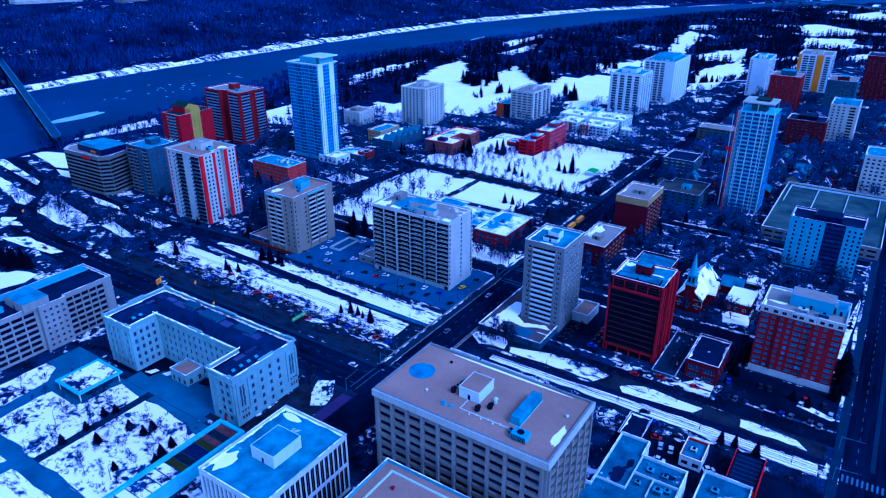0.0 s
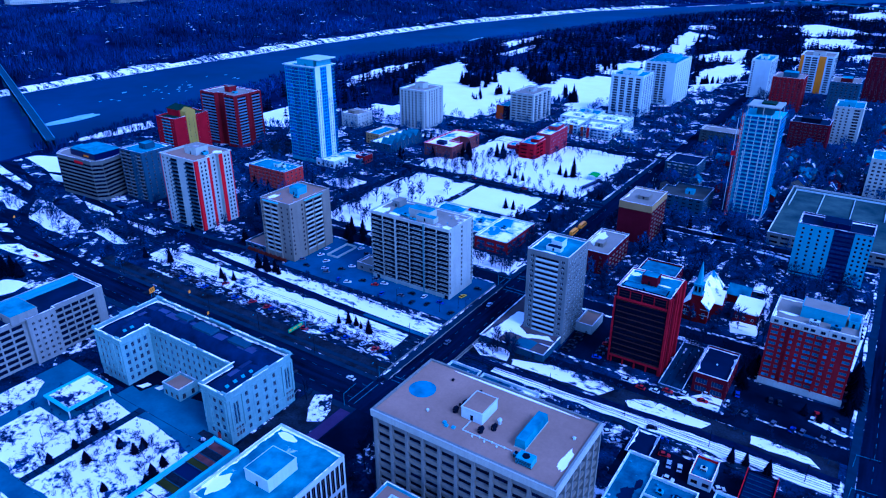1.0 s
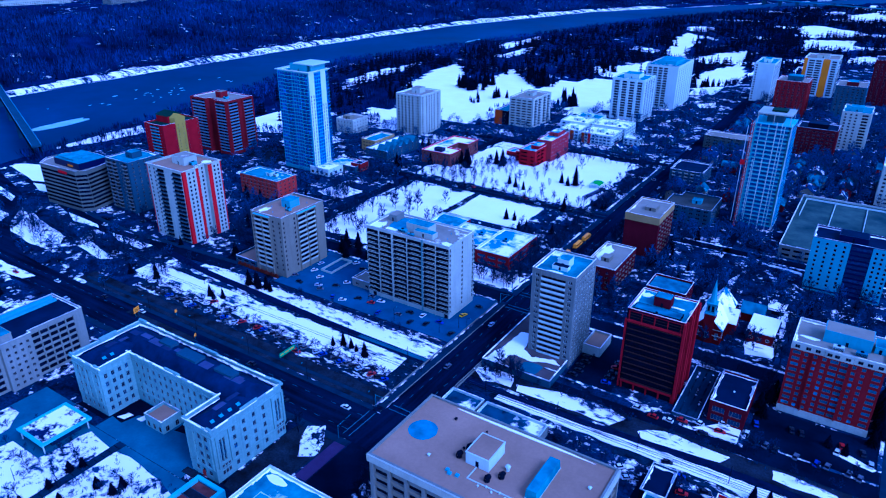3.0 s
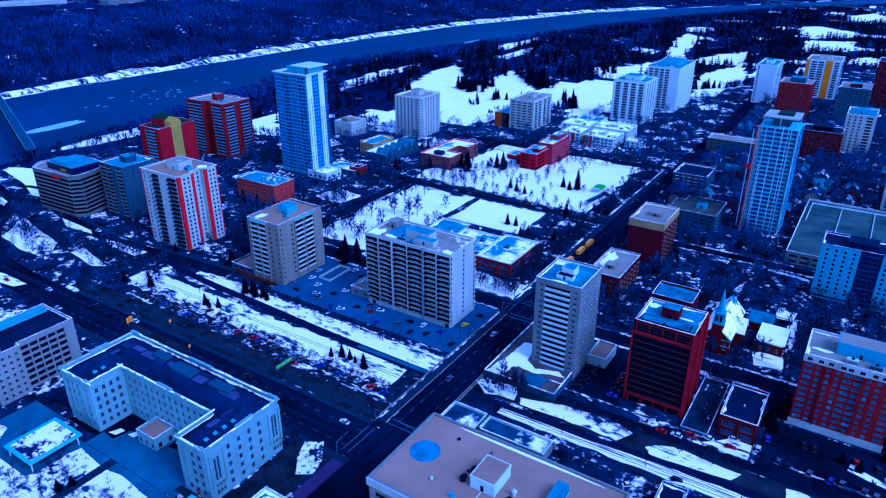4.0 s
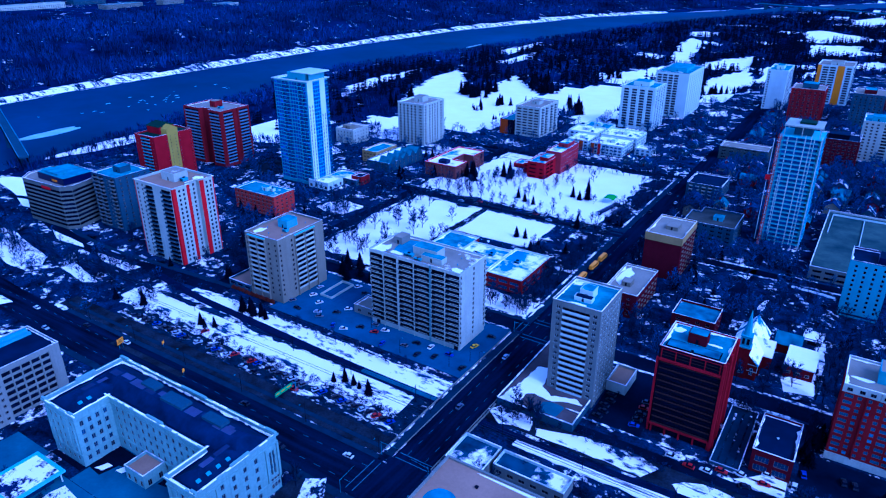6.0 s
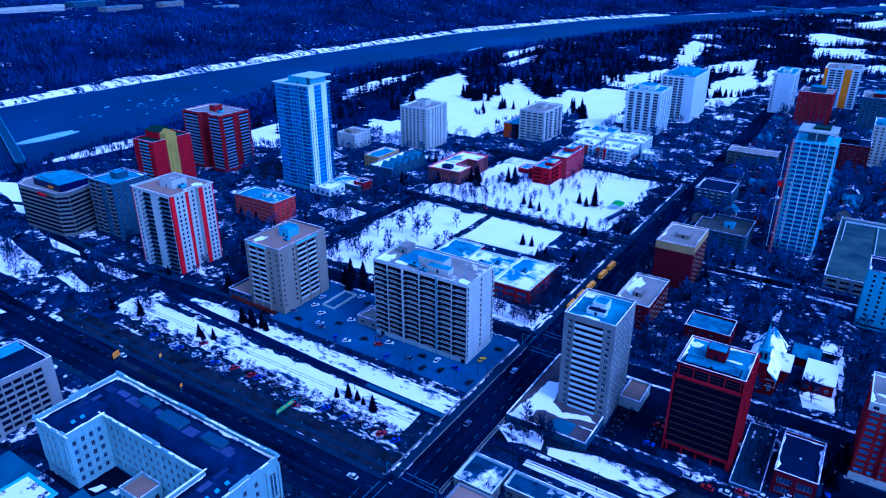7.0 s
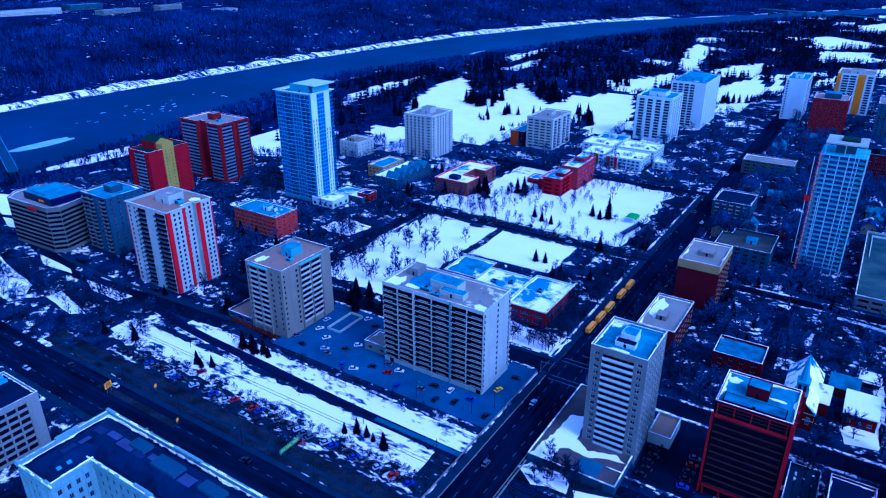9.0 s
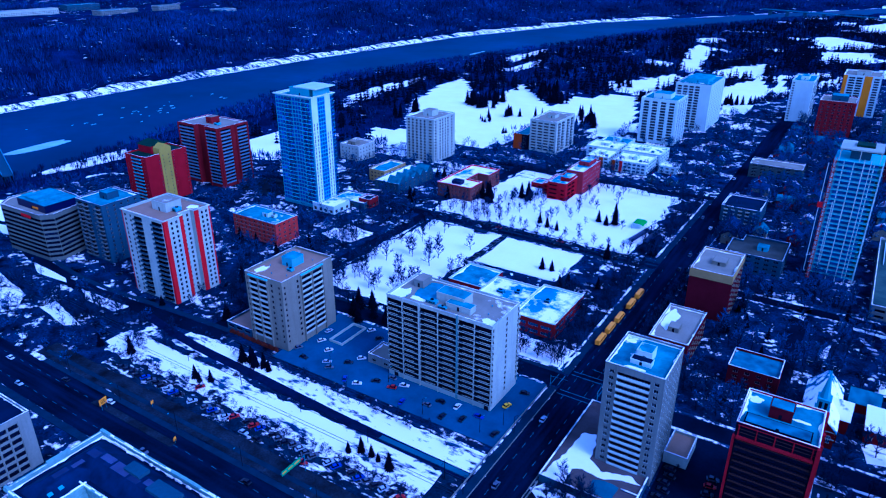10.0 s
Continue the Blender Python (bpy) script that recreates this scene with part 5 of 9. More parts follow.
# white tower at the valley's edge
# The square windows have painted shade on their reveals.
T_ = building("apartment_tower", "white concrete apartment tower with square dark windows", rect(-273, 366, -242, 402), 41, CONC_W, ROOF_GREY, {
    0: [win(5, 14, 1.9, 1.6, 2.3, 2.72, 1, 23, recess_shade=DARKC, frame=FRAME_D), win(1, 14, 3.6, 1.9, 2.0, 2.72, 24, 29.5, d=1.2, bal=0.4, rail=0.9)],
    1: [win(1, 14, 4.0, 1.9, 2.0, 2.72, 1, 6, d=1.2, bal=0.4, rail=0.9), win(4, 14, 1.9, 1.6, 2.3, 2.72, 8, 26, recess_shade=DARKC, frame=FRAME_D), win(1, 14, 4.0, 1.9, 2.0, 2.72, 28, 34, d=1.2, bal=0.4, rail=0.9)]}, category="apartment tower", cap=WHITEP)
penthouse(T_, 10, 14, 20, 24, 5, CONC_W, ROOF_GREY)
# mid tower
# South window reveals are painted dark as shade.
T_ = building("apartment_tower", "pale apartment tower with balcony bands", rect(-189, 456, -161, 500), 31, CONC_W, ROOF_GREY, {
    0: [win(4, 10, 4.6, 1.3, 2.4, 2.8, 1, 27, mull=2, recess_shade=DARKC, frame=FRAME_D)], 1: [win(2, 10, 6, 1.8, 2.1, 2.8, 2, 20, d=1.0, bal=0.5, rail=0.9, railm=CONC_B), win(2, 10, 6, 1.8, 2.1, 2.8, 23, 42, d=1.0, bal=0.5, rail=0.9, railm=CONC_B)]}, category="apartment tower")
penthouse(T_, 10, 18, 18, 28, 3, CONC_W, ROOF_GREY)
building("low_block", "small block with orange side wall and blue flat roof", rect(-206, 455, -191, 492), 15, DARKC, ROOF_BLUE, {0: [dict(a=0, b=9, cols=0, rows=0, mat=RUSTO), win(1, 4, 3, 1.5, 2, 3.2, 10, 14)], 1: [win(5, 4, 3.5, 1.5, 2, 3.2, 1, 36)]}, category="low building")
# the two far white towers
# Navy on the bay sides stands for shade between the fins.
st = dict(d=1.2, mull=1, bal=0.3, rail=0.7, railm=CONC_B, recess_shade=NAVYP, frame=FRAME_D)
T_ = building("apartment_tower", "white apartment tower with vertical concrete fins", rect(-110, 548, -74, 584), 45, WHITEP, ROOF_BLUE, {
    0: [win(4, 14, 5.2, 1.9, 3.4, 2.85, 1, 35, **st)], 1: [win(4, 14, 4.6, 1.9, 3.4, 2.85, 1, 35, **st)]}, category="apartment tower")
penthouse(T_, 9, 10, 26, 26, 4.5, WHITEP, ROOF_BLUE)
for k in range(5):
    c = 1.2 + k * 8.4
    for x0, y0, x1, y1 in ((c - 1.2, -0.9, c + 1.2, -0.004), (36.004, c - 1.2, 36.9, c + 1.2)):
        b = Build()
        b.box(x0, y0, 0, x1, y1, 45.2)
        part("fin", b, WHITEP, T_, "broad white concrete fin")
T_ = building("apartment_tower", "tall white apartment tower with blue glazing and a pale roof", rect(-97, 624, -60, 690), 50, WHITEP, ROOF_BLUE, {
    0: [win(4, 16, 4.6, 1.9, 2.8, 2.85, 1, 26, **st)], 1: [win(7, 16, 3.2, 1.7, 2.8, 2.85, 2, 64, glass=GLASS_B)]}, category="apartment tower", cap=CONC_B)
penthouse(T_, 8, 14, 30, 50, 4, BLUEP, ROOF_BLUE)
# far right towers
T_ = building("apartment_tower", "slim white apartment tower with a blank end wall", rect(6, 716, 28, 764), 46, WHITEP, ROOF_BLUE, {0: [win(1, 15, 2.2, 1.5, 2.4, 2.85, 0.5, 4)], 1: [win(5, 15, 4.5, 1.9, 2.2, 2.85, 2, 46, **st)]}, category="apartment tower")
penthouse(T_, 7, 14, 15, 30, 4, WHITEP, ROOF_BLUE)
T_ = building("apartment_tower", "red brick apartment tower with a setback plant room", rect(42, 648, 74, 684), 38, BRICK, ROOF_GREY, {0: [win(6, 12, 2.4, 1.5, 2.4, 2.9, 1, 31, glass=GLASS)], 1: [win(6, 12, 2.4, 1.5, 2.4, 2.9, 1, 35)]}, category="apartment tower")
penthouse(T_, 9, 10, 24, 24, 5, CONC_B, ROOF_BLUE)
T_ = building("apartment_tower", "white apartment tower with orange wall panels", rect(52, 776, 90, 820), 46, WHITEP, ROOF_GREY, {0: [dict(a=0, b=4, cols=0, rows=0, mat=ORANGE), win(2, 15, 6, 1.8, 2.4, 2.85, 5, 20, **st), dict(a=21, b=29, cols=0, rows=0, mat=ORANGE), win(1, 15, 5, 1.8, 2.4, 2.85, 30, 37, **st)], 1: [win(5, 15, 4.5, 1.8, 2.4, 2.85, 2, 42, **st)]}, category="apartment tower")
penthouse(T_, 12, 12, 26, 26, 4, CONC_W, ROOF_GREY)
T_ = building("apartment_tower", "grey-blue apartment tower with regular windows", rect(100, 650, 129, 690), 38, CONC_B, ROOF_GREY, {0: [win(6, 12, 2.2, 1.6, 2.4, 2.9, 1, 28)], 3: [win(6, 12, 2.2, 1.6, 2.4, 2.9, 1, 39)]}, category="apartment tower")
penthouse(T_, 9, 9, 20, 24, 4, BRICK_D, ROOF_BLUE)
T_ = building("apartment_tower", "pale apartment tower with a dark balcony stack", rect(117, 530, 141, 565), 36, CONC_W, ROOF_BLUE, {0: [win(3, 12, 1.8, 1.5, 2.0, 2.8, 1, 14), win(1, 12, 5, 1.9, 1.8, 2.8, 16, 22, d=1.0)], 3: [win(6, 12, 2.2, 1.5, 2.0, 2.8, 1, 34)]}, category="apartment tower")
penthouse(T_, 6, 8, 16, 20, 4, BLUEP, ROOF_BLUE)
T_ = building("apartment_block", "dark brick apartment block with a snowy roof edge", rect(86, 493, 119, 522), 25, BRICK_D, ROOF_DARK, {0: [win(8, 8, 2.4, 1.5, 1.8, 2.85, 1, 32)]}, category="apartment block", cap=CONC_B)
penthouse(T_, 8, 8, 24, 22, 3.5, DARKC, ROOF_DARK)
T_ = building("apartment_block", "low dull brown walk-up flats with a snowy roof", rect(11, 474, 52, 496), 12, OFFTAN, ROOF_GREY, {0: [win(6, 4, 4.0, 1.3, 1.6, 2.8, 1, 40)], 1: [win(3, 4, 3, 1.3, 1.6, 2.8, 1, 21)]}, category="apartment block")
T_ = building("apartment_tower", "pale blue apartment tower beyond the parking deck", rect(158, 380, 182, 410), 30, CONC_W, ROOF_BLUE, {0: [win(6, 9, 2.0, 1.5, 2.0, 3.0, 1, 23)], 3: [win(6, 9, 2.2, 1.5, 2.0, 3.0, 1, 29)]}, category="apartment tower")
T_ = building("apartment_tower", "dark red brick tower by the avenue", rect(128, 760, 160, 800), 52, BRICK_D, ROOF_DARK, {0: [win(6, 16, 2.4, 1.5, 2.4, 2.95, 1, 31)], 3: [win(6, 16, 2.4, 1.5, 2.4, 2.95, 1, 39)]}, category="apartment tower")
lw3 = dict(mull=1, frame=FRAME_D, glass=GLASS_B)
for pts, h, e0, e1, lab in [
        (rect(-134, 468, -104, 494), 10.5, [win(5, 3, 3.0, 1.6, 1.2, 3.1, 1, 29, **lw3)], [win(4, 3, 3.4, 1.6, 1.2, 3.1, 1, 25, **lw3)], "white block of flats with a patchy snowy roof"),
        (rect(-122, 440, -102, 467.6), 9.5, [dict(a=0, b=2.5, cols=0, rows=0, mat=CONC_B), dict(a=11, b=15, cols=0, rows=0, mat=RUSTO), win(1, 3, 3.0, 1.6, 1.2, 3.0, 15.6, 19.4, **lw3)], [win(5, 3, 3.0, 1.6, 1.2, 3.0, 1, 27, **lw3)], "white flats with an orange panel and snowy roof"),
        (rect(-97, 436, -66, 466), 10, [dict(a=0, b=3, cols=0, rows=0, mat=RUSTO), win(1, 3, 2.4, 1.6, 1.2, 3.0, 3.2, 6, **lw3), dict(a=6.4, b=9.4, cols=0, rows=0, mat=REDP), win(5, 3, 2.8, 1.6, 1.2, 3.0, 10, 30, **lw3)], [win(6, 3, 2.8, 1.6, 1.2, 3.0, 1, 29, **lw3)], "white flats with red and orange panels"),
        (rect(-100, 470, -64, 500), 10.5, [win(7, 3, 3.0, 1.6, 1.2, 3.1, 1, 35, **lw3)], [win(5, 3, 3.4, 1.6, 1.2, 3.1, 1, 29, **lw3)], "white block of flats with a patchy snowy roof"),
        (rect(-132, 498, -104, 522), 8.5, [win(5, 2, 3.0, 1.6, 1.2, 3.1, 1, 27, **lw3)], [win(4, 2, 3.0, 1.6, 1.2, 3.1, 1, 23, **lw3)], "low blue-grey block with a wet roof"),
        (rect(-60, 452, -44, 468), 6.5, [win(3, 2, 2.4, 1.4, 1.0, 2.9, 1, 15, **lw3)], [win(3, 2, 2.4, 1.4, 1.0, 2.9, 1, 15, **lw3)], "small white house block with a snowy flat roof")]:
    T_ = building("white_flats", lab, pts, h, WHITEP, ROOF_BLUE if h < 9 and h > 7 else ROOF_WHITE, {0: e0, 1: e1}, category="low flats", cap=WHITEP)
    wx0, wy0 = pts[2][0] - pts[0][0], pts[2][1] - pts[0][1]
    if wx0 > 18:
        penthouse(T_, wx0 * 0.35, wy0 * 0.4, wx0 * 0.6, wy0 * 0.7, 2.4, WHITEP, ROOF_SNOW)
        roof_unit(T_, wx0 * 0.7, wy0 * 0.25, 2.6, 2.2, 1.5)
# L-shaped brick hall with red coping, stepped red block
T_ = building("brick_hall", "L-shaped brick residence with a red coping", [(-186, 286), (-156, 286), (-156, 304), (-170, 304), (-170, 322), (-160, 322), (-160, 340), (-186, 340)], 13, surface("brown_brick", (0.11, 0.035, 0.03), 0.85, 0.2, 0.15, 3.0, 0.25), ROOF_SNOW, {
    0: [win(8, 4, 1.3, 1.4, 1.6, 2.9, 1, 29)], 1: [win(5, 4, 1.3, 1.4, 1.6, 2.9, 1, 17)], 3: [win(5, 4, 1.3, 1.4, 1.6, 2.9, 1, 17)], 5: [win(5, 4, 1.3, 1.4, 1.6, 2.9, 1, 17)]}, category="residence", cap=REDP, cap_out=0.4, cap_h=0.5)
penthouse(T_, 10, 5, 18, 11, 2.6, NAVYP, ROOF_DARK)
# The deep school balconies have shade painted on their inner faces.
rb = dict(d=1.6, mull=2, bal=0.9, rail=0.8, recess_shade=DARKC, frame=FRAME_D)
REDB = surface("faded_red_brick", (0.24, 0.022, 0.03), 0.8, 0.15, 0.15, 2.0, 0.15, streak=0.25)
T_ = building("red_school", "red brick school slab with rows of small windows", rect(-106, 353, -92, 391), 20.5, REDB, ROOF_SNOW, {
    0: [win(1, 2, 4.0, 1.5, 12.6, 3.4, 4, 10, mull=2, frame=FRAME_D)], 1: [win(9, 5, 1.7, 1.4, 2.0, 3.5, 1, 37, mull=0, glass=GLASS_B, frame=WHITEP)]}, category="school")
penthouse(T_, 2.5, 20, 11, 36, 3.2, REDB, ROOF_SNOW)
T_ = building("red_school_wing", "stepped red school wing with deep dark balconies", rect(-112, 330, -96.5, 352.8), 15, REDR, ROOF_SNOW, {
    0: [win(1, 4, 6.4, 1.7, 1.6, 3.3, 1.2, 8.2, **rb), win(1, 3, 3.0, 1.7, 1.6, 3.3, 11, 14.4, **rb)], 1: [win(2, 4, 5.6, 1.7, 1.6, 3.3, 3, 18, **rb)]}, category="school wing")
penthouse(T_, 7, 9, 15, 22, 3.0, REDR, ROOF_SNOW)
T_ = building("red_school_wing", "lower red terrace step of the school", rect(-119.5, 338, -112.2, 366), 10.5, REDR, ROOF_SNOW, {0: [win(1, 3, 5.4, 1.6, 1.2, 3.0, 0.8, 6.8, **rb)], 1: []}, category="school wing")
T_ = building("red_school_wing", "middle red terrace step of the school", rect(-111.8, 353, -106.2, 378), 14, REDR, ROOF_SNOW, {0: []}, category="school wing")
T_ = building("red_annex", "low red annex of the school", rect(-135, 350, -119.8, 364), 5.0, REDR, ROOF_SNOW, {0: [win(3, 1, 3.6, 1.4, 1.4, 2.9, mull=1, frame=FRAME_D)]}, category="school annex")
# mansion row with gables
T_ = building("terrace_row", "blue-grey gabled terrace with snowy roofs", rect(-238, 272, -214, 322), 9, CONC_B, ROOF_SNOW, {0: [win(5, 3, 1.6, 1.4, 1.0, 2.8, 1, 23)], 1: [win(8, 3, 1.8, 1.4, 1.0, 2.8, 1, 49)]}, category="terrace")
for k in range(5):
    b = Build()
    y = 1 + k * 9.8
    b.face([(24.4, y, 9), (24.4, y + 8, 9), (24.4, y + 4, 13.5)], 0)
    b.face([(24.6, y - 0.3, 8.9), (24.6, y + 4, 13.8), (12, y + 4, 13.8), (12, y - 0.3, 8.9)], 1)
    b.face([(24.6, y + 8.3, 8.9), (12, y + 8.3, 8.9), (12, y + 4, 13.8), (24.6, y + 4, 13.8)], 1)
    part("gable", b, [CONC_B, ROOF_TEAL], T_, "snow-dusted gable")
building("corner_block", "tan corner block with a blue roof", rect(-256, 288, -240, 318), 11, TAN_B, ROOF_BLUE, {0: [win(4, 3, 1.8, 1.4, 1.6, 3, 1, 15), ], 1: [win(6, 3, 1.8, 1.4, 1.6, 3, 1, 29)]}, category="low building")
T_ = building("heritage_block", "small pale stone block with a broken roofline", rect(-322, 328, -300, 352), 15, CONC_W, ROOF_GREY, {0: [win(5, 4, 1.2, 1.5, 1.6, 3.2, 1, 21)], 1: [win(5, 4, 1.2, 1.5, 1.6, 3.2, 1, 23)]}, category="low building")
penthouse(T_, 5, 5, 14, 12, 3, TAN, ROOF_GREY)

# school by the sports field
blu = dict(mull=3, glass=GLASS_B, frame=BLUEP)
T_ = building("school", "two-storey brick school with snowy flat roofs", [(-41, 134), (-18, 134), (-18, 172), (-41, 172)], 9, BRICK, ROOF_SNOW, {0: [win(3, 2, 5.5, 1.7, 1.4, 3.6, 1, 22, **blu)], 1: [win(6, 2, 4.6, 1.7, 1.4, 3.6, 1, 37, **blu)]}, category="school", cap=WHITEP)
roof_unit(T_, 8, 20, 3, 3, 1.6)
T_ = building("school_wing", "two-storey school wing with blue window bands and snowy roof", [(-68, 139), (-41.3, 139), (-41.3, 167), (-68, 167)], 9, CONC_B, ROOF_SNOW, {0: [win(5, 2, 4.6, 1.7, 1.4, 3.6, 1, 26, **blu)]}, category="school", cap=WHITEP)
roof_unit(T_, 8, 12, 4, 3, 1.6)
roof_unit(T_, 17, 16, 3, 3, 1.6)
T_ = building("school_wing", "brick school wing with a wet blue roof", rect(-90, 150, -68.3, 174), 9, BRICK, ROOF_BLUE, {0: [win(4, 2, 4.2, 1.7, 1.4, 3.6, 1, 20, **blu)], 1: []}, category="school", cap=WHITEP)

# red-framed office tower
t = T_ = building("office_tower", "black glass office tower with red corner frames", rect(77, 60, 101, 81.5), 39.5, DARKC, ROOF_BLUE, {
    0: [win(1, 10, 22.6, 2.1, 5.2, 2.85, 0.6, 23.4, d=0.5, mull=6, frame=FRAME_D)],
    1: [win(1, 11, 4.6, 1.9, 5.2, 2.85, 2.4, 7.4, d=0.8, mull=1, frame=FRAME_D), win(2, 11, 0.5, 2.2, 5.0, 2.85, 8.0, 19.0, d=0.3, mat=REDF, mull=0, frame=FRAME_D, bars=False), dict(a=19.2, b=21.5, cols=0, rows=0, mat=REDF)]}, category="office tower", cap=REDF, parapet=0.6)
b = Build()
b.box(1.2, 0.02, 35.0, 22.8, 2.4, 35.1)
for x in (0.9, 6.3, 11.7, 17.1, 22.5):
    b.box(x, -0.4, 34.6, x + 0.35, -0.006, 38.6)
part("terrace_frame", b, REDF, t, "thin red frame of the open top terrace")
for z in (36.0, 37.3, 38.6):
    b = Build()
    b.box(0.6, -0.3, z, 23.4, -0.007, z + 0.14)
    part("terrace_rail", b, LEDGE if z < 38 else REDF, t)
for k in range(11):
    b = Build()
    b.box(0.9, -0.75, 4.5 + 2.85 * k, 23.1, -0.004, 4.72 + 2.85 * k)
    part("sunshade", b, LEDGE, t, "thin horizontal sunshade ledge")
for x0, y0, x1, y1 in [(-0.5, -0.6, 0.3, 0.5), (23.6, -0.9, 24.6, 0.6), (24.05, 19.6, 25, 22.0), (24.05, 1.4, 25, 2.3), (24.05, 7.6, 25, 9.4), (24.05, 13.2, 24.7, 14.4)]:
    b = Build()
    b.box(x0, y0, 0, x1, y1, 34.6 if x0 < 0 else 39.3)
    part("red_frame", b, REDF, t, "deep red painted frame column")
for z in (3.4, 33.7):
    b = Build()
    b.box(0.6, -0.95, z, 23.3, -0.006, z + 0.9)
    part("red_beam", b, REDF, t, "deep red painted beam")
for k in range(5):
    b = Build()
    b.box(1 + k * 5.5, -0.8, 0, 1.6 + k * 5.5, -0.01, 3.4)
    part("column", b, REDF, t)
penthouse(t, 8, 9, 15, 14.5, 4.2, BRICK_D, ROOF_BLUE)
penthouse(t, 2.0, 1.0, 21.5, 6.4, 0.9, DARKC, ROOF_TEAL)
patch(t, 3, 17, 2.4, 2.2, SNOWM, 0.04, 24)
patch(t, 18, 12, 3.0, 0.8, SNOWM, 0.04, 25)
patch(t, 10, 5.6, 3, 0.7, SNOWM, 0.04, 21)
T_ = building("parkade_ramp", "low paved parking ramp with strips of snow beside the tower", rect(103, 52, 113.5, 92), 1.9, CONC_B, PAVING, {}, category="parking ramp", parapet=0.4, cap_h=0.15)
for x in (2.2, 5.0, 7.8):
    b = Build()
    b.box(x, 2, 1.5, x + 0.7, 37, 1.58)
    part("snow_strip", b, STRIP, T_, "strip of slush along the ramp lane")
T_ = building("brick_lowrise", "low dark-roofed brick building with blue windows", rect(116, 57, 130, 82), 10, BRICK_D, ROOF_DARK, {0: [win(2, 2, 4.8, 2.6, 1.2, 4, 0.5, 13.5, mull=3, glass=GLASS_B)], 1: [win(5, 2, 2, 1.8, 1.6, 4, 1, 24)]}, category="low building")
vent(T_, 7, 12, 0.6, 0.4, WHITEP)
# brick hotel
T_ = building("brick_hotel", "red brick hotel with a pale top floor and plant room", rect(139, 80, 172, 102), 34, BRICK, ROOF_GREY, {
    0: [win(1, 10, 2.9 if w else 1.4, 1.5, 4.2, 2.72, f * 33 - 1.55, f * 33 + 1.55, mull=3 if w else 1, frame=CONC_G, glass=GLASS_P) for f, w in ((0.07, 1), (0.175, 0), (0.275, 0), (0.375, 0), (0.48, 1), (0.59, 1), (0.69, 0), (0.79, 0), (0.93, 1))], 3: [win(5, 10, 1.6, 1.5, 4.2, 2.72, 1, 21, glass=GLASS_B)]}, category="hotel", cap=CONC_W)
b = Build()
b.box(-0.25, -0.25, 0, 33.25, -0.005, 3.4)
part("stone_base", b, CONC_W, T_)
for x0, x1 in ((-0.2, 11.9), (12.0, 22.0), (22.1, 33.2)):
    b = Build()
    b.box(x0, -0.3 if x0 < 12 or x0 > 22 else -0.55, 31.0, x1, -0.006, 34.1)
    part("top_band", b, CONC_W, T_, "pale rendered top floor band")
me = window_mesh(1.8, 1.4, 0.1, 1, CONC_G, GLASS, True)
for x, y in ((1.2, -0.43), (5.2, -0.43), (8.6, -0.43), (12.8, -0.68), (15.4, -0.68), (19.2, -0.68), (23.4, -0.43), (26.6, -0.43), (30.2, -0.43)):
    part("window", me, None, T_, "", pose(x, y, 31.8))
for x in (8.0, 20.6):
    b = Build()
    b.box(x, -0.9, 3.4, x + 0.5, -0.004, 31.0)
    part("brick_pier", b, BRICK, T_)
penthouse(T_, 10, 8, 27, 17, 5.2, BLUEP, ROOF_GREY)
penthouse(T_, 28, 9, 32, 16, 3, BLUEP, ROOF_BLUE)
roof_unit(T_, 14, 3, 4, 2.2, 1.8, WHITEP)
roof_unit(T_, 22, 3, 4, 2.2, 1.8, METAL)
patch(T_, 6, 8, 3.5, 1.2, SNOWM, 0.03, 23)
# brown towers and condo
T_ = building("apartment_block", "maroon brick apartment block with a buff crown", [(29, 198), (50, 198), (50, 230), (29, 230)], 27, BRICK_D, ROOF_GREY, {1: [win(5, 9, 2.2, 1.6, 1.4, 2.7, 1, 31, d=0.6, bal=0.4, rail=0.8, railm=TAN)]}, category="apartment block", cap=TAN_B)
for nm, x0, y0, x1, y1 in (("a", -0.15, -0.15, 21.15, -0.004), ("b", 21.004, -0.15, 21.2, 32.1)):
    b = Build()
    b.box(x0, y0, 22.6, x1, y1, 27.02)
    part("buff_band", b, TAN_B, T_, "buff brick crown band")
penthouse(T_, 8, 12, 15, 20, 2, TAN, ROOF_GREY)
T_ = building("apartment_block", "maroon brick low block with a snowy roof", [(26, 142), (44, 142), (44, 178), (26, 178)], 13.8, BRICK_D, ROOF_GREY, {0: [win(3, 4, 1.6, 1.4, 1.6, 2.9, 2, 16)], 1: [win(6, 4, 2.4, 1.7, 1.3, 2.9, 1, 35, d=0.5, bal=0.4, rail=0.8, railm=TAN)]}, category="apartment block", cap=TAN)
penthouse(T_, 6, 10, 11, 16, 2.2, TAN, ROOF_GREY)
patch(T_, 4, 22, 3.2, 11, SNOWM, 0.03, 61)
T_ = building("condominium", "low stepped condominium with a flat roof", [(34, 268), (66, 268), (66, 300), (40, 300), (40, 290), (34, 290)], 12, CONC_B, surface("ballast_roof", (0.05, 0.055, 0.045), 0.9, 0.3, 0.1, 1.0, 0.3), {0: [win(6, 4, 2.8, 1.8, 1.0, 2.8, 1, 31, d=0.8, bal=0.5, rail=0.9)], 1: [win(6, 4, 2.8, 1.8, 1.0, 2.8, 1, 31)]}, category="condominium")
penthouse(T_, 16, 12, 22, 18, 2.4, BLUEP, ROOF_BLUE)
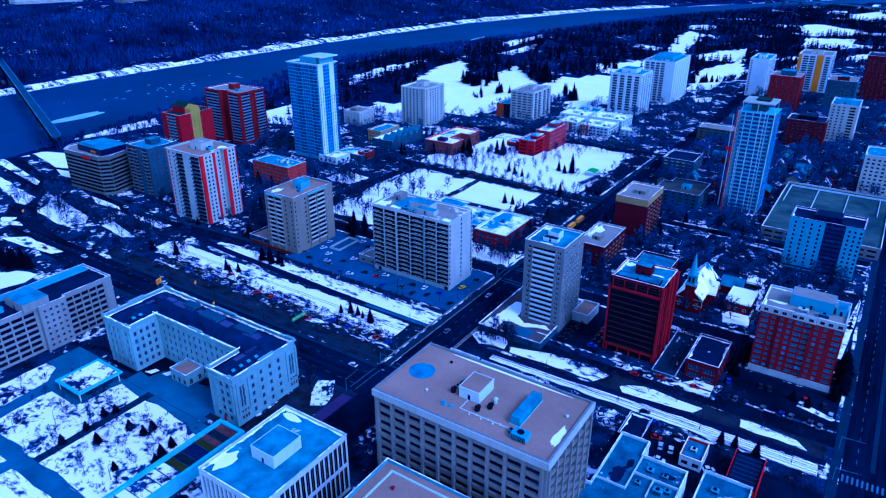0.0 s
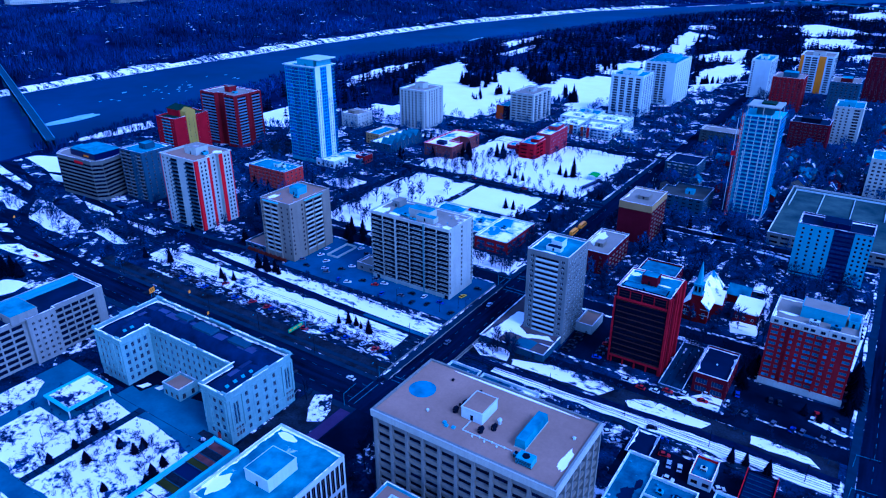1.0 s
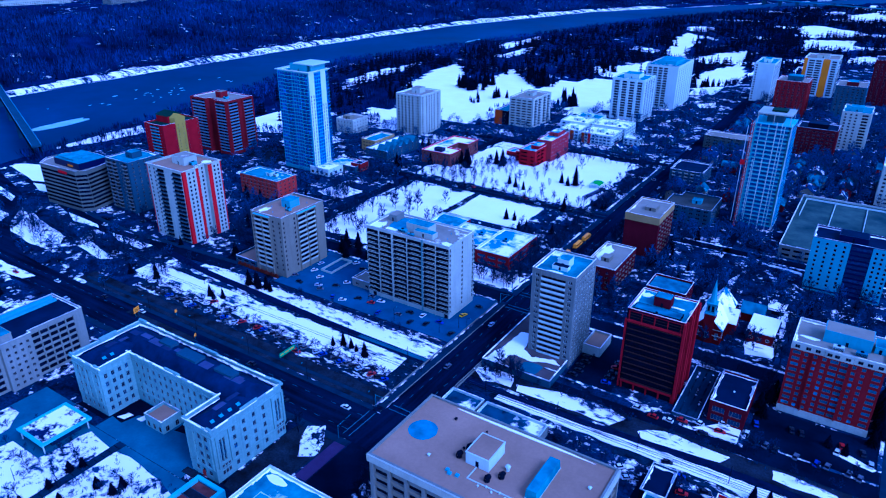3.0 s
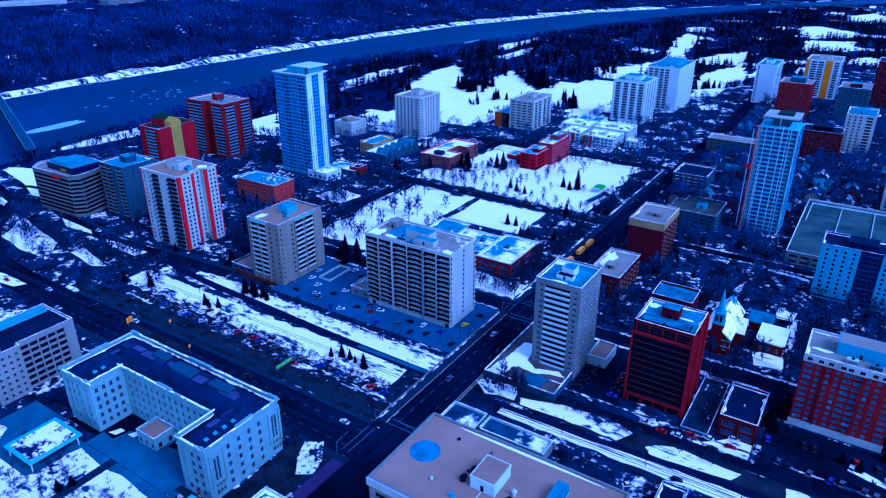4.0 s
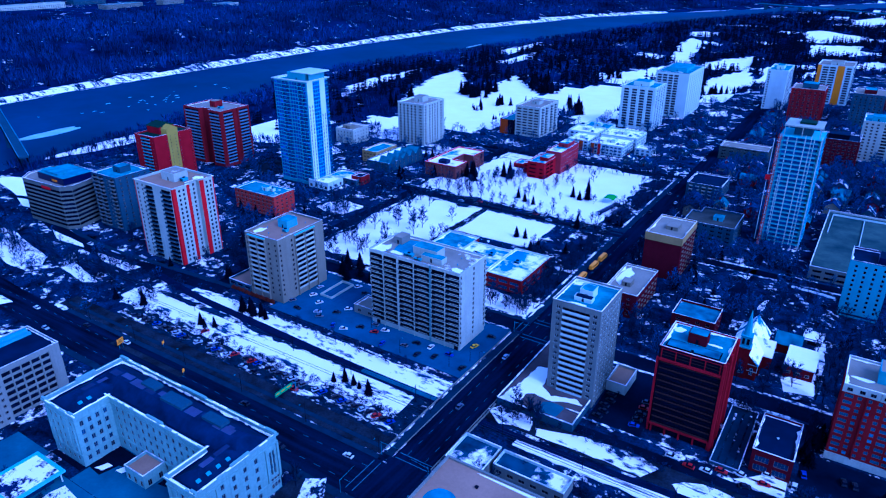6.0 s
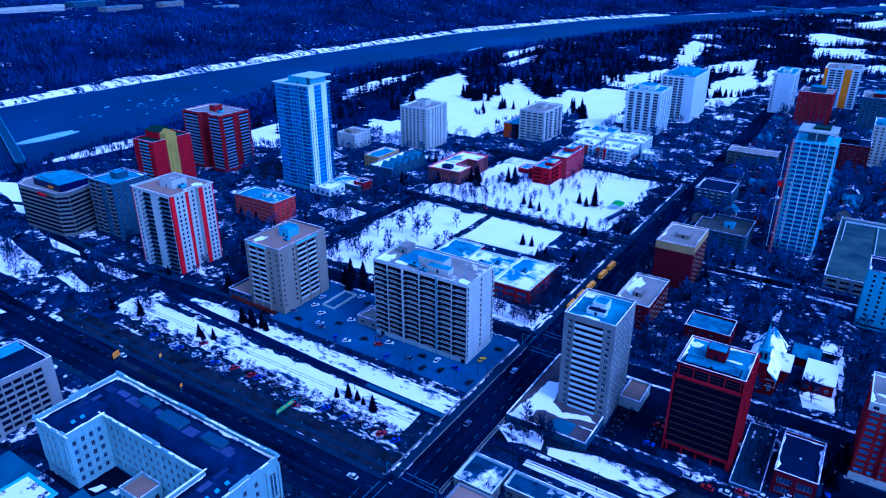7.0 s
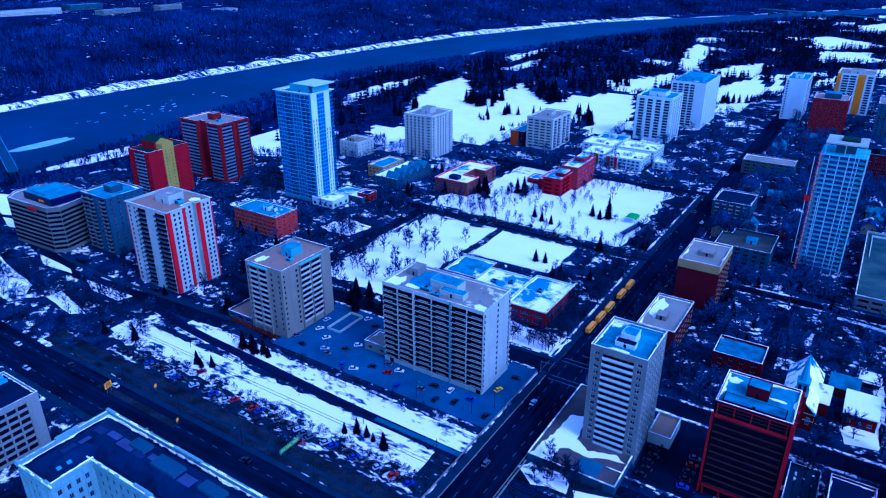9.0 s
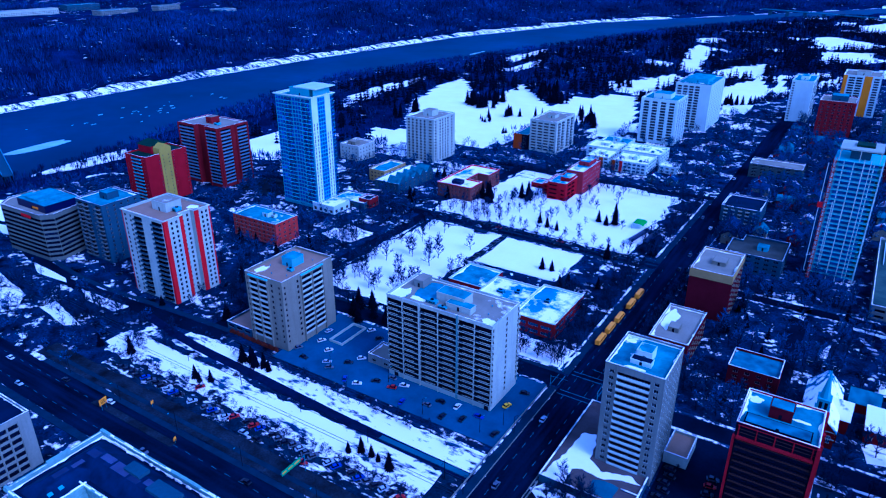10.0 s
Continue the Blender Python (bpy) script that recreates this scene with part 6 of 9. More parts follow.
T_ = building("condominium", "small blue-grey condominium with round bays", rect(14, 352, 40, 382), 12, CONC_B, ROOF_DARK, {0: [win(5, 4, 2.6, 1.8, 1.2, 2.8, 1, 25, d=0.8, bal=0.8, rail=0.9, railm=CONC_W)], 1: [win(5, 4, 2.2, 1.6, 1.4, 2.8, 1, 29)]}, category="condominium")
building("walk_up", "two-storey walk-up with a wet blue roof", rect(62, 143, 83, 160), 9.5, BRICK_D, ROOF_TEAL, {0: [win(4, 3, 2, 1.4, 1.2, 2.8, 1, 20)], 1: [win(3, 3, 2, 1.4, 1.2, 2.8, 1, 16)]}, category="low building")
# parking deck with sports roof and pale blue tower
T_ = building("parking_deck", "broad parking deck with a stained mossy roof", rect(113, 245, 181, 352), 8, CONC_G, surface("mossy_deck", (0.018, 0.05, 0.06), 0.9, 0.5, 0.05, 0.5, 0.3, second=(0.07, 0.11, 0.08)), {0: [win(10, 2, 5, 1.6, 1.2, 3.4, 1, 67, mull=0)], 3: [win(16, 2, 5, 1.6, 1.2, 3.4, 1, 106, mull=0)]}, category="parking deck", cap=CONC_W)
for x0, y0, x1, y1 in [(3, 100, 66, 100.4), (3, 62, 3.4, 100), (22, 45, 22.4, 100), (42, 45, 42.4, 100), (62, 62, 62.4, 100)]:
    b = Build()
    b.box(x0, y0, T_["roof_z"], x1, y1, T_["roof_z"] + 1.1)
    part("deck_wall", b, WHITEP, T_)
T_ = building("apartment_tower", "pale blue apartment tower with a navy centre bay", rect(132, 206, 170, 226), 32, BLUEP, ROOF_DARK, {
    0: [win(4, 10, 1.3, 1.5, 4.2, 2.7, 1, 18, mull=0), win(1, 11, 9.8, 1.6, 2.0, 2.7, 18.5, 28.8, mat=NAVYP, d=0.3, mull=3, glass=GLASS_B, frame=NAVYP), win(3, 10, 1.3, 1.5, 4.2, 2.7, 29.5, 38, mull=0)],
    3: [win(4, 10, 1.3, 1.5, 4.2, 2.7, 1, 19, mull=0)]}, category="apartment tower", cap=NAVYP)
penthouse(T_, 12, 5, 26, 15, 3, NAVYP, ROOF_DARK)
b = Build()
b.box(0.5, -0.1, 1.2, 37.5, -0.004, 2.2)
part("base_band", b, NAVYP, T_)

# tower under construction
SHEETING = surface("blue_weather_sheet", (0.004, 0.05, 0.16), 0.7, 0.35, 0.25, 2.0, 0.2, second=(0.008, 0.10, 0.30))
t = thing("construction_tower", "concrete tower under construction with open floors and red hoist mast", "unfinished tower", pose(79, 283, 0))
NF, FH, TW, TD = 24, 2.85, 24.0, 24.0
for k in range(NF + 1):
    b = Build()
    b.box(0, 0, 3.4 + k * FH, TW, TD, 3.74 + k * FH)
    part("floor_slab", b, CYANP, t)
for x in (0.3, 4.8, 9.6, 14.4, 19.2, 23.2):
    for y in (0.3, 23.2):
        b = Build()
        b.box(x, y, 0, x + 0.5, y + 0.5, 3.4 + NF * FH)
        part("column", b, WHITEP, t)
for y in (6, 12, 18):
    for x in (0.3, 23.2):
        b = Build()
        b.box(x, y, 0, x + 0.5, y + 0.5, 3.4 + NF * FH)
        part("column", b, WHITEP, t)
b = Build()
b.box(7, 7, 0, 17, 17, 77)
part("core", b, CONC_B, t)
b = Build()
b.box(2.5, 2.5, 0.1, 21.5, 21.5, 71.5)
part("inner_partition", b, SHEETING, t, "blue sheeted interior")
for k in range(NF):
    b = Build()
    z = 3.66 + k * FH
    b.box(0.9, 0.12, z + 0.5, 23.1, 0.2, z + 1.0)
    part("guard_rail", b, BLUEP, t)
me = Build()
me.box(-0.05, 0, 0, 0.05, 7.2, 2.5)
me = me.mesh("glazing", GLASS_C)
for k in range(NF):
    for i in range(3):
        part("glazing", me, None, t, "", pose(23.85, 0.7 + i * 7.8, 3.68 + k * FH))
b = Build()
for x0, x1, y0, y1 in ((2, 2.4, 2, 2.4), (21.6, 22, 2, 2.4), (2, 2.4, 21.6, 22), (21.6, 22, 21.6, 22), (11.8, 12.2, 2, 2.4)):
    b.box(x0, y0, 72, x1, y1, 78)
b.box(1.6, 1.6, 78, 22.4, 22.4, 78.8)
part("crown_frame", b, CONC_W, t, "pale roof frame")
b = Build()
b.box(9, 8, 78.8, 18, 17, 80)
part("roof_box", b, GREENM, t)
for k in range(25):
    b = Build()
    z = 0.2 + k * 2.95
    for x, y in ((-0.2, -2.4), (1.4, -2.4), (-0.2, -1.0), (1.4, -1.0)):
        b.box(x, y, z, x + 0.14, y + 0.14, z + 2.9)
    b.tube((-0.13, -2.33, z), (1.47, -2.33, z + 2.9), 0.06, 0.06, 4)
    b.tube((1.47, -0.93, z), (-0.13, -0.93, z + 2.9), 0.06, 0.06, 4)
    b.box(-0.2, -2.4, z, 1.54, -0.86, z + 0.12)
    part("hoist_section", b, BRICK_O, t, "red lattice hoist mast section")
b = Build()
b.box(-3, -2.2, 44, -0.4, -0.8, 47)
part("hoist_cage", b, REDP, t)
for x in (-2.4, 4.0, 9.6, 14.4, 17.6, 23.4):
    b = Build()
    b.box(x, -0.35, 3, x + 0.35, -0.02, 74 if x > 10 else (70 if x < 0 else 48))
    part("edge_post", b, WHITEP, t)

# limestone government building round a court
LP = [(-112, -77), (-93, -77), (-93, -62.5), (-38.5, -62.5), (-38.5, -78), (-24, -78), (-24, -44), (-112, -44)]
lw = dict(mull=1, frame=FRAME, glass=GLASS_H, d=0.35)
T_ = building("stone_hall", "U-shaped limestone government building with a blue metal roof", LP, 23.5, STONE, ROOF_DARK, {
    0: [win(5, 5, 1.4, 2.2, 2.1, 3.9, 1.5, 17.5, **lw)], 1: [win(4, 5, 1.4, 2.2, 2.1, 3.9, 1, 13.5, **lw)], 2: [win(14, 5, 1.4, 2.2, 2.1, 3.9, 1.5, 53, **lw)], 3: [win(3, 5, 1.4, 2.2, 2.1, 3.9, 1, 14, **lw)],
    4: [win(3, 5, 1.9, 2.3, 2.0, 3.9, 2, 12.5, **lw)], 5: [win(3, 1, 0.9, 10.2, 8.0, 3.9, 1.4, 5.6, **{**lw, "mull": 0, "d": 0.5}), win(4, 5, 1.4, 2.2, 2.1, 3.9, 7.4, 26.6, **lw), win(3, 1, 0.9, 10.2, 8.0, 3.9, 28.4, 32.6, **{**lw, "mull": 0, "d": 0.5})]}, category="government building", parapet=1.2, cap=STONE, cap_out=0.7, cap_h=0.6)
for z, o, h in ((20.6, 0.35, 0.5), (5.4, 0.2, 0.35)):
    b = Build()
    out, base = offset_poly([(x + 112, y + 77) for x, y in LP], -o), [(x + 112, y + 77) for x, y in LP]
    for i in range(8):
        j = (i + 1) % 8
        b.face([(*out[i], z), (*out[j], z), (*out[j], z + h), (*out[i], z + h)])
        b.face([(*out[i], z + h), (*out[j], z + h), (*base[j], z + h), (*base[i], z + h)])
        b.face([(*out[j], z), (*out[i], z), (*base[i], z), (*base[j], z)])
    part("cornice", b, STONE, T_)


def hip(t, x0, y0, x1, y1, z, h, mat, inset=5.0, label="dark blue standing-seam mansard roof"):
    b = Build()
    i = min(inset, (x1 - x0) / 2 - 0.6, (y1 - y0) / 2 - 0.6)
    lo = [(x0, y0), (x1, y0), (x1, y1), (x0, y1)]
    hi = [(x0 + i, y0 + i), (x1 - i, y0 + i), (x1 - i, y1 - i), (x0 + i, y1 - i)]
    for k in range(4):
        j = (k + 1) % 4
        b.face([(*lo[k], z), (*lo[j], z), (*hi[j], z + h), (*hi[k], z + h)])
    b.face([(*p, z + h) for p in hi])
    if h > 2:
        n = int((x1 - x0) / 1.4)
        for k in range(1, n):
            x = x0 + (x1 - x0) * k / n
            u = min(1.0, (x - x0) / i, (x1 - x) / i)
            for ya, yb in ((y0, y0 + i * u), (y1, y1 - i * u)):
                b.face([(x - 0.05, ya, z + 0.06), (x + 0.05, ya, z + 0.06), (x + 0.05, yb, z + h * u + 0.06), (x - 0.05, yb, z + h * u + 0.06)])
    return part("mansard_roof", b, mat, t, label)


hip(T_, 2.2, 17, 86, 31.2, 22.4, 3.4, ROOF_METAL)
hip(T_, 2.4, 2, 17, 22, 22.45, 2.9, ROOF_METAL)
hip(T_, 75.4, 1, 86.2, 22, 22.45, 2.9, ROOF_METAL)
def roof_light(x, y, z, dx, dy, lift):
    """A flat pane in its curb, lying in the slope of the roof."""
    for grow, up, m, nm in ((0.14, 0.10, ROOF_METAL, "skylight_curb"), (0.0, 0.18, BLUEP, "skylight")):
        b, c = Build(), []
        for u, v in ((-1, -1), (1, -1), (1, 1), (-1, 1)):
            px, py = u * (dx / 2 + grow), v * (dy / 2 + grow)
            c.append((x + px, y + py, z + up + lift[0] * px + lift[1] * py))
        b.face(c)
        for p, q in zip(c, c[1:] + c[:1]):
            b.face([(p[0], p[1], p[2] - 0.3), (q[0], q[1], q[2] - 0.3), q, p])
        part(nm, b, m, T_, "pale blue roof light" if nm == "skylight" else "")


for x, y in ((14.4, 6.0), (14.4, 9.5)):
    roof_light(x, y, 24.0, 1.1, 1.5, (-0.55, 0.0))
for y in (3.4, 7.4, 11.4, 15.4):
    roof_light(84.0, y, 23.7, 1.1, 1.5, (-0.55, 0.0))
MAUVE = surface("mauve_metal_sheet", (0.05, 0.055, 0.10), 0.5, 0.2, 0.2, 1.2, 0.1)
MAUVE_D = surface("dull_violet_metal_sheet", (0.022, 0.028, 0.06), 0.5, 0.2, 0.2, 1.2, 0.1)
for i, (x, y, w, d) in enumerate(((8, 22.2, 5, 3), (14, 23.4, 6, 2.6), (21, 22.2, 8, 3.6), (30, 22.1, 5, 2), (36, 23.6, 4, 2.4), (53, 22.1, 6, 3.8), (60, 24, 2, 2), (72.4, 22.3, 5, 3), (73, 25.2, 3, 1), (8, 10, 2.6, 5), (9, 16, 2, 4), (79.6, 7, 2.4, 5), (79.4, 13, 2, 6), (68, 22.2, 4, 1.2))):
    b = Build()
    b.box(x, y, 25.8 if y > 21 else 25.35, x + w, y + d, 25.86 if y > 21 else 25.42)
    part("roof_sheet", b, MAUVE if i % 3 else MAUVE_D, T_, "paler violet roofing sheet")
for x, y, w, d in ((40, 22, 12, 5), (26, 24, 8, 4), (62, 23, 10, 4)):
    b = Build()
    b.box(x, y, 25.7, x + w, y + d, 26.9)
    part("roof_plant", b, CONC_B, T_)
random.seed(11)
for k in range(40):
    x = random.uniform(4, 84)
    b = Build()
    b.box(x, 32.0, 22.35, x + random.uniform(1, 3), 32.55, 22.35 + random.uniform(0.3, 0.8), 0, 0.05)
    part("snow_ridge", b, SNOWM, T_, "snow caught behind the parapet")
for x0, y0, x1, y1, n in ((19.2, 14.2, 73.2, 14.2, 12), (18.9, 0.4, 18.9, 14.2, 4), (73.6, 0, 73.6, 14.0, 4), (0, -0.3, 19, -0.3, 3), (74, -1.3, 88, -1.3, 3), (0, 33.2, 88, 33.2, 9), (88.3, 0, 88.3, 33, 4)):
    for k in range(n):
        u, w = (k + random.uniform(0.1, 0.9)) / n, random.uniform(0.8, 3.2)
        x, y = x0 + (x1 - x0) * u, y0 + (y1 - y0) * u
        wx, wy = (w, 0.28) if y0 == y1 else (0.28, w)
        b = Build()
        b.box(x - wx, y - wy, 24.06, x + wx, y + wy, 24.1 + random.uniform(0.12, 0.4), 0, 0.06)
        part("snow_lump", b, SNOWM, T_, "ragged snow lying on the stone coping")
for x, y, w, d in ((-0.5, -0.5, 2.6, 1.0), (16.6, -0.5, 2.6, 1.0), (73.4, -1.5, 2.4, 1.0), (85.9, -1.5, 2.6, 1.0), (-0.5, 32.2, 5, 1.2), (83.4, 32.2, 5, 1.2), (38, 32.2, 14, 1.2), (42, 14.1, 9, 1.0), (87.4, 13, 1.1, 8), (-0.6, 13, 1.1, 8)):
    b = Build()
    b.box(x, y, 24.08, x + w, y + d, 24.95, 0, 0.08)
    part("attic_block", b, STONE, T_)
for x in (74.0, 77.2, 82.4, 86.2):
    b = Build()
    b.box(x, -1.45, 6, x + 0.9, -1.004, 20.4)
    part("pilaster", b, STONE, T_)
for y0 in (1.4, 28.4):
    for z in (10.9, 14.8):
        b = Build()
        b.box(87.6, y0 + 0.1, z, 87.96, y0 + 4.1, z + 1.3)
        part("spandrel", b, CONC_B, T_, "dark metal spandrel between tall windows")
    for z in (2.4, 5.0):
        for k in range(3):
            part("window", window_mesh(1.0, 1.8, 0.1, 1, FRAME, GLASS_H, True), None, T_, "", pose(88.13, y0 + 0.2 + k * 1.4, z, 0, 0, 90))
for y in (0.2, 6.0, 27.2, 32.4):
    b = Build()
    b.box(88.004, y, 6, 88.5, y + 0.9, 20.4)
    part("pilaster", b, STONE, T_)
for x in (0.4, 4.6, 8.8, 13.0, 17.2):
    b = Build()
    b.box(x, -0.4, 6, x + 0.8, -0.004, 20.4)
    part("pilaster", b, STONE, T_)
t = building("entrance_pavilion", "small stone entrance pavilion in the court", rect(-75, -72, -64, -62.8), 6, STONE, ROOF_TAN, {0: [win(3, 1, 1.6, 2.6, 0.6, 4, mull=1)], 1: [win(2, 1, 1.6, 2.6, 0.6, 4, mull=1)]}, category="pavilion")

# DARKC sheets lie flat; their colour stands for shade at the walls.
for k, (pts, m, lab) in enumerate([([(-92.6, -76), (-85, -77), (-83, -70), (-76.5, -68), (-76, -62.9), (-92.6, -62.9)], DARKC, "flat dark strip, areaway shade painted along the court walls"), ([(-62.5, -68), (-55, -66.5), (-39, -66.5), (-39, -62.9), (-62.5, -62.9)], DARKC, "flat dark strip, areaway shade painted along the court walls"),
                                   ([(-90, -75.5), (-86, -75), (-85, -71), (-88, -71)], SNOWM, "heap of snow in the areaway"), ([(-112, -79.5), (-93, -79.5), (-93, -77.4), (-112, -77.4)], DARKC, "planting bed at the wall with shade put into its dark colour"),
                                   ([(-41, -81.5), (-24, -81.5), (-24, -78.4), (-41, -78.4)], BROWN, "brown planting bed at the wall"), ([(-82, -72), (-79, -71.6), (-78, -69.4), (-80.5, -69)], SNOWM, "heap of snow in the areaway")]):
    blob("court_bed", pts, 0.16 + 0.03 * (k in (2, 5)), m, lab, "planting bed", rag=0.3, seed=90 + k)
b = Build()
for k in range(5):
    a0, a1 = math.pi * k / 5, math.pi * (k + 1) / 5
    b.face([(0.9 - 0.9 * math.cos(a0), -0.06, 2.4 + 0.9 * math.sin(a0)), (0.9, -0.06, 2.4), (0.9 - 0.9 * math.cos(a1), -0.06, 2.4 + 0.9 * math.sin(a1))])
b.box(0, -0.06, 0.2, 1.8, -0.01, 2.4)
part("arched_door", b, BRICK_O, T_, "arched red-brown door", pose(79.5, -1.0, 0))

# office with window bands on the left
# Dark colour on the window reveals stands for shade.
ob = dict(mull=3, frame=FRAME_D, recess_shade=DARKC, d=0.4)
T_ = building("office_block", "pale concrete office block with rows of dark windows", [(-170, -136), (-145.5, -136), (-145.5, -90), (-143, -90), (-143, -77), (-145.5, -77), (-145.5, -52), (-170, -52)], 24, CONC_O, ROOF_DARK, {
    1: [win(8, 7, 4.7, 1.75, 1.6, 3.05, 1, 45, **ob)], 3: [win(4, 7, 1.2, 1.2, 2.0, 3.05, 1, 12.4, mull=1, recess_shade=DARKC)], 5: [win(5, 7, 3.6, 1.75, 1.6, 3.05, 0.4, 20.4, **ob)], 0: [win(5, 7, 3.4, 1.75, 1.6, 3.05, 1, 23.5, **ob)]}, category="office block")
for k in range(6):
    b = Build()
    b.box(24.504, 59.4 + k * 4.0, 0, 24.9, 59.75 + k * 4.0, 22.6)
    part("pier", b, CONC_O, T_)
penthouse(T_, 9, 40, 26, 52, 4.2, CONC_O, ROOF_BLUE)
b = Build()
b.box(2.2, 30, 23.2, 4.6, 82, 25.2, 0, 0.3)
b.box(6.0, 52, 23.2, 6.9, 82, 24.6)
part("roof_duct", b, BLUEP, T_)
penthouse(T_, 4, 4, 16, 36, 2.2, BLUEP, ROOF_BLUE)
# park pavilion with a white frame roof
t = thing("park_pavilion", "open pavilion with a white frame roof and snow", "pavilion", pose(-110, -105, 0))
b = Build()
b.box(0, 0, 4.4, 18.5, 1.4, 5.2)
b.box(0, 19, 4.4, 18.5, 20.4, 5.2)
b.box(0, 1.4, 4.4, 1.4, 19, 5.2)
b.box(17.1, 1.4, 4.4, 18.5, 19, 5.2)
part("roof_frame", b, CYANP, t)
b = Build()
b.box(1.4, 1.4, 4.5, 17.1, 19, 4.9)
part("roof", b, PATCHY, t)
for x, y in ((1, 1), (17, 1), (1, 19), (17, 19)):
    b = Build()
    b.tube((x, y, 0), (x, y, 4.45), 0.25, 0.25, 8)
    part("column", b, WHITEP, t)
b = Build()
b.box(4, 5, 0, 15, 17, 4.45)
part("glass_room", b, GLASS_B, t)
# planted terrace with a glass rim
RUST = surface("rusty_soil", (0.10, 0.035, 0.03), 0.95, 0.4, 0.3, 2.0, 0.5)
t = thing("planter_terrace", "long planted roof terrace with a pale blue rim", "planter", pose(-29, -134, 0.05))
b = Build()
b.box(0, 0, 0, 1.5, 51.8, 5.2)
part("rim_wall", b, CYANP, t)
b = Build()
b.box(12.5, 0, 0, 14.0, 51.8, 5.2)
part("rim_wall", b, CYANP, t)
b = Build()
b.box(1.5, 50.3, 0, 12.5, 51.8, 5.2)
part("rim_wall", b, CYANP, t)
for k, (y0, y1, m) in enumerate([(0, 4, PLAZA), (4.2, 8, SNOWM), (8.2, 12, PLAZA), (12.2, 16, PLAZA), (16.2, 20, PATCHY), (20.2, 24, PLAZA), (24.2, 27.4, LAWN), (27.6, 31, BROWN), (31.2, 37, NAVYP), (37.2, 40, LAWN), (40.2, 43, RUST), (43.2, 46.5, BROWN), (46.7, 50.2, RUST)]):
    b = Build()
    b.box(1.6, y0, 0, 12.4, y1, 3.9 + 0.1 * (k % 2))
    part("planting_bed", b, m, t)
    b = Build()
    b.box(1.55, y1 + 0.02, 0, 12.45, y1 + 0.18, 4.4)
    part("bed_divider", b, CONC_B, t)
# flat-roofed office with white penthouse
# Slots on the long sides have shade painted on their reveals.
T_ = building("office_block", "pillared office block with a wet blue roof and white plant room", rect(7, -118, 36, -79), 25, WHITEP, ROOF_BLUE, {
    0: [win(13, 2, 1.55, 9.6, 2.0, 11.4, 0.5, 28.5, d=0.9, mull=0), ], 1: [win(17, 2, 1.55, 9.6, 2.0, 11.4, 0.5, 38.5, d=0.9, mull=0, recess_shade=DARKC)], 3: [win(17, 2, 1.55, 9.6, 2.0, 11.4, 0.5, 38.5, d=0.9, mull=0, recess_shade=DARKC)]}, category="office block", cap=WHITEP)
penthouse(T_, 9.5, 14, 20, 26.5, 4.6, WHITEP, ROOF_BLUE)
patch(T_, 3.5, 8, 2.6, 5, SNOWM, 0.03, 31)
patch(T_, 6, 36, 4, 1.6, SNOWM, 0.03, 32)
for k in range(13):
    b = Build()
    a = random.uniform(0.8, 38)
    b.box(0.45, a, 24.12, 0.95, a + random.uniform(0.6, 1.8), 24.12 + 0.6, 0, 0.05)
    part("snow_ridge", b, SNOWM, T_, "snow caught behind the parapet")
# big tan-roofed office
bw = dict(d=0.55, mull=1, frame=FRAME_D)
T_ = building("office_block", "large concrete office block with brown gravel roof and deep window bays", rect(46, -75, 109, -42), 46, CONC, ROOF_TAN, {
    0: [win(10, 11, 4.9, 1.7, 4.2, 3.55, 1.5, 61.5, **bw)], 1: [win(6, 11, 4.2, 1.7, 4.2, 3.55, 1, 32, **bw)], 3: [win(6, 11, 4.2, 1.7, 4.2, 3.55, 1, 32, **bw)]}, category="office block", cap=CONC, cap_h=0.15, parapet=0.5, cap_out=0.25, rim=False)
for k in range(11):
    b = Build()
    x = 1.5 + k * 6.0
    b.box(x - 0.5, -0.7, 0, x + 0.5, -0.004, 43.6)
    part("pier", b, CONC, T_)
for k in range(7):
    b = Build()
    y = 1.0 + k * 5.1667
    b.box(63.004, y - 0.45, 0, 63.7, y + 0.45, 43.6)
    part("pier", b, CONC, T_)
for k in range(11):
    for i in range(10):
        b = Build()
        x = 2.05 + i * 6.0
        b.box(x, -0.3, 3.2 + k * 3.55, x + 4.9, -0.004, 4.15 + k * 3.55)
        part("spandrel", b, TAN, T_)
for k in range(11):
    for i in range(6):
        b = Build()
        y = 1.5 + i * 5.1667
        b.box(63.004, y, 3.2 + k * 3.55, 63.3, y + 4.1, 4.15 + k * 3.55)
        part("spandrel", b, TAN, T_)
b = Build()
b.box(-0.3, -0.75, 43.6, 63.75, -0.006, 46.02)
part("fascia", b, CONC_W, T_)
b = Build()
b.box(63.006, -0.005, 43.6, 63.75, 33.3, 46.02)
part("fascia", b, CONC_W, T_)
penthouse(T_, 25.3, 12.5, 32.8, 22, 3.8, WHITEP, ROOF_TAN, "white plant room with a brown roof")
patch(T_, 7, 17.5, 4.6, 4.6, POOL, 0.02, 40, "meltwater_pool", 0.05, "round blue pool of meltwater")
b = Build()
b.box(45.5, 9.5, 45.9, 49, 25, 48.6, 0, 0.25)
part("air_duct", b, ROOF_BLUE, T_, "long pale blue rooftop air duct")
b = Build()
b.box(45.4, 9.4, 45.5, 49.1, 25.1, 45.9)
part("duct_plinth", b, CONC_W, T_)
roof_unit(T_, 49, 3.4, 5, 3.6, 2.4, BLUEP)
roof_unit(T_, 47.2, 5.2, 1.5, 1.5, 1.4, METAL)
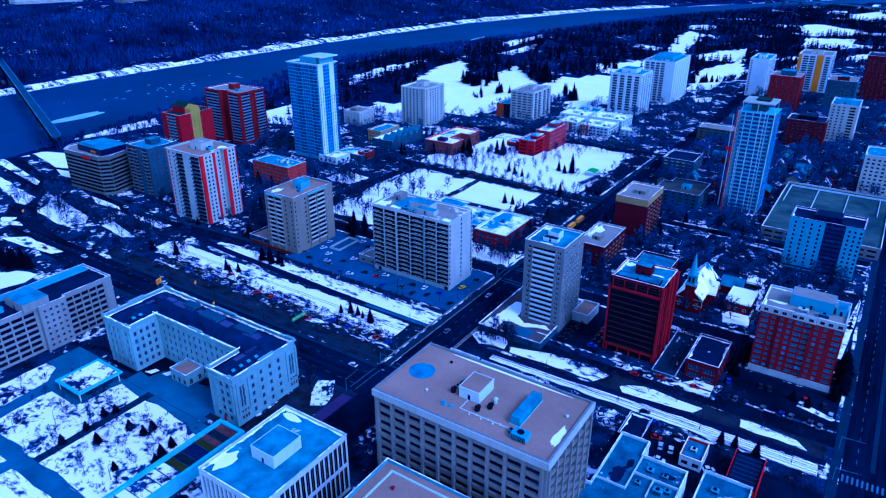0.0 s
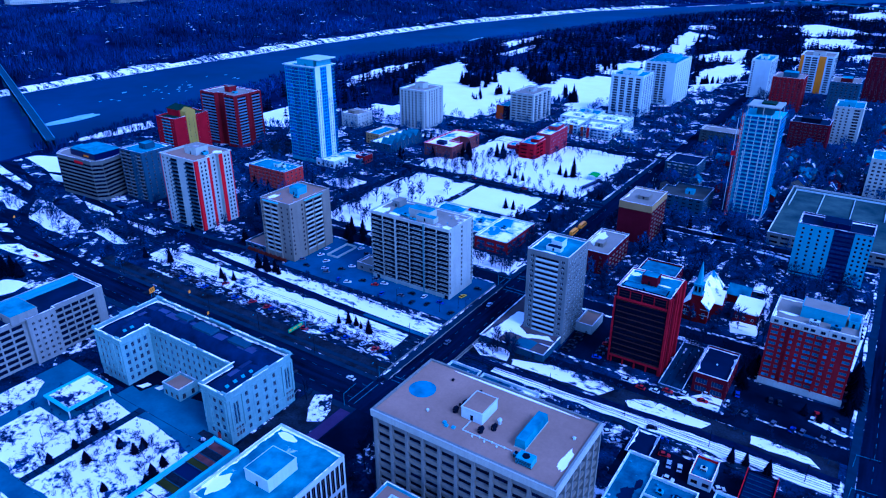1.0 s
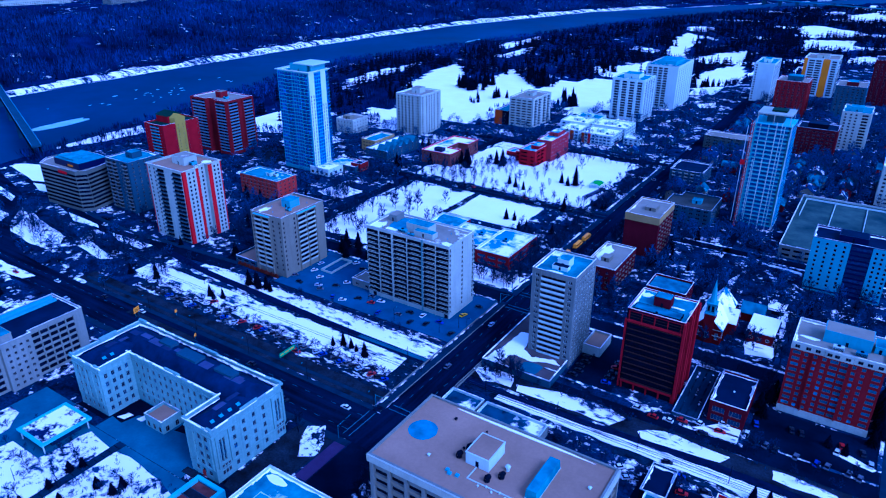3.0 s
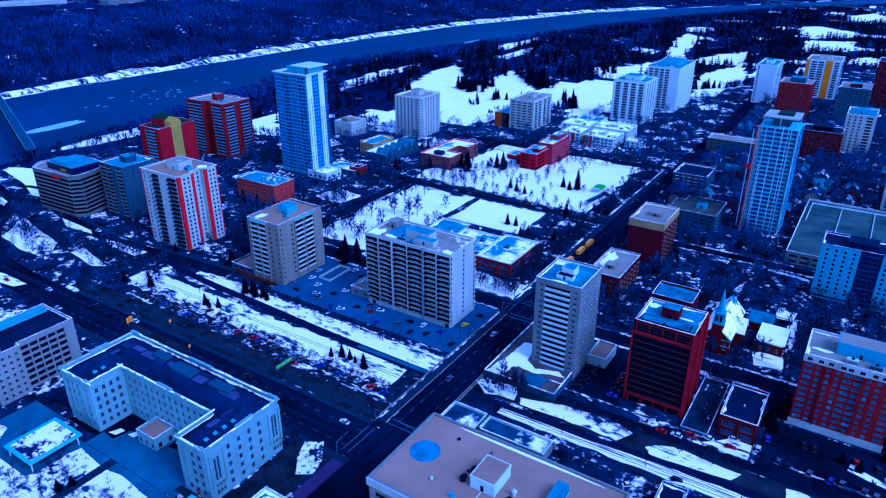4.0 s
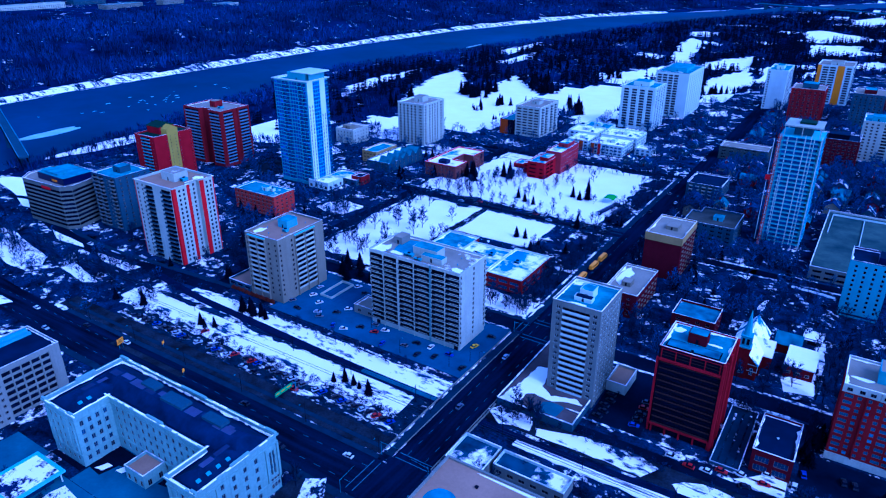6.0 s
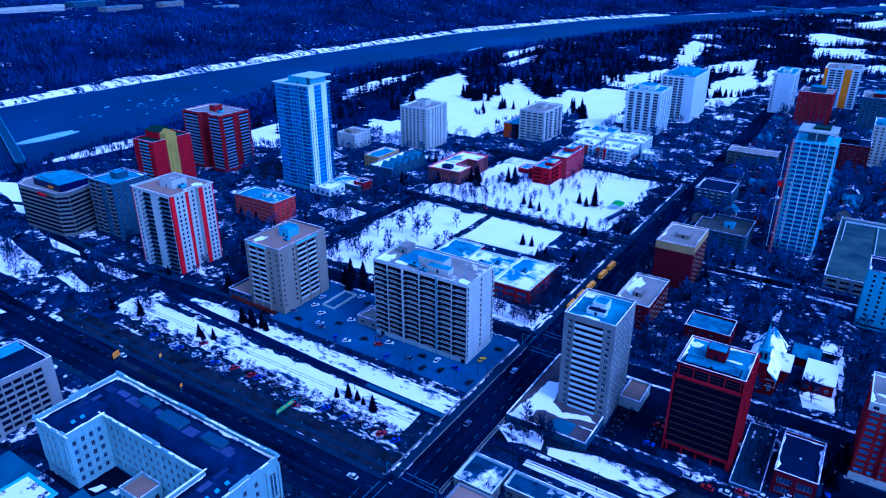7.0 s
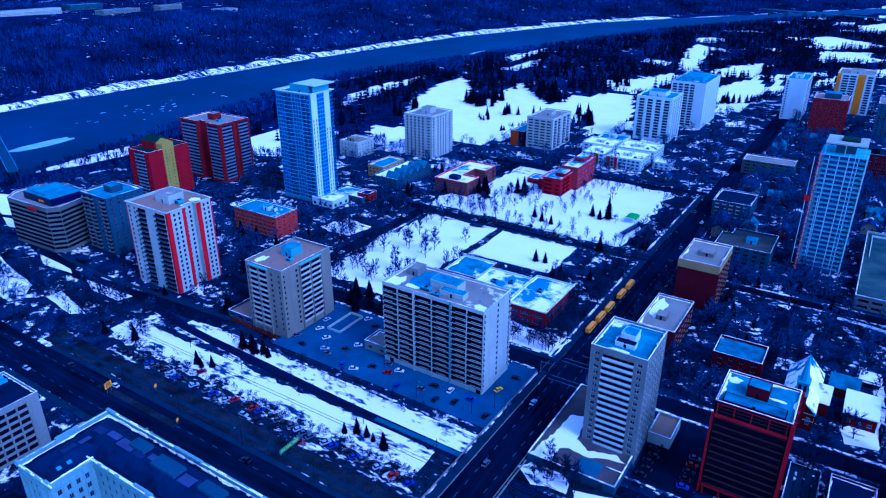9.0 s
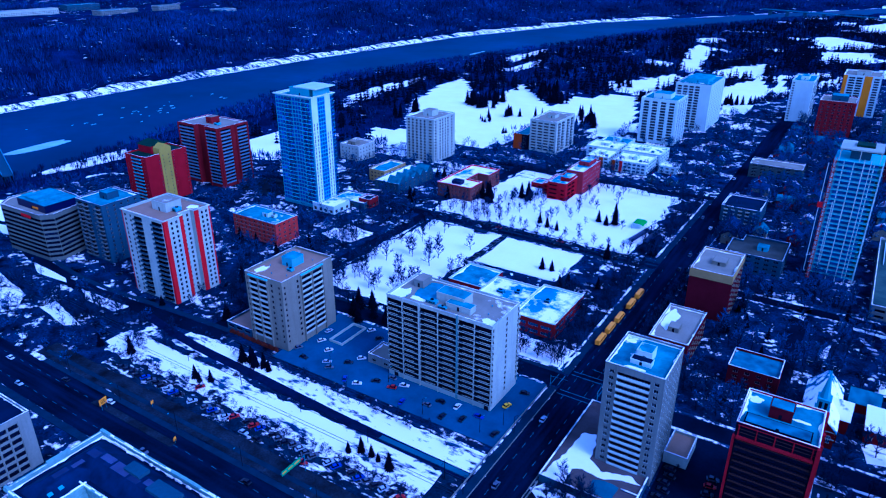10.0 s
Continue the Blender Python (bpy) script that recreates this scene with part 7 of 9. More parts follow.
for x, y, h, r in ((15, 9, 1.0, 0.45), (37, 16, 2.2, 0.7), (13, 27, 0.8, 0.5), (28, 25, 0.8, 0.5), (59, 22, 1.0, 0.5), (22, 17, 0.8, 0.4), (24, 27, 0.6, 0.3)):
    vent(T_, x, y, h, r, WHITEP if h > 0.9 else DARKM)
for x, y in ((22.5, 13.4), (23.4, 17.6), (36.8, 12.6), (34, 9.4)):
    b = Build()
    b.tube((x, y, 45.6), (x, y, 46.6), 0.9, 0.9, 10, 0)
    b.tube((x, y, 46.6), (x + 0.7, y + 0.3, 47.5), 0.95, 0.7, 10, 0, True)
    part("fan_hood", b, DARKM, T_, "dark metal fan hood")
for x, y in ((22, 6.5), (23.2, 5.6), (25.5, 6.0)):
    b = Build()
    b.box(x, y, 45.5, x + 1.2, y + 1.2, 46.1, 0, 0.1)
    part("roof_hatch", b, BLUEP, T_)
for x0, y0, x1, y1 in ((29.0, 7.2, 46.0, 7.45), (28.8, 7.2, 29.05, 12.3)):
    b = Build()
    b.box(x0, y0, 45.52, x1, y1, 45.75)
    part("roof_pipe", b, WHITEP, T_)
for k in range(6):
    vent(T_, 33 + k * 2.1, 6.2 + (k % 2) * 0.9, 0.7, 0.3, WHITEP)
patch(T_, 60.6, 12, 1.3, 5.5, SNOWM, 0.03, 44)
patch(T_, 32, 32, 22, 0.5, SNOWM, 0.03, 45, rag=0.1)
# near lower roof
T_ = building("office_wing", "lower office wing with a brown gravel roof and white kerb", [(58, -140), (100, -140), (100, -84), (58, -84)], 29, CONC, ROOF_TAN, {1: [win(8, 7, 4, 1.7, 3, 3.6, 1, 55)]}, category="office wing", cap=BLUEP)
b = Build()
b.box(4, 0.5, 28.1, 4.5, 53, 28.7)
b.box(4.5, 52.5, 28.1, 41, 53, 28.7)
part("roof_kerb", b, WHITEP, T_)
vent(T_, 9, 47, 1.2, 0.6, BRICK)
vent(T_, 14, 44, 0.6, 0.4)
# shops at the lower right
T_ = building("shop_block", "white commercial block with stained wet roofs", [(108, -60), (137, -60), (137, -17), (121, -17), (121, -9), (110.5, -9), (110.5, -40), (108, -40)], 12, WHITEP, ROOF_SHOP, {0: [win(6, 3, 1.6, 1.6, 2, 3.3, 1, 28)], 3: [win(3, 3, 1.2, 1.6, 2, 3.3, 0.5, 7.5)], 5: [win(6, 3, 1.0, 1.6, 2, 3.3, 1, 30, mull=0)]}, category="shop building")
for x0, y0, x1, y1 in ((13.0, 24, 13.4, 50.5), (13.4, 33, 28.4, 33.4), (20, 24, 20.4, 33), (2.8, 24, 13.0, 24.3)):
    b = Build()
    b.box(x0, y0, 11.1, x1, y1, 12.1)
    part("fire_wall", b, WHITEP, T_, "low white wall dividing the roof")
for k, (x, y, rx, ry) in enumerate(((8.5, 30, 2.6, 4.2), (10.5, 37, 1.2, 3.0), (24, 38, 2.4, 1.4))):
    patch(T_, x, y, rx, ry, ROOF_DARK, 0.025, 80 + k, "damp_stain", 0.3, "dark damp stain on the roof")
for x, y, w, d, h in ((21.5, 27, 3.0, 2.2, 2.0), (24.6, 29, 2.2, 1.8, 1.5), (15, 28, 2.0, 1.6, 1.3), (16.5, 36, 2.4, 2, 1.2), (22, 36, 2, 1.6, 1.0)):
    roof_unit(T_, x, y, w, d, h, BLUEP)
for x, y in ((4.5, 46), (7, 20), (16, 40), (26, 36)):
    vent(T_, x, y, 0.8, 0.35)
T_ = building("kiosk", "small pale service building with a grey roof and pink-red edge", rect(130.5, -1, 138.5, 11), 5, WHITEP, ROOF_TEAL, {0: [win(2, 1, 2.4, 1.8, 1.4, 3, mull=1)]}, category="kiosk", cap=REDP, cap_h=0.2)
roof_unit(T_, 2.5, 5, 2.4, 2.0, 1.1, WHITEP)
T_ = building("low_shop", "low shop with a ribbed black roof and red end walls", rect(148, -6, 158, 12.5), 5.5, REDP, ROOF_DARK, {}, category="shop", cap=DARKC, cap_h=0.15, parapet=0.3, rim=False)
for k in range(7):
    b = Build()
    b.box(0.6, 1.6 + k * 2.5, 5.2, 9.4, 1.75 + k * 2.5, 5.42)
    part("roof_rib", b, CONC_B, T_, "thin pale rib across the roof")
for x in (-0.3, 10.0):
    b = Build()
    b.box(x, -0.2, 0, x + 0.3, 18.7, 6.3)
    part("end_wall", b, REDP, T_, "bright red end wall")
T_ = building("low_shop", "low shop with a wet blue roof", rect(141, -40, 157, -6.4), 7, CONC_W, ROOF_SHOP, {0: [win(4, 1, 2.5, 2, 1, 3)]}, category="shop", cap=WHITEP)
roof_unit(T_, 4, 24, 2.6, 2.2, 1.4, BLUEP)
patch(T_, 9, 18, 3, 4, ROOF_DARK, 0.025, 85, "damp_stain", 0.3, "dark damp stain on the roof")
building("shed", "low shed with a dark roof", rect(107, -3, 116, 13), 6, DARKC, ROOF_DARK, {}, category="shed", cap=CONC_B)
building("low_shop", "low flat building with snow on its roof", rect(37, 3, 65, 12), 5, CONC_G, ROOF_MELT, {0: [win(6, 1, 2.5, 1.5, 1.4, 3)]}, category="shop", cap=WHITEP)
building("low_shop", "low flat building beside the street corner", rect(20, -3, 35.5, 12.5), 5, CONC_G, ROOF_MELT, {0: [win(4, 1, 2.5, 1.5, 1.4, 3)]}, category="shop", cap=WHITEP)


# ---- church, hall and houses ----
def gable_roof(b, x0, y0, x1, y1, z, h, along_x, mi=0, over=0.5, thick=0.2):
    if along_x:
        ym = (y0 + y1) / 2
        a = [((x0 - over, y0 - over, z - 0.3), (x1 + over, y0 - over, z - 0.3), (x1 + over, ym, z + h), (x0 - over, ym, z + h)),
             ((x1 + over, y1 + over, z - 0.3), (x0 - over, y1 + over, z - 0.3), (x0 - over, ym, z + h), (x1 + over, ym, z + h))]
    else:
        xm = (x0 + x1) / 2
        a = [((x1 + over, y0 - over, z - 0.3), (x1 + over, y1 + over, z - 0.3), (xm, y1 + over, z + h), (xm, y0 - over, z + h)),
             ((x0 - over, y1 + over, z - 0.3), (x0 - over, y0 - over, z - 0.3), (xm, y0 - over, z + h), (xm, y1 + over, z + h))]
    for q in a:
        b.face(q, mi)
        low = [(x, y, zz - thick) for x, y, zz in q]
        b.face(low[::-1], mi)
        for i in range(4):
            j = (i + 1) % 4
            b.face([low[i], low[j], q[j], q[i]], mi)


def gable_ends(b, x0, y0, x1, y1, z, h, along_x, mi=0):
    if along_x:
        ym = (y0 + y1) / 2
        b.face([(x0, y1, z), (x0, y0, z), (x0, ym, z + h)], mi)
        b.face([(x1, y0, z), (x1, y1, z), (x1, ym, z + h)], mi)
    else:
        xm = (x0 + x1) / 2
        b.face([(x0, y0, z), (x1, y0, z), (xm, y0, z + h)], mi)
        b.face([(x1, y1, z), (x0, y1, z), (xm, y1, z + h)], mi)


t = thing("church", "red brick church with steep snow-covered gables and a small spire", "church", pose(94, 118, 0))
b = Build()
b.box(0, 0, 0, 13, 34, 8)
gable_ends(b, 0, 0, 13, 34, 8, 7.4, False)
part("wall", b, BRICK_C, t)
b = Build()
b.box(13.02, 13, 0, 17, 22, 7)
gable_ends(b, 9, 13, 17, 22, 7, 6, True)
part("transept_wall", b, BRICK_C, t)
b = Build()
gable_roof(b, 0, 0, 13, 34, 8, 7.4, False)
part("roof", b, ROOF_WHITE, t, "steep roof under snow")
b = Build()
gable_roof(b, 8, 13, 17, 22, 7, 6, True)
part("transept_roof", b, ROOF_WHITE, t, "steep transept roof under snow")
b = Build()
b.box(4.0, -0.6, 0, 9.0, 4.4, 15.5)
part("tower", b, BRICK_C, t)
b = Build()
b.box(3.8, -0.8, 15.5, 9.2, 4.6, 16.1)
b.box(4.3, -0.3, 16.1, 8.7, 4.1, 21.0)
b.box(4.0, -0.6, 21.0, 9.0, 4.4, 21.5)
part("belfry", b, BLUEP, t, "pale blue boarded belfry")
for x in (5.0, 6.9):
    b = Build()
    b.box(x, -0.42, 17.2, x + 1.1, -0.31, 20.2)
    part("louvre", b, DARKM, t, "dark belfry louvre")
    b = Build()
    b.box(8.71, x - 4.2, 17.2, 8.82, x - 3.1, 20.2)
    part("louvre", b, DARKM, t, "dark belfry louvre")
b = Build()
b.tube((6.5, 1.9, 21.4), (6.5, 1.9, 33.5), 2.0, 0.08, 8)
part("spire", b, BLUEP, t, "pale blue metal spire")
for x0, z0, w in ((-0.1, 7.6, 4.0), (9.1, 7.6, 4.0), (-0.1, 4.4, 4.0), (9.1, 4.4, 4.0)):
    b = Build()
    b.box(x0, -0.15, z0, x0 + w, -0.01, z0 + 0.35)
    part("string_course", b, CONC_W, t)
for y in (5, 11, 26, 31):
    b = Build()
    b.box(13.01, y, 0, 13.9, y + 0.9, 6.8)
    part("buttress", b, BRICK_C, t)
me = window_mesh(1.4, 3.4, 0.1, 1, WHITEP, GLASS_B, True)
for x, y in ((1.2, -0.13), (5.8, -0.73), (10.3, -0.13)):
    part("window", me, None, t, "", pose(x, y, 2.6))
for k in range(3):
    part("window", me, None, t, "", pose(13.13, 2 + k * 3, 2.6, 0, 0, 90))
t = thing("church_hall", "brick church hall with a snowy flat roof", "hall", pose(117, 130, 0))
b = Build()
b.box(0, 0, 0, 12, 18, 6)
part("wall", b, BRICK_C, t)
b = Build()
b.box(-0.5, -0.5, 6, 12.5, 18.5, 6.5)
part("roof", b, SNOWM, t, "thick snow on a flat roof")
me = window_mesh(1.6, 1.5, 0.1, 1, WHITEP, GLASS, True)
for k in range(3):
    part("window", me, None, t, "", pose(1.2 + k * 3.8, -0.13, 2))
t = thing("garage", "small garage with a snow-covered low roof", "garage", pose(121, 165, 0))
b = Build()
b.box(0, 0, 0, 8, 10, 3)
gable_ends(b, 0, 0, 8, 10, 3, 1.2, True)
part("wall", b, CONC_B, t)
b = Build()
gable_roof(b, 0, 0, 8, 10, 3, 1.2, True)
part("roof", b, SNOWM, t, "low roof under snow")
b = Build()
b.box(2, -0.1, 0.1, 6, -0.01, 2.4)
part("garage_door", b, DARKM, t)
t = thing("vestry", "blue-roofed vestry beside the church", "vestry", pose(110, 150, 0))
b = Build()
b.box(0, 0, 0, 11, 10, 5)
gable_ends(b, 0, 0, 11, 10, 5, 4, True)
part("wall", b, BRICK_C, t)
b = Build()
gable_roof(b, 0, 0, 11, 10, 5, 4, True)
part("roof", b, ROOF_TEAL, t)


def house(x, y, w, d, h, rise, rz, wall_m, roof_m, label):
    t = thing("house", label, "house", pose(x, y, ground_z(x, y) - 0.1, 0, 0, rz), "houses on the residential streets")
    b = Build()
    b.box(0, 0, 0, w, d, h)
    gable_ends(b, 0, 0, w, d, h, rise, w > d)
    part("wall", b, wall_m, t)
    b = Build()
    gable_roof(b, 0, 0, w, d, h, rise, w > d, 0, 0.6)
    part("roof", b, roof_m, t)
    me = window_mesh(1.3, 1.3, 0.1, 1, WHITEP, GLASS, True)
    for k in range(2):
        part("window", me, None, t, "", pose(w * (0.2 + 0.42 * k), -0.13, h - 2.0))
        part("window", me, None, t, "", pose(w + 0.13, d * (0.2 + 0.42 * k), h - 2.0, 0, 0, 90))
    b = Build()
    b.box(w * 0.45, -0.12, 0.2, w * 0.45 + 1, -0.01, 2.3)
    part("door", b, BRICK_D, t)
    b = Build()
    b.box(w * 0.3, d * 0.4, h + rise * 0.3, w * 0.3 + 0.8, d * 0.4 + 0.8, h + rise + 1.0)
    part("chimney", b, BRICK, t)
    return t


random.seed(21)
WALLS = [(OFFTAN, "dull grey"), (CONC_B, "grey-blue"), (BRICK_D, "dark brick"), (TAN, "tan"), (BRICK, "red brick")]
SHINGLE = surface("frosted_shingles", (0.003, 0.02, 0.05), 0.8, 0.4, 0.3, 1.5, 0.3, second=(0.008, 0.05, 0.12), snow=0.36, snow_scale=0.35)
ROOFS = [(SHINGLE, "frosted shingle roof"), (ROOF_DARK, "dark shingle roof"), (SHINGLE, "snow-flecked shingle roof"), (ROOF_TEAL, "wet blue roof"), (ROOF_DARK, "black shingle roof")]
lots = [(x, y) for y in range(308, 700, 19) for x in (22, 42, 63, 92, 110, 132, 156)]
KEEP = [(9, 350, 45, 388), (8, 468, 56, 500), (80, 486, 124, 526), (112, 525, 146, 570), (76, 278, 108, 312), (110, 240, 184, 356), (38, 640, 80, 690), (96, 645, 134, 694), (155, 375, 185, 412), (30, 262, 70, 304), (4, 712, 32, 768)]
n_house = 0
for x, y in lots:
    w, d = random.uniform(8, 12), random.uniform(9, 14)
    if any(a - 14 < x < c + 2 and e - 14 < y < g + 2 for a, e, c, g in KEEP) or random.random() < 0.16:
        continue
    (wm, wl), (rm, rl) = random.choice(WALLS), random.choice(ROOFS)
    house(x + random.uniform(-2, 2), y + random.uniform(-2, 2), w, d, random.uniform(4.5, 6.5), random.uniform(2.5, 4), 0, wm, rm, wl + " house with a " + rl)
for x, y in [(-60, 420), (-45, 420), (-60, 560), (-40, 600), (-48, 640), (-26, 470), (-24, 500), (-30, 540)]:
    house(x, y, 9, 11, 4.5, 2.8, 0, CONC_B, SHINGLE, "grey-blue house with a frosted roof above the valley")


# ---- trees ----
def conifer_parts(seed, tiers=9):
    """Trunk and crown of a spruce one metre high and about 0.36 wide."""
    rg = random.Random(seed)
    tr, cr = Build(), Build()
    tr.tube((0, 0, 0), (0, 0, 0.9), 0.022, 0.004, 6)
    for k in range(tiers):
        z = 0.06 + 0.88 * (k / tiers) ** 0.95
        r = 0.24 * (1 - k / tiers) ** 0.85 + 0.012
        n = 11 - k // 2 if tiers > 6 else 6
        top = (0, 0, min(1.0, z + 0.17 - 0.05 * k / tiers))
        ring = []
        for i in range(2 * n):
            a = math.pi * i / n + rg.uniform(-0.12, 0.12) + k
            rr = r * (rg.uniform(0.85, 1.2) if i % 2 else rg.uniform(0.45, 0.7))
            ring.append((rr * math.cos(a), rr * math.sin(a), z - (0.035 if i % 2 else -0.01) + rg.uniform(-0.01, 0.01)))
        for p, q in zip(ring, ring[1:] + ring[:1]):
            cr.face([p, q, top])
    return tr, cr


def bare_parts(seed, twigs=900, tw_w=0.0042, sides=4):
    """Limbs and twigs of a leafless tree one metre high: a leader with limbs at many heights and an oval, uneven crown."""
    rg = random.Random(seed)
    tr, tw = Build(), Build()
    spine = [Vector((0, 0, 0))]
    for k in range(5):
        spine.append(spine[-1] + Vector((rg.uniform(-0.025, 0.025), rg.uniform(-0.025, 0.025), 0.15)))
    for k in range(5):
        tr.tube(spine[k], spine[k + 1], 0.022 - 0.0042 * k, 0.0178 - 0.0042 * k, sides)
    limbs = []
    for i in range(11):
        u = 1.1 + 3.7 * i / 10
        k = min(4, int(u))
        o = spine[k] + (spine[k + 1] - spine[k]) * (u - k)
        a, e = 2.4 * i + rg.uniform(-0.5, 0.5), rg.uniform(0.55, 0.95) + 0.04 * i
        d = Vector((math.cos(a) * math.cos(e), math.sin(a) * math.cos(e), math.sin(e)))
        mid = o + d * (rg.uniform(0.17, 0.25) * (1 - 0.045 * i))
        tr.tube(o, mid, 0.010 - 0.0005 * i, 0.005, 3)
        limbs.append((o, mid))
        for _ in range(3):
            f = (d + Vector((rg.uniform(-0.6, 0.6), rg.uniform(-0.6, 0.6), rg.uniform(-0.15, 0.7)))).normalized()
            tip = mid + f * rg.uniform(0.1, 0.21)
            tr.tube(mid, tip, 0.0045, 0.002, 3)
            limbs += [(mid, tip)] * 2
    for _ in range(twigs):
        p, q = rg.choice(limbs)
        o = p + (q - p) * rg.uniform(0.15, 1.0)
        f = ((q - p).normalized() * 0.8 + Vector((rg.uniform(-1, 1), rg.uniform(-1, 1), rg.uniform(-0.3, 1.1)))).normalized() * rg.uniform(0.07, 0.17)
        w = f.cross(Vector((rg.uniform(-1, 1), rg.uniform(-1, 1), rg.uniform(-1, 1)))).normalized() * tw_w
        tw.face([o - w, o + w, o + f])
    return tr, tw


CON = [tuple(q.mesh(n, m) for q, n, m in zip(conifer_parts(s), ("trunk", "crown"), (BARK, NEEDLE))) for s in (1, 2, 3)]
BARE = [tuple(q.mesh(n, m) for q, n, m in zip(bare_parts(s), ("trunk", "crown"), (BARK, TWIG))) for s in (4, 5, 6, 7)]


def conifer(x, y, h, k=0, wide=1.0, label="dark green spruce standing in the snow"):
    t = thing("spruce_tree", label, "tree", pose(x, y, ground_z(x, y) - 0.1, 0, 0, (x * 37 + y * 11) % 360), "spruces")
    for n, me in zip(("trunk", "crown"), CON[k % 3]):
        part(n, me, None, t, "", Matrix.Diagonal((h * wide * 1.12, h * wide * 1.12, h, 1)))


def bare(x, y, h, k=0, label="leafless dark deciduous tree"):
    t = thing("bare_tree", label, "tree", pose(x, y, ground_z(x, y) - 0.1, 0, 0, (x * 53 + y * 17) % 360), "leafless trees")
    for n, me in zip(("trunk", "crown"), BARE[k % 4]):
        part(n, me, None, t, "", Matrix.Diagonal((h * 1.2, h * 1.2, h * 1.2, 1)))


for i, (x, y, h) in enumerate([(-51, 15, 6), (-47, 18, 8), (-42, 18, 6.5), (-38, 17, 5), (-32, 16, 9), (-134, 37, 11), (-130, 39, 10), (-126, 37, 10.5), (-122, 39, 9), (-118, 38, 7), (-185, 13, 10), (-204, 9, 8), (-142, 16, 8), (-134, 18, 7), (-138, 15, 6),
                               (141, 20, 7.5), (146, 21, 7), (154, 20, 8), (-46, 301, 19), (-204, 313, 14), (-199, 316, 15), (-192, 316, 13), (-190, 309, 12), (-157, 296, 11), (-143, 293, 15), (-148, 298, 12), (-58, 206, 9), (-52, 207, 8), (-58, 301, 10),
                               (-51, 297, 9), (-30, 242, 12), (-159, 228, 7), (-118, 100, 13), (-112, 96, 11), (-121, 108, 14), (-115, 112, 12), (-108, 104, 10), (-98, 102, 12), (-247, 138, 11), (-300, 420, 12), (-158, 160, 6), (-84, 270, 9), (-76, 268, 8), (-92, 275, 9),
                               (-7, 262, 12), (-153, 300, 14), (-150, 306, 15), (-147, 302, 13), (-154, 310, 12), (-128, 318, 14), (-124, 322, 15), (-121, 316, 13), (-38, 186, 11), (-34, 189, 12), (-30, 184, 10), (-190, 110, 12), (-186, 118, 13), (-199, 96, 11), (-178, 128, 10), (-205, 130, 12), (-232, 138, 10), (-196, 150, 13), (-192, 262, 12), (-200, 268, 11), (24, 180, 11), (28, 186, 12), (22, 190, 10), (60, 200, 9), (72, 170, 9), (156, 112, 12), (162, 118, 11), (140, 172, 10), (-214, 52, 7), (-172, 60, 9), (-176, 64, 8), (24, 250, 11), (26, 240, 9), (52, 190, 10), (55, 215, 12), (-20, 200, 8), (-176, 300, 12), (-176, 285, 11)]):
    conifer(x, y, h, i, 1.0 if h < 16 else 0.75)
for i, (x, y, h) in enumerate([(-74, -123, 5.5), (-74, -113, 5), (-63, -115, 6), (-76, -104, 5.5), (-74, -100, 5), (-60, -103, 5.5), (-52, -102, 5.5), (-52, -98, 5.5), (-35, -106, 7), (-37, -100, 5.5), (-44, -120, 4.5), (-33, -110, 6)]):
    conifer(x, y, h, i, 1.5, "bushy dark spruce in the snowy plaza")

random.seed(31)
spots = []
spots += [(-5.5 + random.uniform(-0.5, 0.5), y, 8) for y in range(116, 240, 9)] + [(-5.5, y, 9) for y in range(258, 392, 9)]
spots += [(21 + random.uniform(-1, 1), y, 10) for y in range(112, 232, 9)] + [(22, y, 10) for y in range(245, 400, 11)]
spots += [(x, 240 + random.uniform(-1, 1), 8) for x in range(-160, -6, 9)] + [(x, 257 + random.uniform(-1, 1), 7) for x in range(-165, -10, 10)]
spots += [(random.uniform(-160, -108), random.uniform(125, 232), random.uniform(8, 13)) for _ in range(20)]
spots += [(random.uniform(-165, -30), random.uniform(262, 380), random.uniform(6, 10)) for _ in range(18)]
spots += [(x, 95 + random.uniform(-1, 2), 8) for x in range(-66, -10, 8)] + [(x, 115, 8) for x in range(-90, -8, 9)]
spots += [(random.uniform(-245, -205), random.uniform(14, 34), random.uniform(9, 13)) for _ in range(8)]
spots += [(random.uniform(-345, -255), random.uniform(2, 30), random.uniform(8, 12)) for _ in range(14)]
spots += [(28, -60, 12), (35, -50, 13), (40, -66, 11), (30, -42, 12), (24, -52, 10), (39, -44, 12), (-46, 128, 9), (-30, 124, 9), (90, 112, 10), (100, 114, 9), (88, 140, 10), (112, 122, 8), (135, 140, 11), (118, 126, 9), (140, 112, 11), (150, 124, 11), (104, 168, 10), (70, 132, 9), (58, 124, 9), (48, 126, 9), (36, 130, 9), (132, 86, 8), (134, 94, 9), (26, 44, 9), (30, 37, 10), (36, 36, 10), (40, 34, 9), (-20, -41, 9), (-60, -40, 9), (-90, -40, 8), (-118, -44, 9)]
spots += [(random.uniform(-105, -40), random.uniform(-130, -92), random.uniform(4, 6)) for _ in range(14)]
spots += [(random.uniform(-115, -20), random.uniform(39, 46), random.uniform(2.5, 4.5)) for _ in range(20)]
spots += [(random.uniform(24, 170), random.uniform(36, 43), random.uniform(2.5, 5)) for _ in range(20)]
spots += [(34, 38, 10), (38, 36, 11), (30, 33, 8), (26, 31, 9), (137, 45, 9), (142, 47, 8), (134, 46, 8), (170, 52, 6), (158, 46, 5)]
spots += [(132, 118, 12), (122, 122, 11), (138, 132, 11), (146, 150, 12), (112, 110, 9), (128, 160, 10), (-125, 150, 13), (-120, 185, 12)]
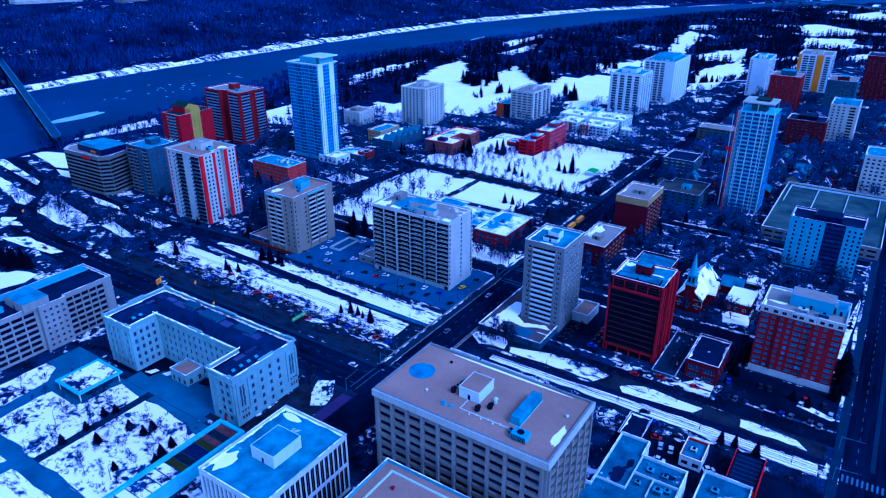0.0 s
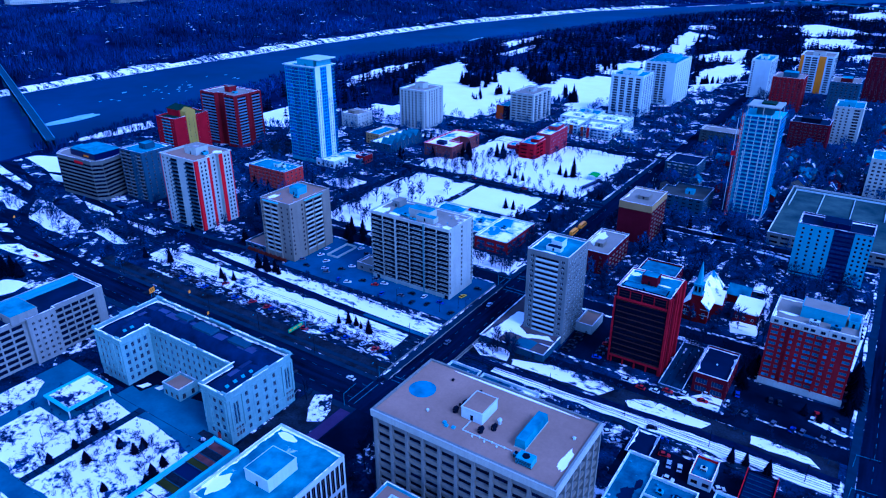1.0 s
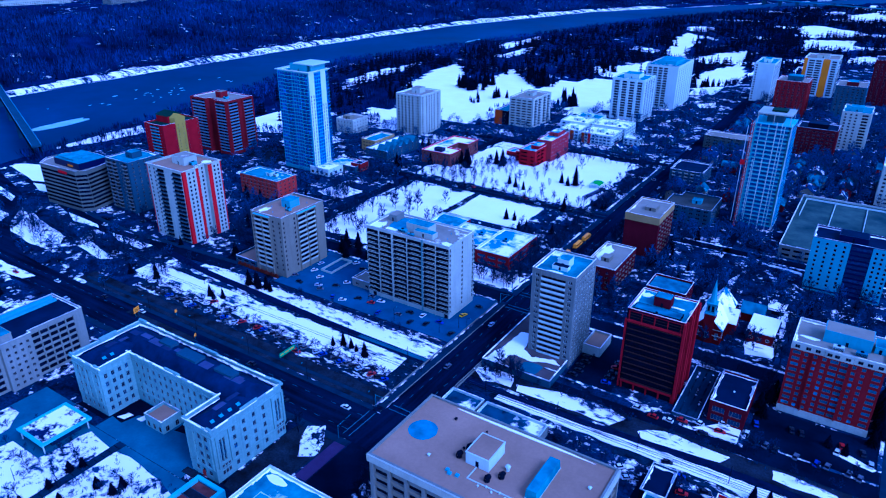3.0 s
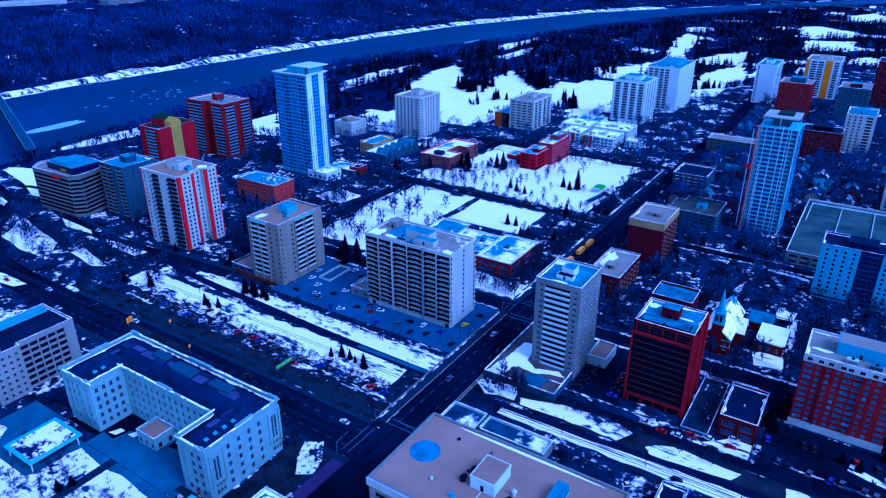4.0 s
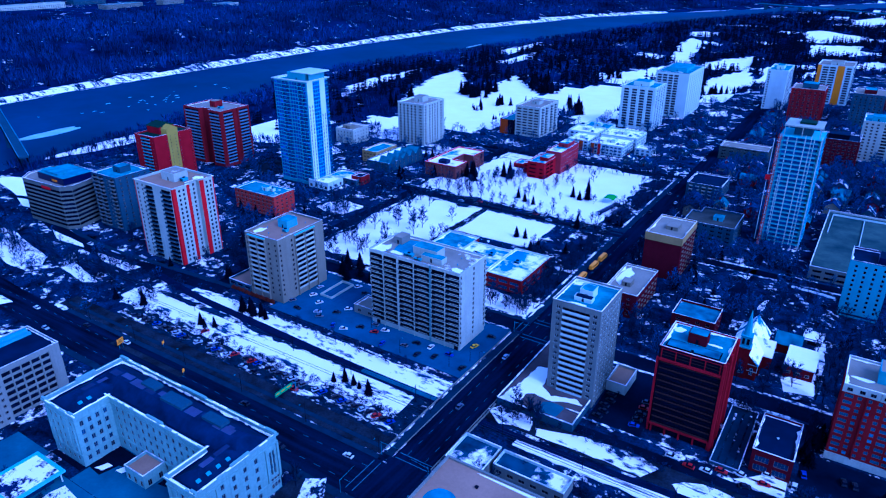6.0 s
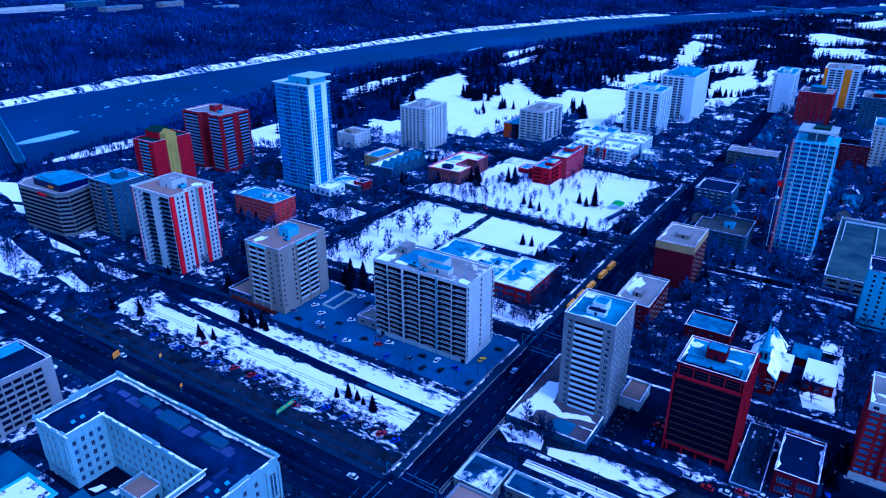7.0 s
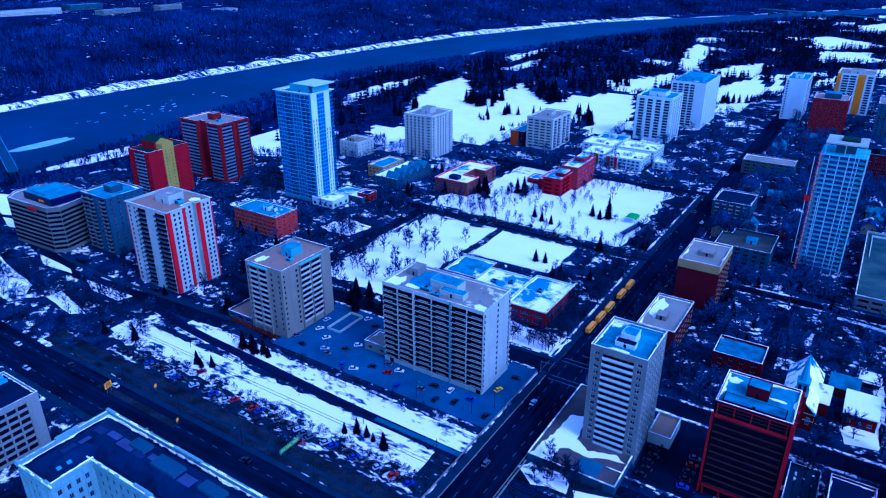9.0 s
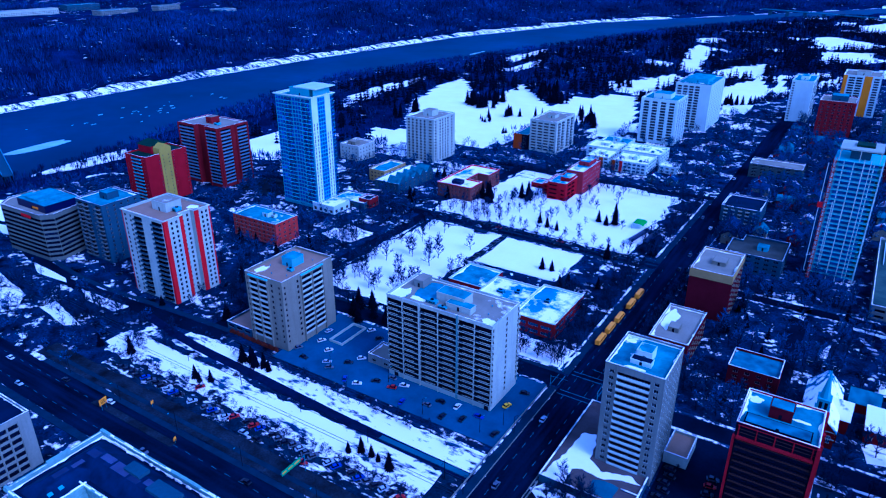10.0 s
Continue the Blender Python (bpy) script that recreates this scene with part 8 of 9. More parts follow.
for i, (x, y, h) in enumerate(spots):
    bare(x, y, h, i)


def scatter(name, builds, mats, xs, ys, hs, label, category, wide=1.0):
    """Many plants joined into one object of stuff."""
    vs, ls, fs, ms, base = [], [], [], [], 0
    rg = np.random.RandomState(len(xs))
    zs, ang, pick = terrain(xs, ys) - 0.2, rg.uniform(0, 6.28, len(xs)), rg.randint(0, len(builds), len(xs))
    for j, pair in enumerate(builds):
        sel = pick == j
        for mi, b in enumerate(pair):
            if not b.v:
                continue
            v = np.array(b.v)
            sizes = np.array([len(q) for q in b.f])
            flat = np.concatenate([np.array(q) for q in b.f])
            h, a = hs[sel][:, None], ang[sel][:, None]
            x = xs[sel][:, None] + (v[:, 0] * np.cos(a) - v[:, 1] * np.sin(a)) * h * wide
            y = ys[sel][:, None] + (v[:, 0] * np.sin(a) + v[:, 1] * np.cos(a)) * h * wide
            z = zs[sel][:, None] + v[:, 2] * h
            vs.append(np.stack([x, y, z], -1).reshape(-1, 3))
            n = int(sel.sum())
            ls.append((flat[None, :] + (base + np.arange(n) * len(v))[:, None]).ravel())
            fs.append(np.tile(sizes, n))
            ms.append(np.full(n * len(sizes), mi))
            base += n * len(v)
    vs, ls, fs, ms = (np.concatenate(q) for q in (vs, ls, fs, ms))
    me = bpy.data.meshes.new(name)
    me.vertices.add(len(vs))
    me.vertices.foreach_set("co", vs.ravel().astype(np.float32))
    me.loops.add(len(ls))
    me.loops.foreach_set("vertex_index", ls.astype(np.int32))
    me.polygons.add(len(fs))
    me.polygons.foreach_set("loop_start", np.concatenate([[0], np.cumsum(fs)[:-1]]).astype(np.int32))
    for m in mats:
        me.materials.append(m)
    me.polygons.foreach_set("material_index", ms.astype(np.int32))
    me.update(calc_edges=True)
    return piece(name, me, None, label, category, kind="stuff")


def wood_parts(seed, n=10):
    """A cheap leafless tree for far woods: an upright brush of thin blades."""
    rg = random.Random(seed)
    b = Build()
    for _ in range(n):
        a, r = rg.uniform(0, 6.28), rg.uniform(0.02, 0.24)
        x, y, z = r * math.cos(a), r * math.sin(a), rg.uniform(0.25, 0.55)
        t = Vector((x * 1.7, y * 1.7, rg.uniform(0.75, 1.05)))
        w = rg.uniform(0.025, 0.06)
        s = Vector((-math.sin(a + 1), math.cos(a + 1), 0)) * w
        p = Vector((x, y, z))
        b.face([p - s, p + s, t])
        b.face([Vector((0, 0, 0)) - s * 0.3, Vector((0, 0, 0)) + s * 0.3, p])
    return b, Build()


rg = np.random.RandomState(8)
# far hillside
fx, fy = rg.uniform(-2350, 400, 90000), rg.uniform(150, 3500, 90000)
fd, fs_ = line_distance(fx, fy, FAR_BANK)
dens = np.array([noise.noise((x * 0.006, y * 0.006, 1.0)) for x, y in zip(fx, fy)])
dens2 = np.array([noise.noise((x * 0.02, y * 0.02, 4.0)) for x, y in zip(fx, fy)])
ok = (fs_ < 0) & (fd > 30 + rg.uniform(0, 34, 90000)) & (fd < 1150) & (dens > -0.45) & (dens2 > -0.42) & ~((fx < -1420) & (fx > -1960) & (fy > 700) & (fy < 1300) & (fd > 520))
ok &= rg.uniform(0, 1, 90000) < np.where(fd < 700, 0.95, 0.6)
WOOD = [wood_parts(s) for s in (1, 2, 3, 4)]
scatter("far_woods", WOOD, [WOODS, WOODS], fx[ok], fy[ok], rg.uniform(12, 21, int(ok.sum())), "bare winter woods on the far river bank", "woods")
con = ok & (dens > 0.12) & (rg.uniform(0, 1, 90000) < 0.10)
SMALL_CON = [conifer_parts(s, 4) for s in (11, 12, 13)]
scatter("far_spruces", SMALL_CON, [BARK, NEEDLE], fx[con] + 3, fy[con] + 3, rg.uniform(11, 18, int(con.sum())), "dark spruces among the far woods", "woods")
# valley floor with open fairways
vx, vy = rg.uniform(-780, 700, 52000), rg.uniform(150, 2500, 52000)
ed, es = line_distance(vx, vy, EDGE)
nd, ns = line_distance(vx, vy, NEAR_BANK)
free = np.zeros(vx.shape, bool)
jx, jy = vx + rg.normal(0, 5, vx.shape), vy + rg.normal(0, 7, vx.shape)
for poly in CLEAR + SLOPE:
    free |= inside(jx, jy, poly)
kn = np.array([noise.noise((x * 0.012, y * 0.012, 9.0)) for x, y in zip(vx, vy)])
base_ok = (es < 0) & (ns > 0) & (nd > 6) & ~free & ((kn > -0.34) | (vx < -330) | (vy < 900))
riverside = (nd < 70) | (ed < 60)
spr = base_ok & ~riverside & (kn > -0.1) & (rg.uniform(0, 1, vx.shape) < 0.55)
scatter("valley_spruces", SMALL_CON, [BARK, NEEDLE], vx[spr], vy[spr], rg.uniform(9, 22, int(spr.sum())), "dark spruces round the snowy fairways", "woods", 1.15)
br = base_ok & ~spr & (rg.uniform(0, 1, vx.shape) < np.where(riverside, 0.95, 0.5))
scatter("valley_woods", WOOD, [WOODS, WOODS], vx[br], vy[br], rg.uniform(6, 12, int(br.sum())), "bare thickets on the valley floor", "woods", 1.3)
# a few spruces standing free on the fairways
for i, (x, y, h) in enumerate([(-398, 742, 22), (-392, 730, 20), (-385, 748, 23), (-376, 725, 19), (-383, 768, 21), (-352, 668, 15), (-345, 660, 9), (-357, 655, 8), (-250, 742, 18), (-243, 733, 20), (-236, 745, 19), (-229, 730, 17), (-240, 722, 16), (-330, 820, 20), (-322, 812, 18), (-412, 575, 10), (-460, 600, 24), (-455, 606, 22), (-297, 700, 17), (-290, 706, 15)]):
    conifer(x, y, h, i, 0.8, "tall dark spruce on the snowy fairway")
# yards and residential streets
cx_, cy_ = rg.uniform(22, 176, 3400), rg.uniform(112, 720, 3400)
blocked = np.zeros(cx_.shape, bool)
for a, e, c, g in KEEP + [(26, 140, 46, 180), (28, 196, 52, 232), (60, 141, 85, 162), (90, 114, 132, 162), (128, 200, 174, 230)]:
    blocked |= (cx_ > a - 3) & (cx_ < c + 3) & (cy_ > e - 3) & (cy_ < g + 3)
pk = ~blocked & (rg.uniform(0, 1, cx_.shape) < np.where(cy_ < 240, 0.22, 0.55))
SMALL_BARE = [bare_parts(s, 190, 0.007, 3) for s in (21, 22, 23, 24)]
scatter("yard_trees", SMALL_BARE, [BARK, TWIG_L], cx_[pk], cy_[pk], rg.uniform(9, 15, int(pk.sum())), "leafless trees of the residential yards", "trees", 1.1)
pk2 = ~blocked & ~pk & (rg.uniform(0, 1, cx_.shape) < 0.05)
scatter("yard_spruces", SMALL_CON, [BARK, NEEDLE], cx_[pk2], cy_[pk2], rg.uniform(6, 12, int(pk2.sum())), "dark spruces of the residential yards", "trees")
wx, wy = rg.uniform(-520, -10, 4200), rg.uniform(95, 720, 4200)
_, we = line_distance(wx, wy, EDGE)
openland = np.zeros(wx.shape, bool)
for a, e, c, g in [(-172, 112, 0, 395), (-392, 145, -338, 246), (-382, 47, -205, 98), (-282, 205, -210, 248), (-262, 142, -216, 166), (-278, 362, -238, 406), (-242, 270, -210, 325), (-258, 286, -238, 320), (-324, 326, -298, 354),
                   (-208, 452, -158, 504), (-134, 458, -64, 525), (-112, 546, -72, 586), (-99, 622, -58, 692), (-170, 95, 0, 112), (-400, 82, -330, 97)]:
    openland |= (wx > a - 3) & (wx < c + 3) & (wy > e - 3) & (wy < g + 3)
for poly in SLOPE:
    openland |= inside(wx + rg.normal(0, 3, wx.shape), wy + rg.normal(0, 4, wx.shape), poly)
wk = (we > 0) & ~openland & (rg.uniform(0, 1, wx.shape) < 0.8)
scatter("plateau_trees", SMALL_BARE, [BARK, TWIG_L], wx[wk], wy[wk], rg.uniform(8, 13, int(wk.sum())), "leafless trees round the apartment towers", "trees", 1.2)
# dense rows of trees round the park, the school and along the streets
px_, py_, ph_ = [], [], []
for x0, x1, y0, y1, n, lo, hi in [(-18, -6, 113, 239, 55, 8, 12), (-165, -150, 113, 240, 34, 8, 12), (-160, -104, 118, 150, 16, 9, 13), (-103, -92, 118, 188, 16, 8, 12), (-100, -8, 112, 130, 34, 6, 10), (-42, -20, 174, 192, 14, 8, 12), (-22, -6, 256, 392, 34, 7, 11), (-168, -120, 256, 284, 24, 7, 11),
                                  (-172, -24, 380, 396, 36, 7, 11), (-150, -60, 270, 320, 20, 6, 9), (-136, -112, 300, 330, 16, 7, 10), (-90, -70, 320, 388, 16, 6, 9), (20, 25, 112, 231, 24, 8, 12), (46, 61, 112, 240, 26, 8, 12), (86, 176, 166, 200, 22, 9, 13), (86, 93, 110, 165, 10, 8, 11), (133, 172, 108, 165, 26, 8, 12),
                                  (104, 140, 84, 98, 16, 7, 10), (77, 104, 82, 98, 14, 6, 9), (-166, -128, 92, 112, 22, 8, 12), (-202, -166, 55, 112, 42, 7, 12), (-285, -246, 60, 110, 20, 6, 9), (-208, -176, 100, 240, 60, 8, 12), (-240, -170, 6, 36, 20, 7, 11), (20, 60, -10, 0, 8, 6, 9), (24, 44, -70, -40, 14, 9, 13)]:
    px_.append(rg.uniform(x0, x1, n))
    py_.append(rg.uniform(y0, y1, n))
    ph_.append(rg.uniform(lo, hi, n))
px_, py_, ph_ = (np.concatenate(q) for q in (px_, py_, ph_))
DENSE_BARE = [bare_parts(s, 400, 0.0056, 3) for s in (31, 32, 33, 34)]
scatter("park_trees", DENSE_BARE, [BARK, TWIG], px_, py_, ph_, "leafless trees round the park and along the streets", "trees", 1.05)
# low shrubs in the plaza and along the railway
sx = np.concatenate([rg.uniform(-108, -34, 260), rg.uniform(-200, -10, 120), rg.uniform(22, 176, 120)])
sy = np.concatenate([rg.uniform(-132, -88, 260), rg.uniform(9, 13, 60), rg.uniform(40, 47, 60), rg.uniform(38, 43, 60), rg.uniform(11, 15, 60)])
scatter("shrubs", WOOD, [TWIG, TWIG], sx, sy, rg.uniform(0.8, 2.0, len(sx)), "low leafless shrubs in the snow", "shrubs", 1.8)
wx, wy = rg.uniform(-420, -200, 900), rg.uniform(-10, 40, 900)
wk = (rg.uniform(0, 1, 900) < 0.12) & ((wy < 23) | (wy > 31))
scatter("bank_thicket", SMALL_BARE, [BARK, TWIG_L], wx[wk], wy[wk], rg.uniform(5, 10, int(wk.sum())), "tangled leafless thicket beside the road", "trees", 1.3)

for i, (x, y, h) in enumerate([(176.5, 82, 11), (177, 88, 12), (176, 94, 13), (177, 100, 12), (176, 107, 10), (174.5, 76, 8), (135, 72, 8), (133, 77, 9), (136, 84, 10), (160, 66, 6), (166, 64, 6), (137, 90, 9)]):
    conifer(x, y, h, i, 1.25, "dark bushy conifer beside the brick hotel")
# bushes in the plaza and tangled scrub beside the parking strip
bx = np.concatenate([rg.uniform(-132, -76, 40), rg.uniform(-70, -40, 40), rg.uniform(-190, -12, 130), rg.uniform(-330, -235, 26), rg.uniform(22, 176, 60), rg.uniform(18, 90, 70), rg.uniform(-150, -20, 60)])
by = np.concatenate([rg.uniform(-131, -90, 80), rg.uniform(8, 12.5, 130), rg.uniform(8, 30, 26), rg.uniform(10, 14, 60), rg.uniform(37, 43, 70), rg.uniform(38, 44, 60)])
bh = np.concatenate([rg.uniform(1.5, 4.5, 80), rg.uniform(1.5, 4, 130), rg.uniform(6, 10, 26), rg.uniform(2, 5, 60), rg.uniform(1, 3, 70), rg.uniform(1, 3.5, 60)])
scatter("scrub", DENSE_BARE, [BARK, TWIG], bx, by, bh, "dark tangled leafless scrub in the snow", "shrubs", 1.5)
for i, (x, y, h) in enumerate([(-259, -54, 13), (-252, -53, 15), (-247, -49, 14), (-242, -48, 12), (-255, -50, 12)]):
    conifer(x, y, h, i, 1.1, "dark spruce beside the wide road")

# ---- plaza ----
slab("paving", -135, -134.4, -29.5, -84.2, 0.07, PAVED, "blue-grey paved plaza ground", "paving")
blob("snow_lawn", [(-111, -133.5), (-31, -133.5), (-31, -92), (-44, -89), (-90, -87), (-92, -107), (-111, -107)], 0.15, PLAZA, "snowy plaza lawn with bare soil showing", rag=0.9, seed=12)
blob("snow_lawn", [(-134, -133), (-117, -133), (-120, -104), (-127, -96), (-134, -96)], 0.15, PATCHY, "snowy slope beside the plaza walk", rag=1.0, seed=19)
slab("path", -75, -134, -71, -84, 0.35, PAVING, "slatted grey plaza walkway", "path", thick=0.3)
for k in range(16):
    b = Build()
    b.box(-74.8, -132 + k * 3, 0.36, -71.2, -131.7 + k * 3, 0.42)
    piece("paving_band", b, DARKM, "dark band across the plaza walkway", "paving band", "bands of the plaza walkway")
slab("paving", -112, -170, -30, -134.5, 0.12, PAVED, "blue-grey paved plaza edge", "paving")
blob("snow_patch", [(-108, -150), (-84, -150), (-82, -140), (-108, -140)], 0.22, BANK, "flat patch of snow on the plaza", rag=1, seed=13)
blob("snow_patch", [(-76, -152), (-52, -152), (-50, -141), (-76, -141)], 0.22, BANK, "flat patch of snow on the plaza", rag=1, seed=14)
blob("snow_patch", [(-18.5, -37), (-14.5, -45), (-10, -52), (-4, -49), (-5, -43), (-8, -38), (-13, -33)], 0.2, EDGESNOW, "patch of snow on the corner lawn", rag=1.2, seed=15)
slab("verge", -23, -78, -5, -36, 0.1, BROWN, "brown winter lawn on the corner", "verge", ragged=0.8)
slab("walkway", -4, -60, 1.5, -36, 0.16, surface("mauve_paving", (0.05, 0.03, 0.07), 0.8, 0.2, 0.2, 2, 0.2), "mauve brick walkway at the corner", "path", thick=0.15)

# ---- road paint, rails and poles ----
dash = Build()
dash.box(0, -0.09, 0, 3.0, 0.09, 0.015)
dash = dash.mesh("lane_dash", MARK)
line = thing("lane_marking", "worn white lane dashes on the wide road", "road marking", pose(0, 0, R + 0.01), kind="structure")
for k in range(40):
    for y in (-29.0, -19.0):
        part("dash", dash, None, line, "", pose(-300 + k * 7.5, y, 0))
line = thing("lane_marking", "worn white lane dashes on the street", "road marking", pose(0, 0, R + 0.03), kind="structure")
for k in range(34):
    for x in (4.6, 12.6):
        part("dash", dash, None, line, "", pose(x, -6 + k * 7.5, 0, 0, 0, 90))
bar = Build()
bar.box(0, 0, 0, 0.4, 3.0, 0.015)
bar = bar.mesh("crossing_bar", MARK)
for x0, y0, horizontal in [(1.5, 94.5, True), (1.5, 111, True), (-3.8, 100, False), (17.6, 100, False), (1.5, -9.5, True), (-4.5, -32, False), (185, 10, True)]:
    t = thing("crossing", "worn white pedestrian crossing", "road marking", pose(x0, y0, R + 0.035), kind="structure")
    for k in range(2):
        b = Build()
        if horizontal:
            b.box(0, k * 3.0, 0, 14.5, k * 3.0 + 0.35, 0.015)
        else:
            b.box(k * 3.0, 0, 0, k * 3.0 + 0.35, 8.5 if y0 > 0 else 17, 0.015)
        part("stripe", b, MARK, t)
t = thing("crossing", "white zebra crossing over the avenue", "road marking", pose(182.6, 23.4, R + 0.03), kind="structure")
for k in range(12):
    b = Build()
    b.box(k * 1.6, 0, 0, k * 1.6 + 0.7, 4.2, 0.015)
    part("stripe", b, MARK, t)
line = thing("lane_marking", "worn white lane dashes on the avenue", "road marking", pose(0, 0, R + 0.03), kind="structure")
for k in range(26):
    for x in (186.6, 197.4):
        part("dash", dash, None, line, "", pose(x, 36 + k * 7.5, 0, 0, 0, 90))
slab("median", 191.2, 34, 192.8, 220, 0.18, PAVING, "narrow grey kerbed median of the avenue", "median", thick=0.15)
slab("median", -165, -20.6, -112, -17.4, 0.2, BROWN, "brown raised earth median", "median", thick=0.2)
for y in (18.0, 19.5, 26.0, 27.5, 46.2, 47.6):
    t = Build()
    t.box(-330 if y < 40 else -160, y - 0.05, 0.34, -4 if y < 40 else -8, y + 0.05, 0.48)
    piece("rail", t, STEEL, "dark steel rail of the tram line", "rail", "rails")
for y in (22.4, 23.9, 25.0, 26.4):
    t = Build()
    t.box(20, y - 0.05, 0.34, 177, y + 0.05, 0.48)
    piece("rail", t, STEEL, "dark steel rail of the tram line", "rail", "rails")

def lamp_post(x, y, h, arm, rz, name="street_lamp", label="slim dark street lamp with a curved arm"):
    t = thing(name, label, "street lamp", pose(x, y, ground_z(x, y) + 0.05, 0, 0, rz), "street lamps")
    b = Build()
    b.tube((0, 0, 0), (0, 0, h), 0.13, 0.08, 8)
    part("post", b, DARKM, t)
    b = Build()
    b.tube((0, 0, h), (arm * 0.5, 0, h + 0.6), 0.06, 0.05, 6)
    b.tube((arm * 0.5, 0, h + 0.6), (arm, 0, h + 0.7), 0.05, 0.05, 6)
    part("arm", b, DARKM, t)
    b = Build()
    b.box(arm - 0.1, -0.15, h + 0.6, arm + 0.7, 0.15, h + 0.8, 0, 0.04)
    part("lamp_head", b, METAL, t)


for k in range(8):
    lamp_post(-270 + k * 38, -12.5, 9.5, 2.2, -90)
for y in (20, 60, 125, 165, 205, 270, 330):
    lamp_post(-2.0, y, 8.5, 2.0, 0)
for y in (130, 180, 260, 320):
    lamp_post(18.2, y, 8.5, 2.0, 180)
for x, y in ((-96, -130), (-88, -118), (-80, -108), (-50, -128), (-40, -124)):
    lamp_post(x, y, 6, 0.6, 90)
for x, y in ((-96, 56), (-40, 50), (-14, 53), (-8, 62), (-66, 61)):
    lamp_post(x, y, 7.5, 1.2, 45)


def mast(x, y, h=8.5):
    t = thing("catenary_mast", "dark mast carrying the tram wires", "mast", pose(x, y, 0.1), "tram masts")
    b = Build()
    b.tube((0, 0, 0), (0, 0, h), 0.16, 0.12, 8)
    part("post", b, DARKM, t)
    b = Build()
    b.tube((0, 0, h - 1.2), (0, -3.2, h - 1.0), 0.06, 0.05, 5)
    b.tube((0, 0, h - 0.2), (0, -2.4, h - 1.0), 0.03, 0.03, 4)
    part("bracket", b, DARKM, t)


for k in range(9):
    mast(-300 + k * 36, 23.4)
for k in range(5):
    mast(30 + k * 34, 23.3)
for y in (20.4, 21.0):
    for x0, x1, z in ((-300, -12, 7.4), (30, 166, 7.4)):
        b = Build()
        b.tube((x0, y, z), (x1, y, z), 0.035, 0.035, 4)
        piece("overhead_wire", b, DARKM, "thin overhead tram wire", "wire", "overhead wires")


def signal(x, y, rz, arm=8.0):
    t = thing("traffic_signal", "traffic signal on a long mast arm", "traffic signal", pose(x, y, 0.1, 0, 0, rz), "traffic signals")
    b = Build()
    b.tube((0, 0, 0), (0, 0, 6.2), 0.14, 0.1, 8)
    part("post", b, METAL, t)
    b = Build()
    b.tube((0, 0, 5.8), (arm, 0, 6.4), 0.09, 0.05, 6)
    part("mast_arm", b, METAL, t)
    for k in (0.55, 0.95):
        b = Build()
        b.box(arm * k - 0.18, -0.15, 5.3, arm * k + 0.18, 0.15, 6.3, 0, 0.02)
        part("signal_head", b, DARKM, t)


for x, y, r in ((-3, 97, 0), (19, 111, 180), (-3, 111, -90), (19, 97, 90), (-4, -11, 0), (19, -13, 180), (-4, -35, 90), (21, -36, 90), (180, 22, 0), (180, 42, 0)):
    signal(x, y, r)

t = thing("roadworks_sign", "large orange roadworks sign on two posts", "road sign", pose(-156, -20, 0.2, 0, 0, 12))
for y in (-1.1, 1.1):
    b = Build()
    b.tube((0, y, 0), (0, y, 3.0), 0.09, 0.09, 6)
    part("post", b, METAL, t)
b = Build()
b.box(-0.06, -1.9, 2.4, 0.06, 1.9, 5.4, 0, 0.02)
part("panel", b, SIGN_O, t)
b = Build()
for z in (4.5, 3.8, 3.1):
    b.box(0.065, -1.3, z, 0.09, 1.3, z + 0.28)
part("lettering", b, DARKM, t, "dark bars of writing")
for x, y in ((-112, -18), (-140, -8), (-335, -4)):
    t = thing("roadworks_sign", "small orange roadworks sign on a post", "road sign", pose(x, y, 0.2, 0, 0, 20))
    b = Build()
    b.tube((0, 0, 0), (0, 0, 2.0), 0.08, 0.08, 6)
    part("post", b, METAL, t)
    b = Build()
    b.box(-0.05, -0.8, 1.5, 0.05, 0.8, 3.1, 0, 0.02)
    part("panel", b, SIGN_O, t)
t = thing("gantry_sign", "green direction sign on a cantilever gantry", "road sign", pose(-58, -1.5, 0.1))
b = Build()
b.tube((0, 0, 0), (0, 0, 7.2), 0.2, 0.16, 8)
part("post", b, METAL, t)
b = Build()
b.tube((0, 0, 7.0), (0, -12, 7.2), 0.12, 0.1, 6)
part("arm", b, METAL, t)
b = Build()
b.box(-0.08, -11.6, 5.9, 0.08, -2.0, 8.0, 0, 0.02)
part("panel", b, SIGN_G, t)
b = Build()
for y0, y1 in ((-11.2, -9.2), (-8.4, -6.0), (-5.2, -2.6)):
    b.box(0.085, y0, 6.7, 0.11, y1, 7.3)
part("lettering", b, YELLOW, t, "pale bars of writing")


